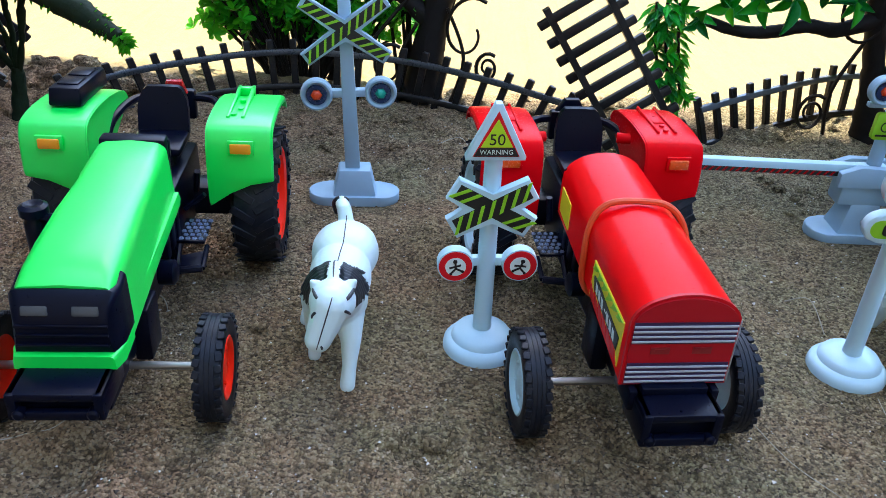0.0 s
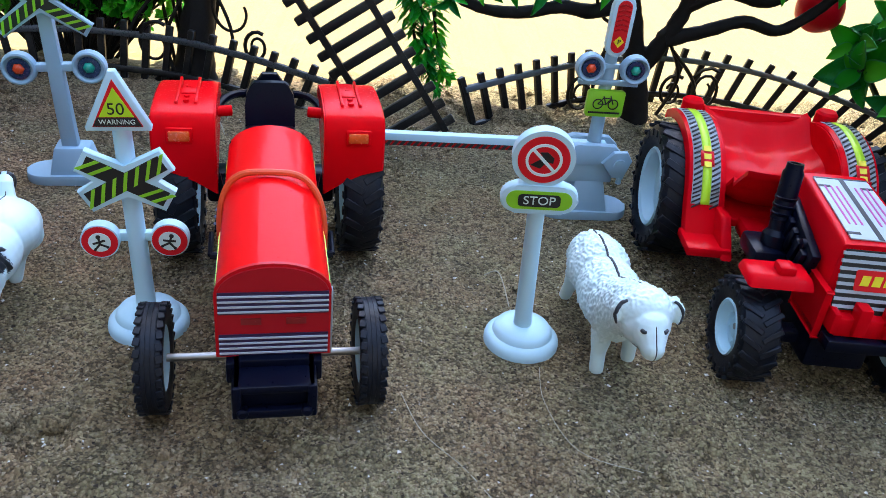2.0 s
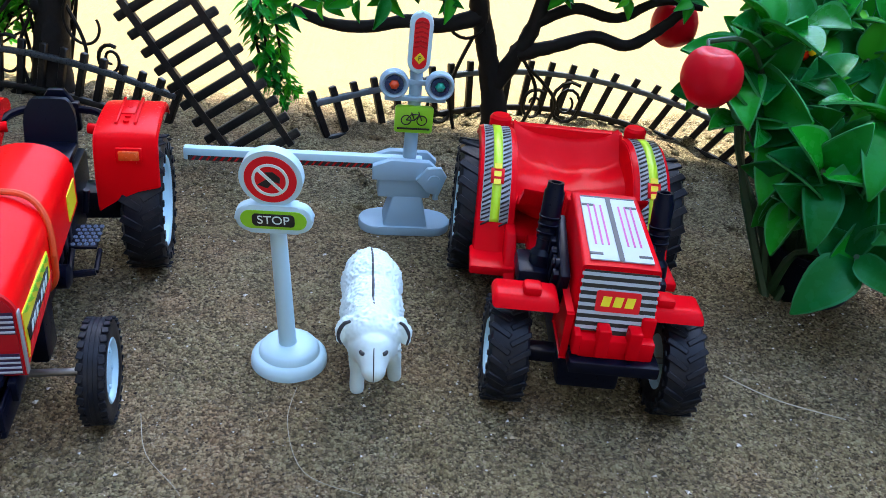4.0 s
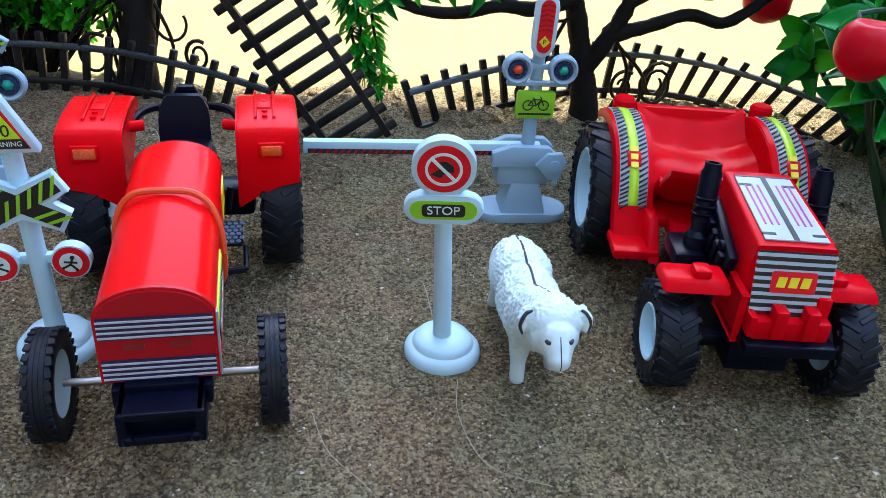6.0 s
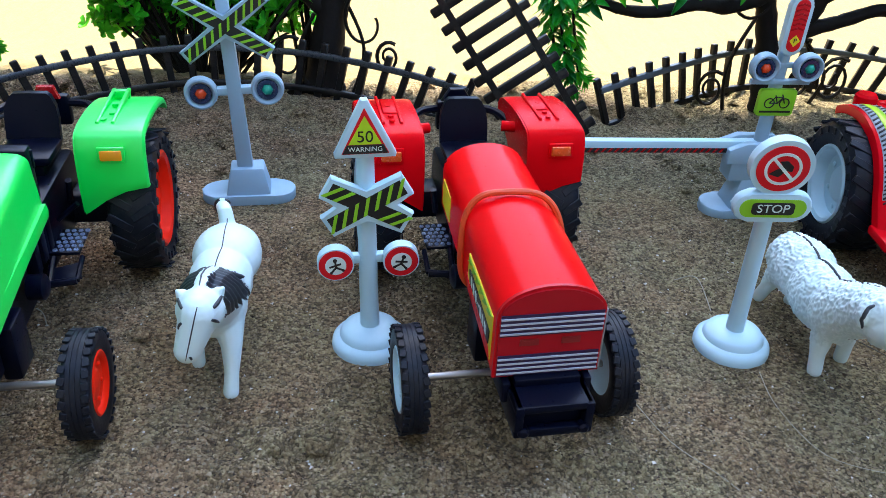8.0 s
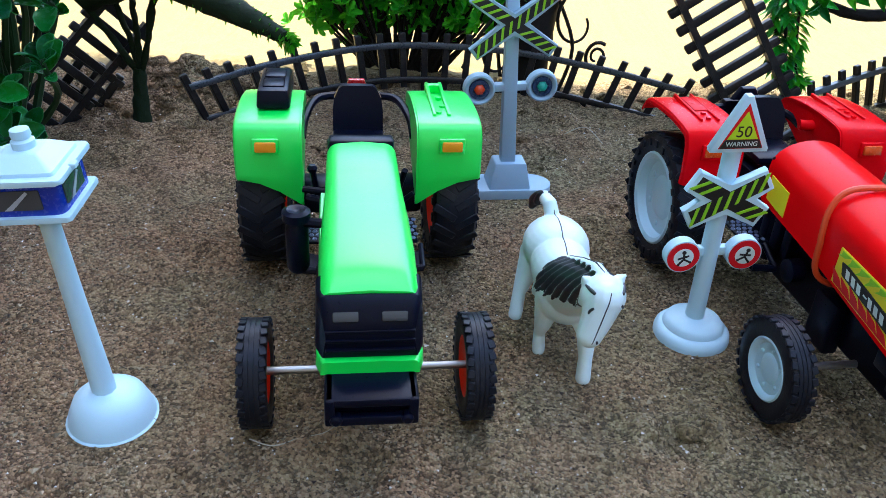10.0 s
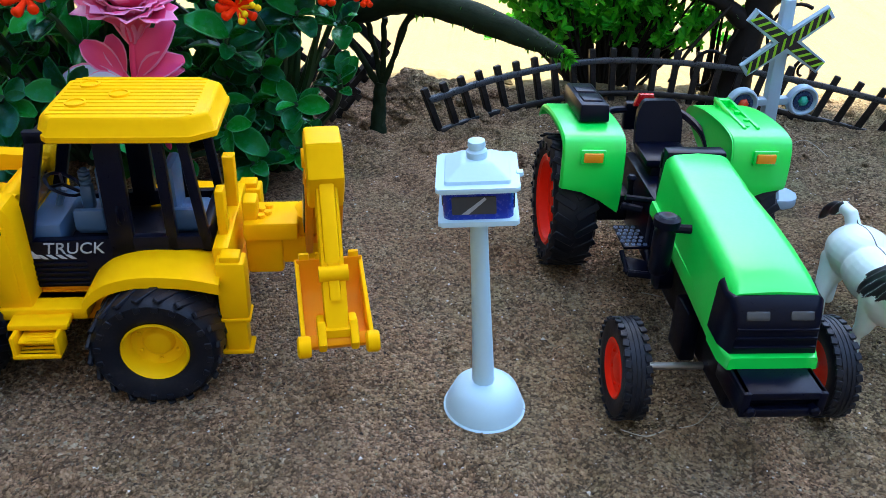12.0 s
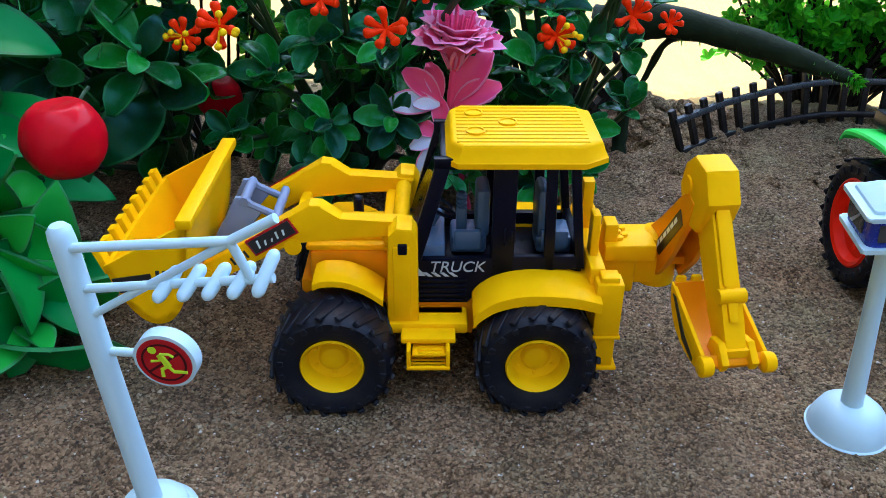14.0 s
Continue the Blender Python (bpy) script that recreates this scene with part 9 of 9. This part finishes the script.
t3o = (-23.6, 43.9)
t3 = tree("slender_tree", "slender dark green artificial tree forking low down", [
    ("trunk", [(-23.7, 43.6, -0.6), (-23.6, 43.8, 1.2), (-23.5, 43.9, 2.7)], [0.6, 0.4, 0.36]),
    ("limb", [(-23.5, 43.9, 2.2), (-24.6, 43.8, 4.2), (-26.0, 43.6, 6.4)], [0.22, 0.18, 0.15]),
    ("limb", [(-23.5, 43.9, 2.5), (-23.8, 43.8, 4.6), (-24.4, 43.6, 7.0)], [0.2, 0.17, 0.15]),
    ("limb", [(-23.45, 43.9, 2.5), (-23.3, 43.7, 4.6), (-23.2, 43.4, 6.6)], [0.2, 0.16, 0.15]),
    ("limb", [(-23.4, 43.9, 2.4), (-22.6, 43.4, 4.6), (-21.8, 42.6, 6.8), (-20.4, 41.0, 8.0)], [0.22, 0.18, 0.2, 0.4]),
    ("crown_limb", [(-25.5, 43.5, 7.2), (-22.8, 42.6, 8.0), (-20.4, 40.9, 8.15), (-17.4, 38.6, 7.9), (-15.4, 37.0, 7.6), (-13.9, 35.9, 7.3)], [1.4, 1.05, 0.75, 0.66, 0.5, 0.25]),
], t3o)
for ob in t3.children:
    ob.data.materials[0] = mat("mossy_bark", (0.012, 0.022, 0.01), 0.75, vary=0.5, scale=150, bump=0.6, fine=500, spec=0.15)
fern(t3, t3o, [(-21.8, 42.0, 7.9), (-19.0, 39.9, 8.1), (-16.5, 37.9, 7.8), (-14.2, 36.1, 7.35), (-13.6, 35.6, 7.1)], 90, 1.05, LEAF_LIME, taper=True)

# small sprout in front of the lattice
sp = thing("green_sprout", "small light green artificial sprout at the bush's foot", "artificial plant", -30.6, 39.8)
rosette(TINY, sp, (0, 0, 1.2), (0, -0.6, 0.8), 7, 1.0, 1.3, random.Random(2))
rosette(TINY, sp, (0.5, -0.3, 2.0), (0, -0.6, 0.8), 6, 0.9, 1.1, random.Random(3))

# dry fibres lying on the sand
r = random.Random(17)
for pts in ([(-10.8, 18.4, 0.15), (-10.0, 18.2, 0.6), (-9.2, 18.9, 1.0), (-8.4, 19.8, 1.3)], [(-12.4, 18.2, 0.15), (-11.6, 17.9, 0.2), (-10.8, 18.4, 0.15)], [(-10.5, 26.6, 0.2), (-9.4, 26.0, 0.3), (-8.9, 25.2, 0.2)],
            [(0.4, 43.4, 0.2), (1.6, 43.8, 0.5), (2.4, 42.2, 0.2)], [(15.6, 29.2, 0.3), (16.0, 28.0, 1.2), (16.4, 26.8, 0.4)], [(32.2, 22.6, 2.3), (34.0, 21.9, 1.9), (36.4, 21.4, 1.6)],
            [(12.2, 21.6, 0.12), (12.9, 19.6, 0.25), (14.2, 18.2, 0.12), (15.3, 16.4, 0.15)], [(17.2, 23.4, 0.12), (17.1, 21.4, 0.2), (17.9, 19.2, 0.15), (19.8, 18.3, 0.2)]):
    st_ = thing("dry_fibre", "thin pale dry fibre lying on the sand", "plant fibre", pts[0][0], pts[0][1])
    bm = B()
    tube(bm, smooth_pts([Vector(p) - Vector((pts[0][0], pts[0][1], 0)) for p in pts], 6), 0.022 if len(pts) == 3 else 0.013, 5)
    part("strand", bm, STRAW, st_)
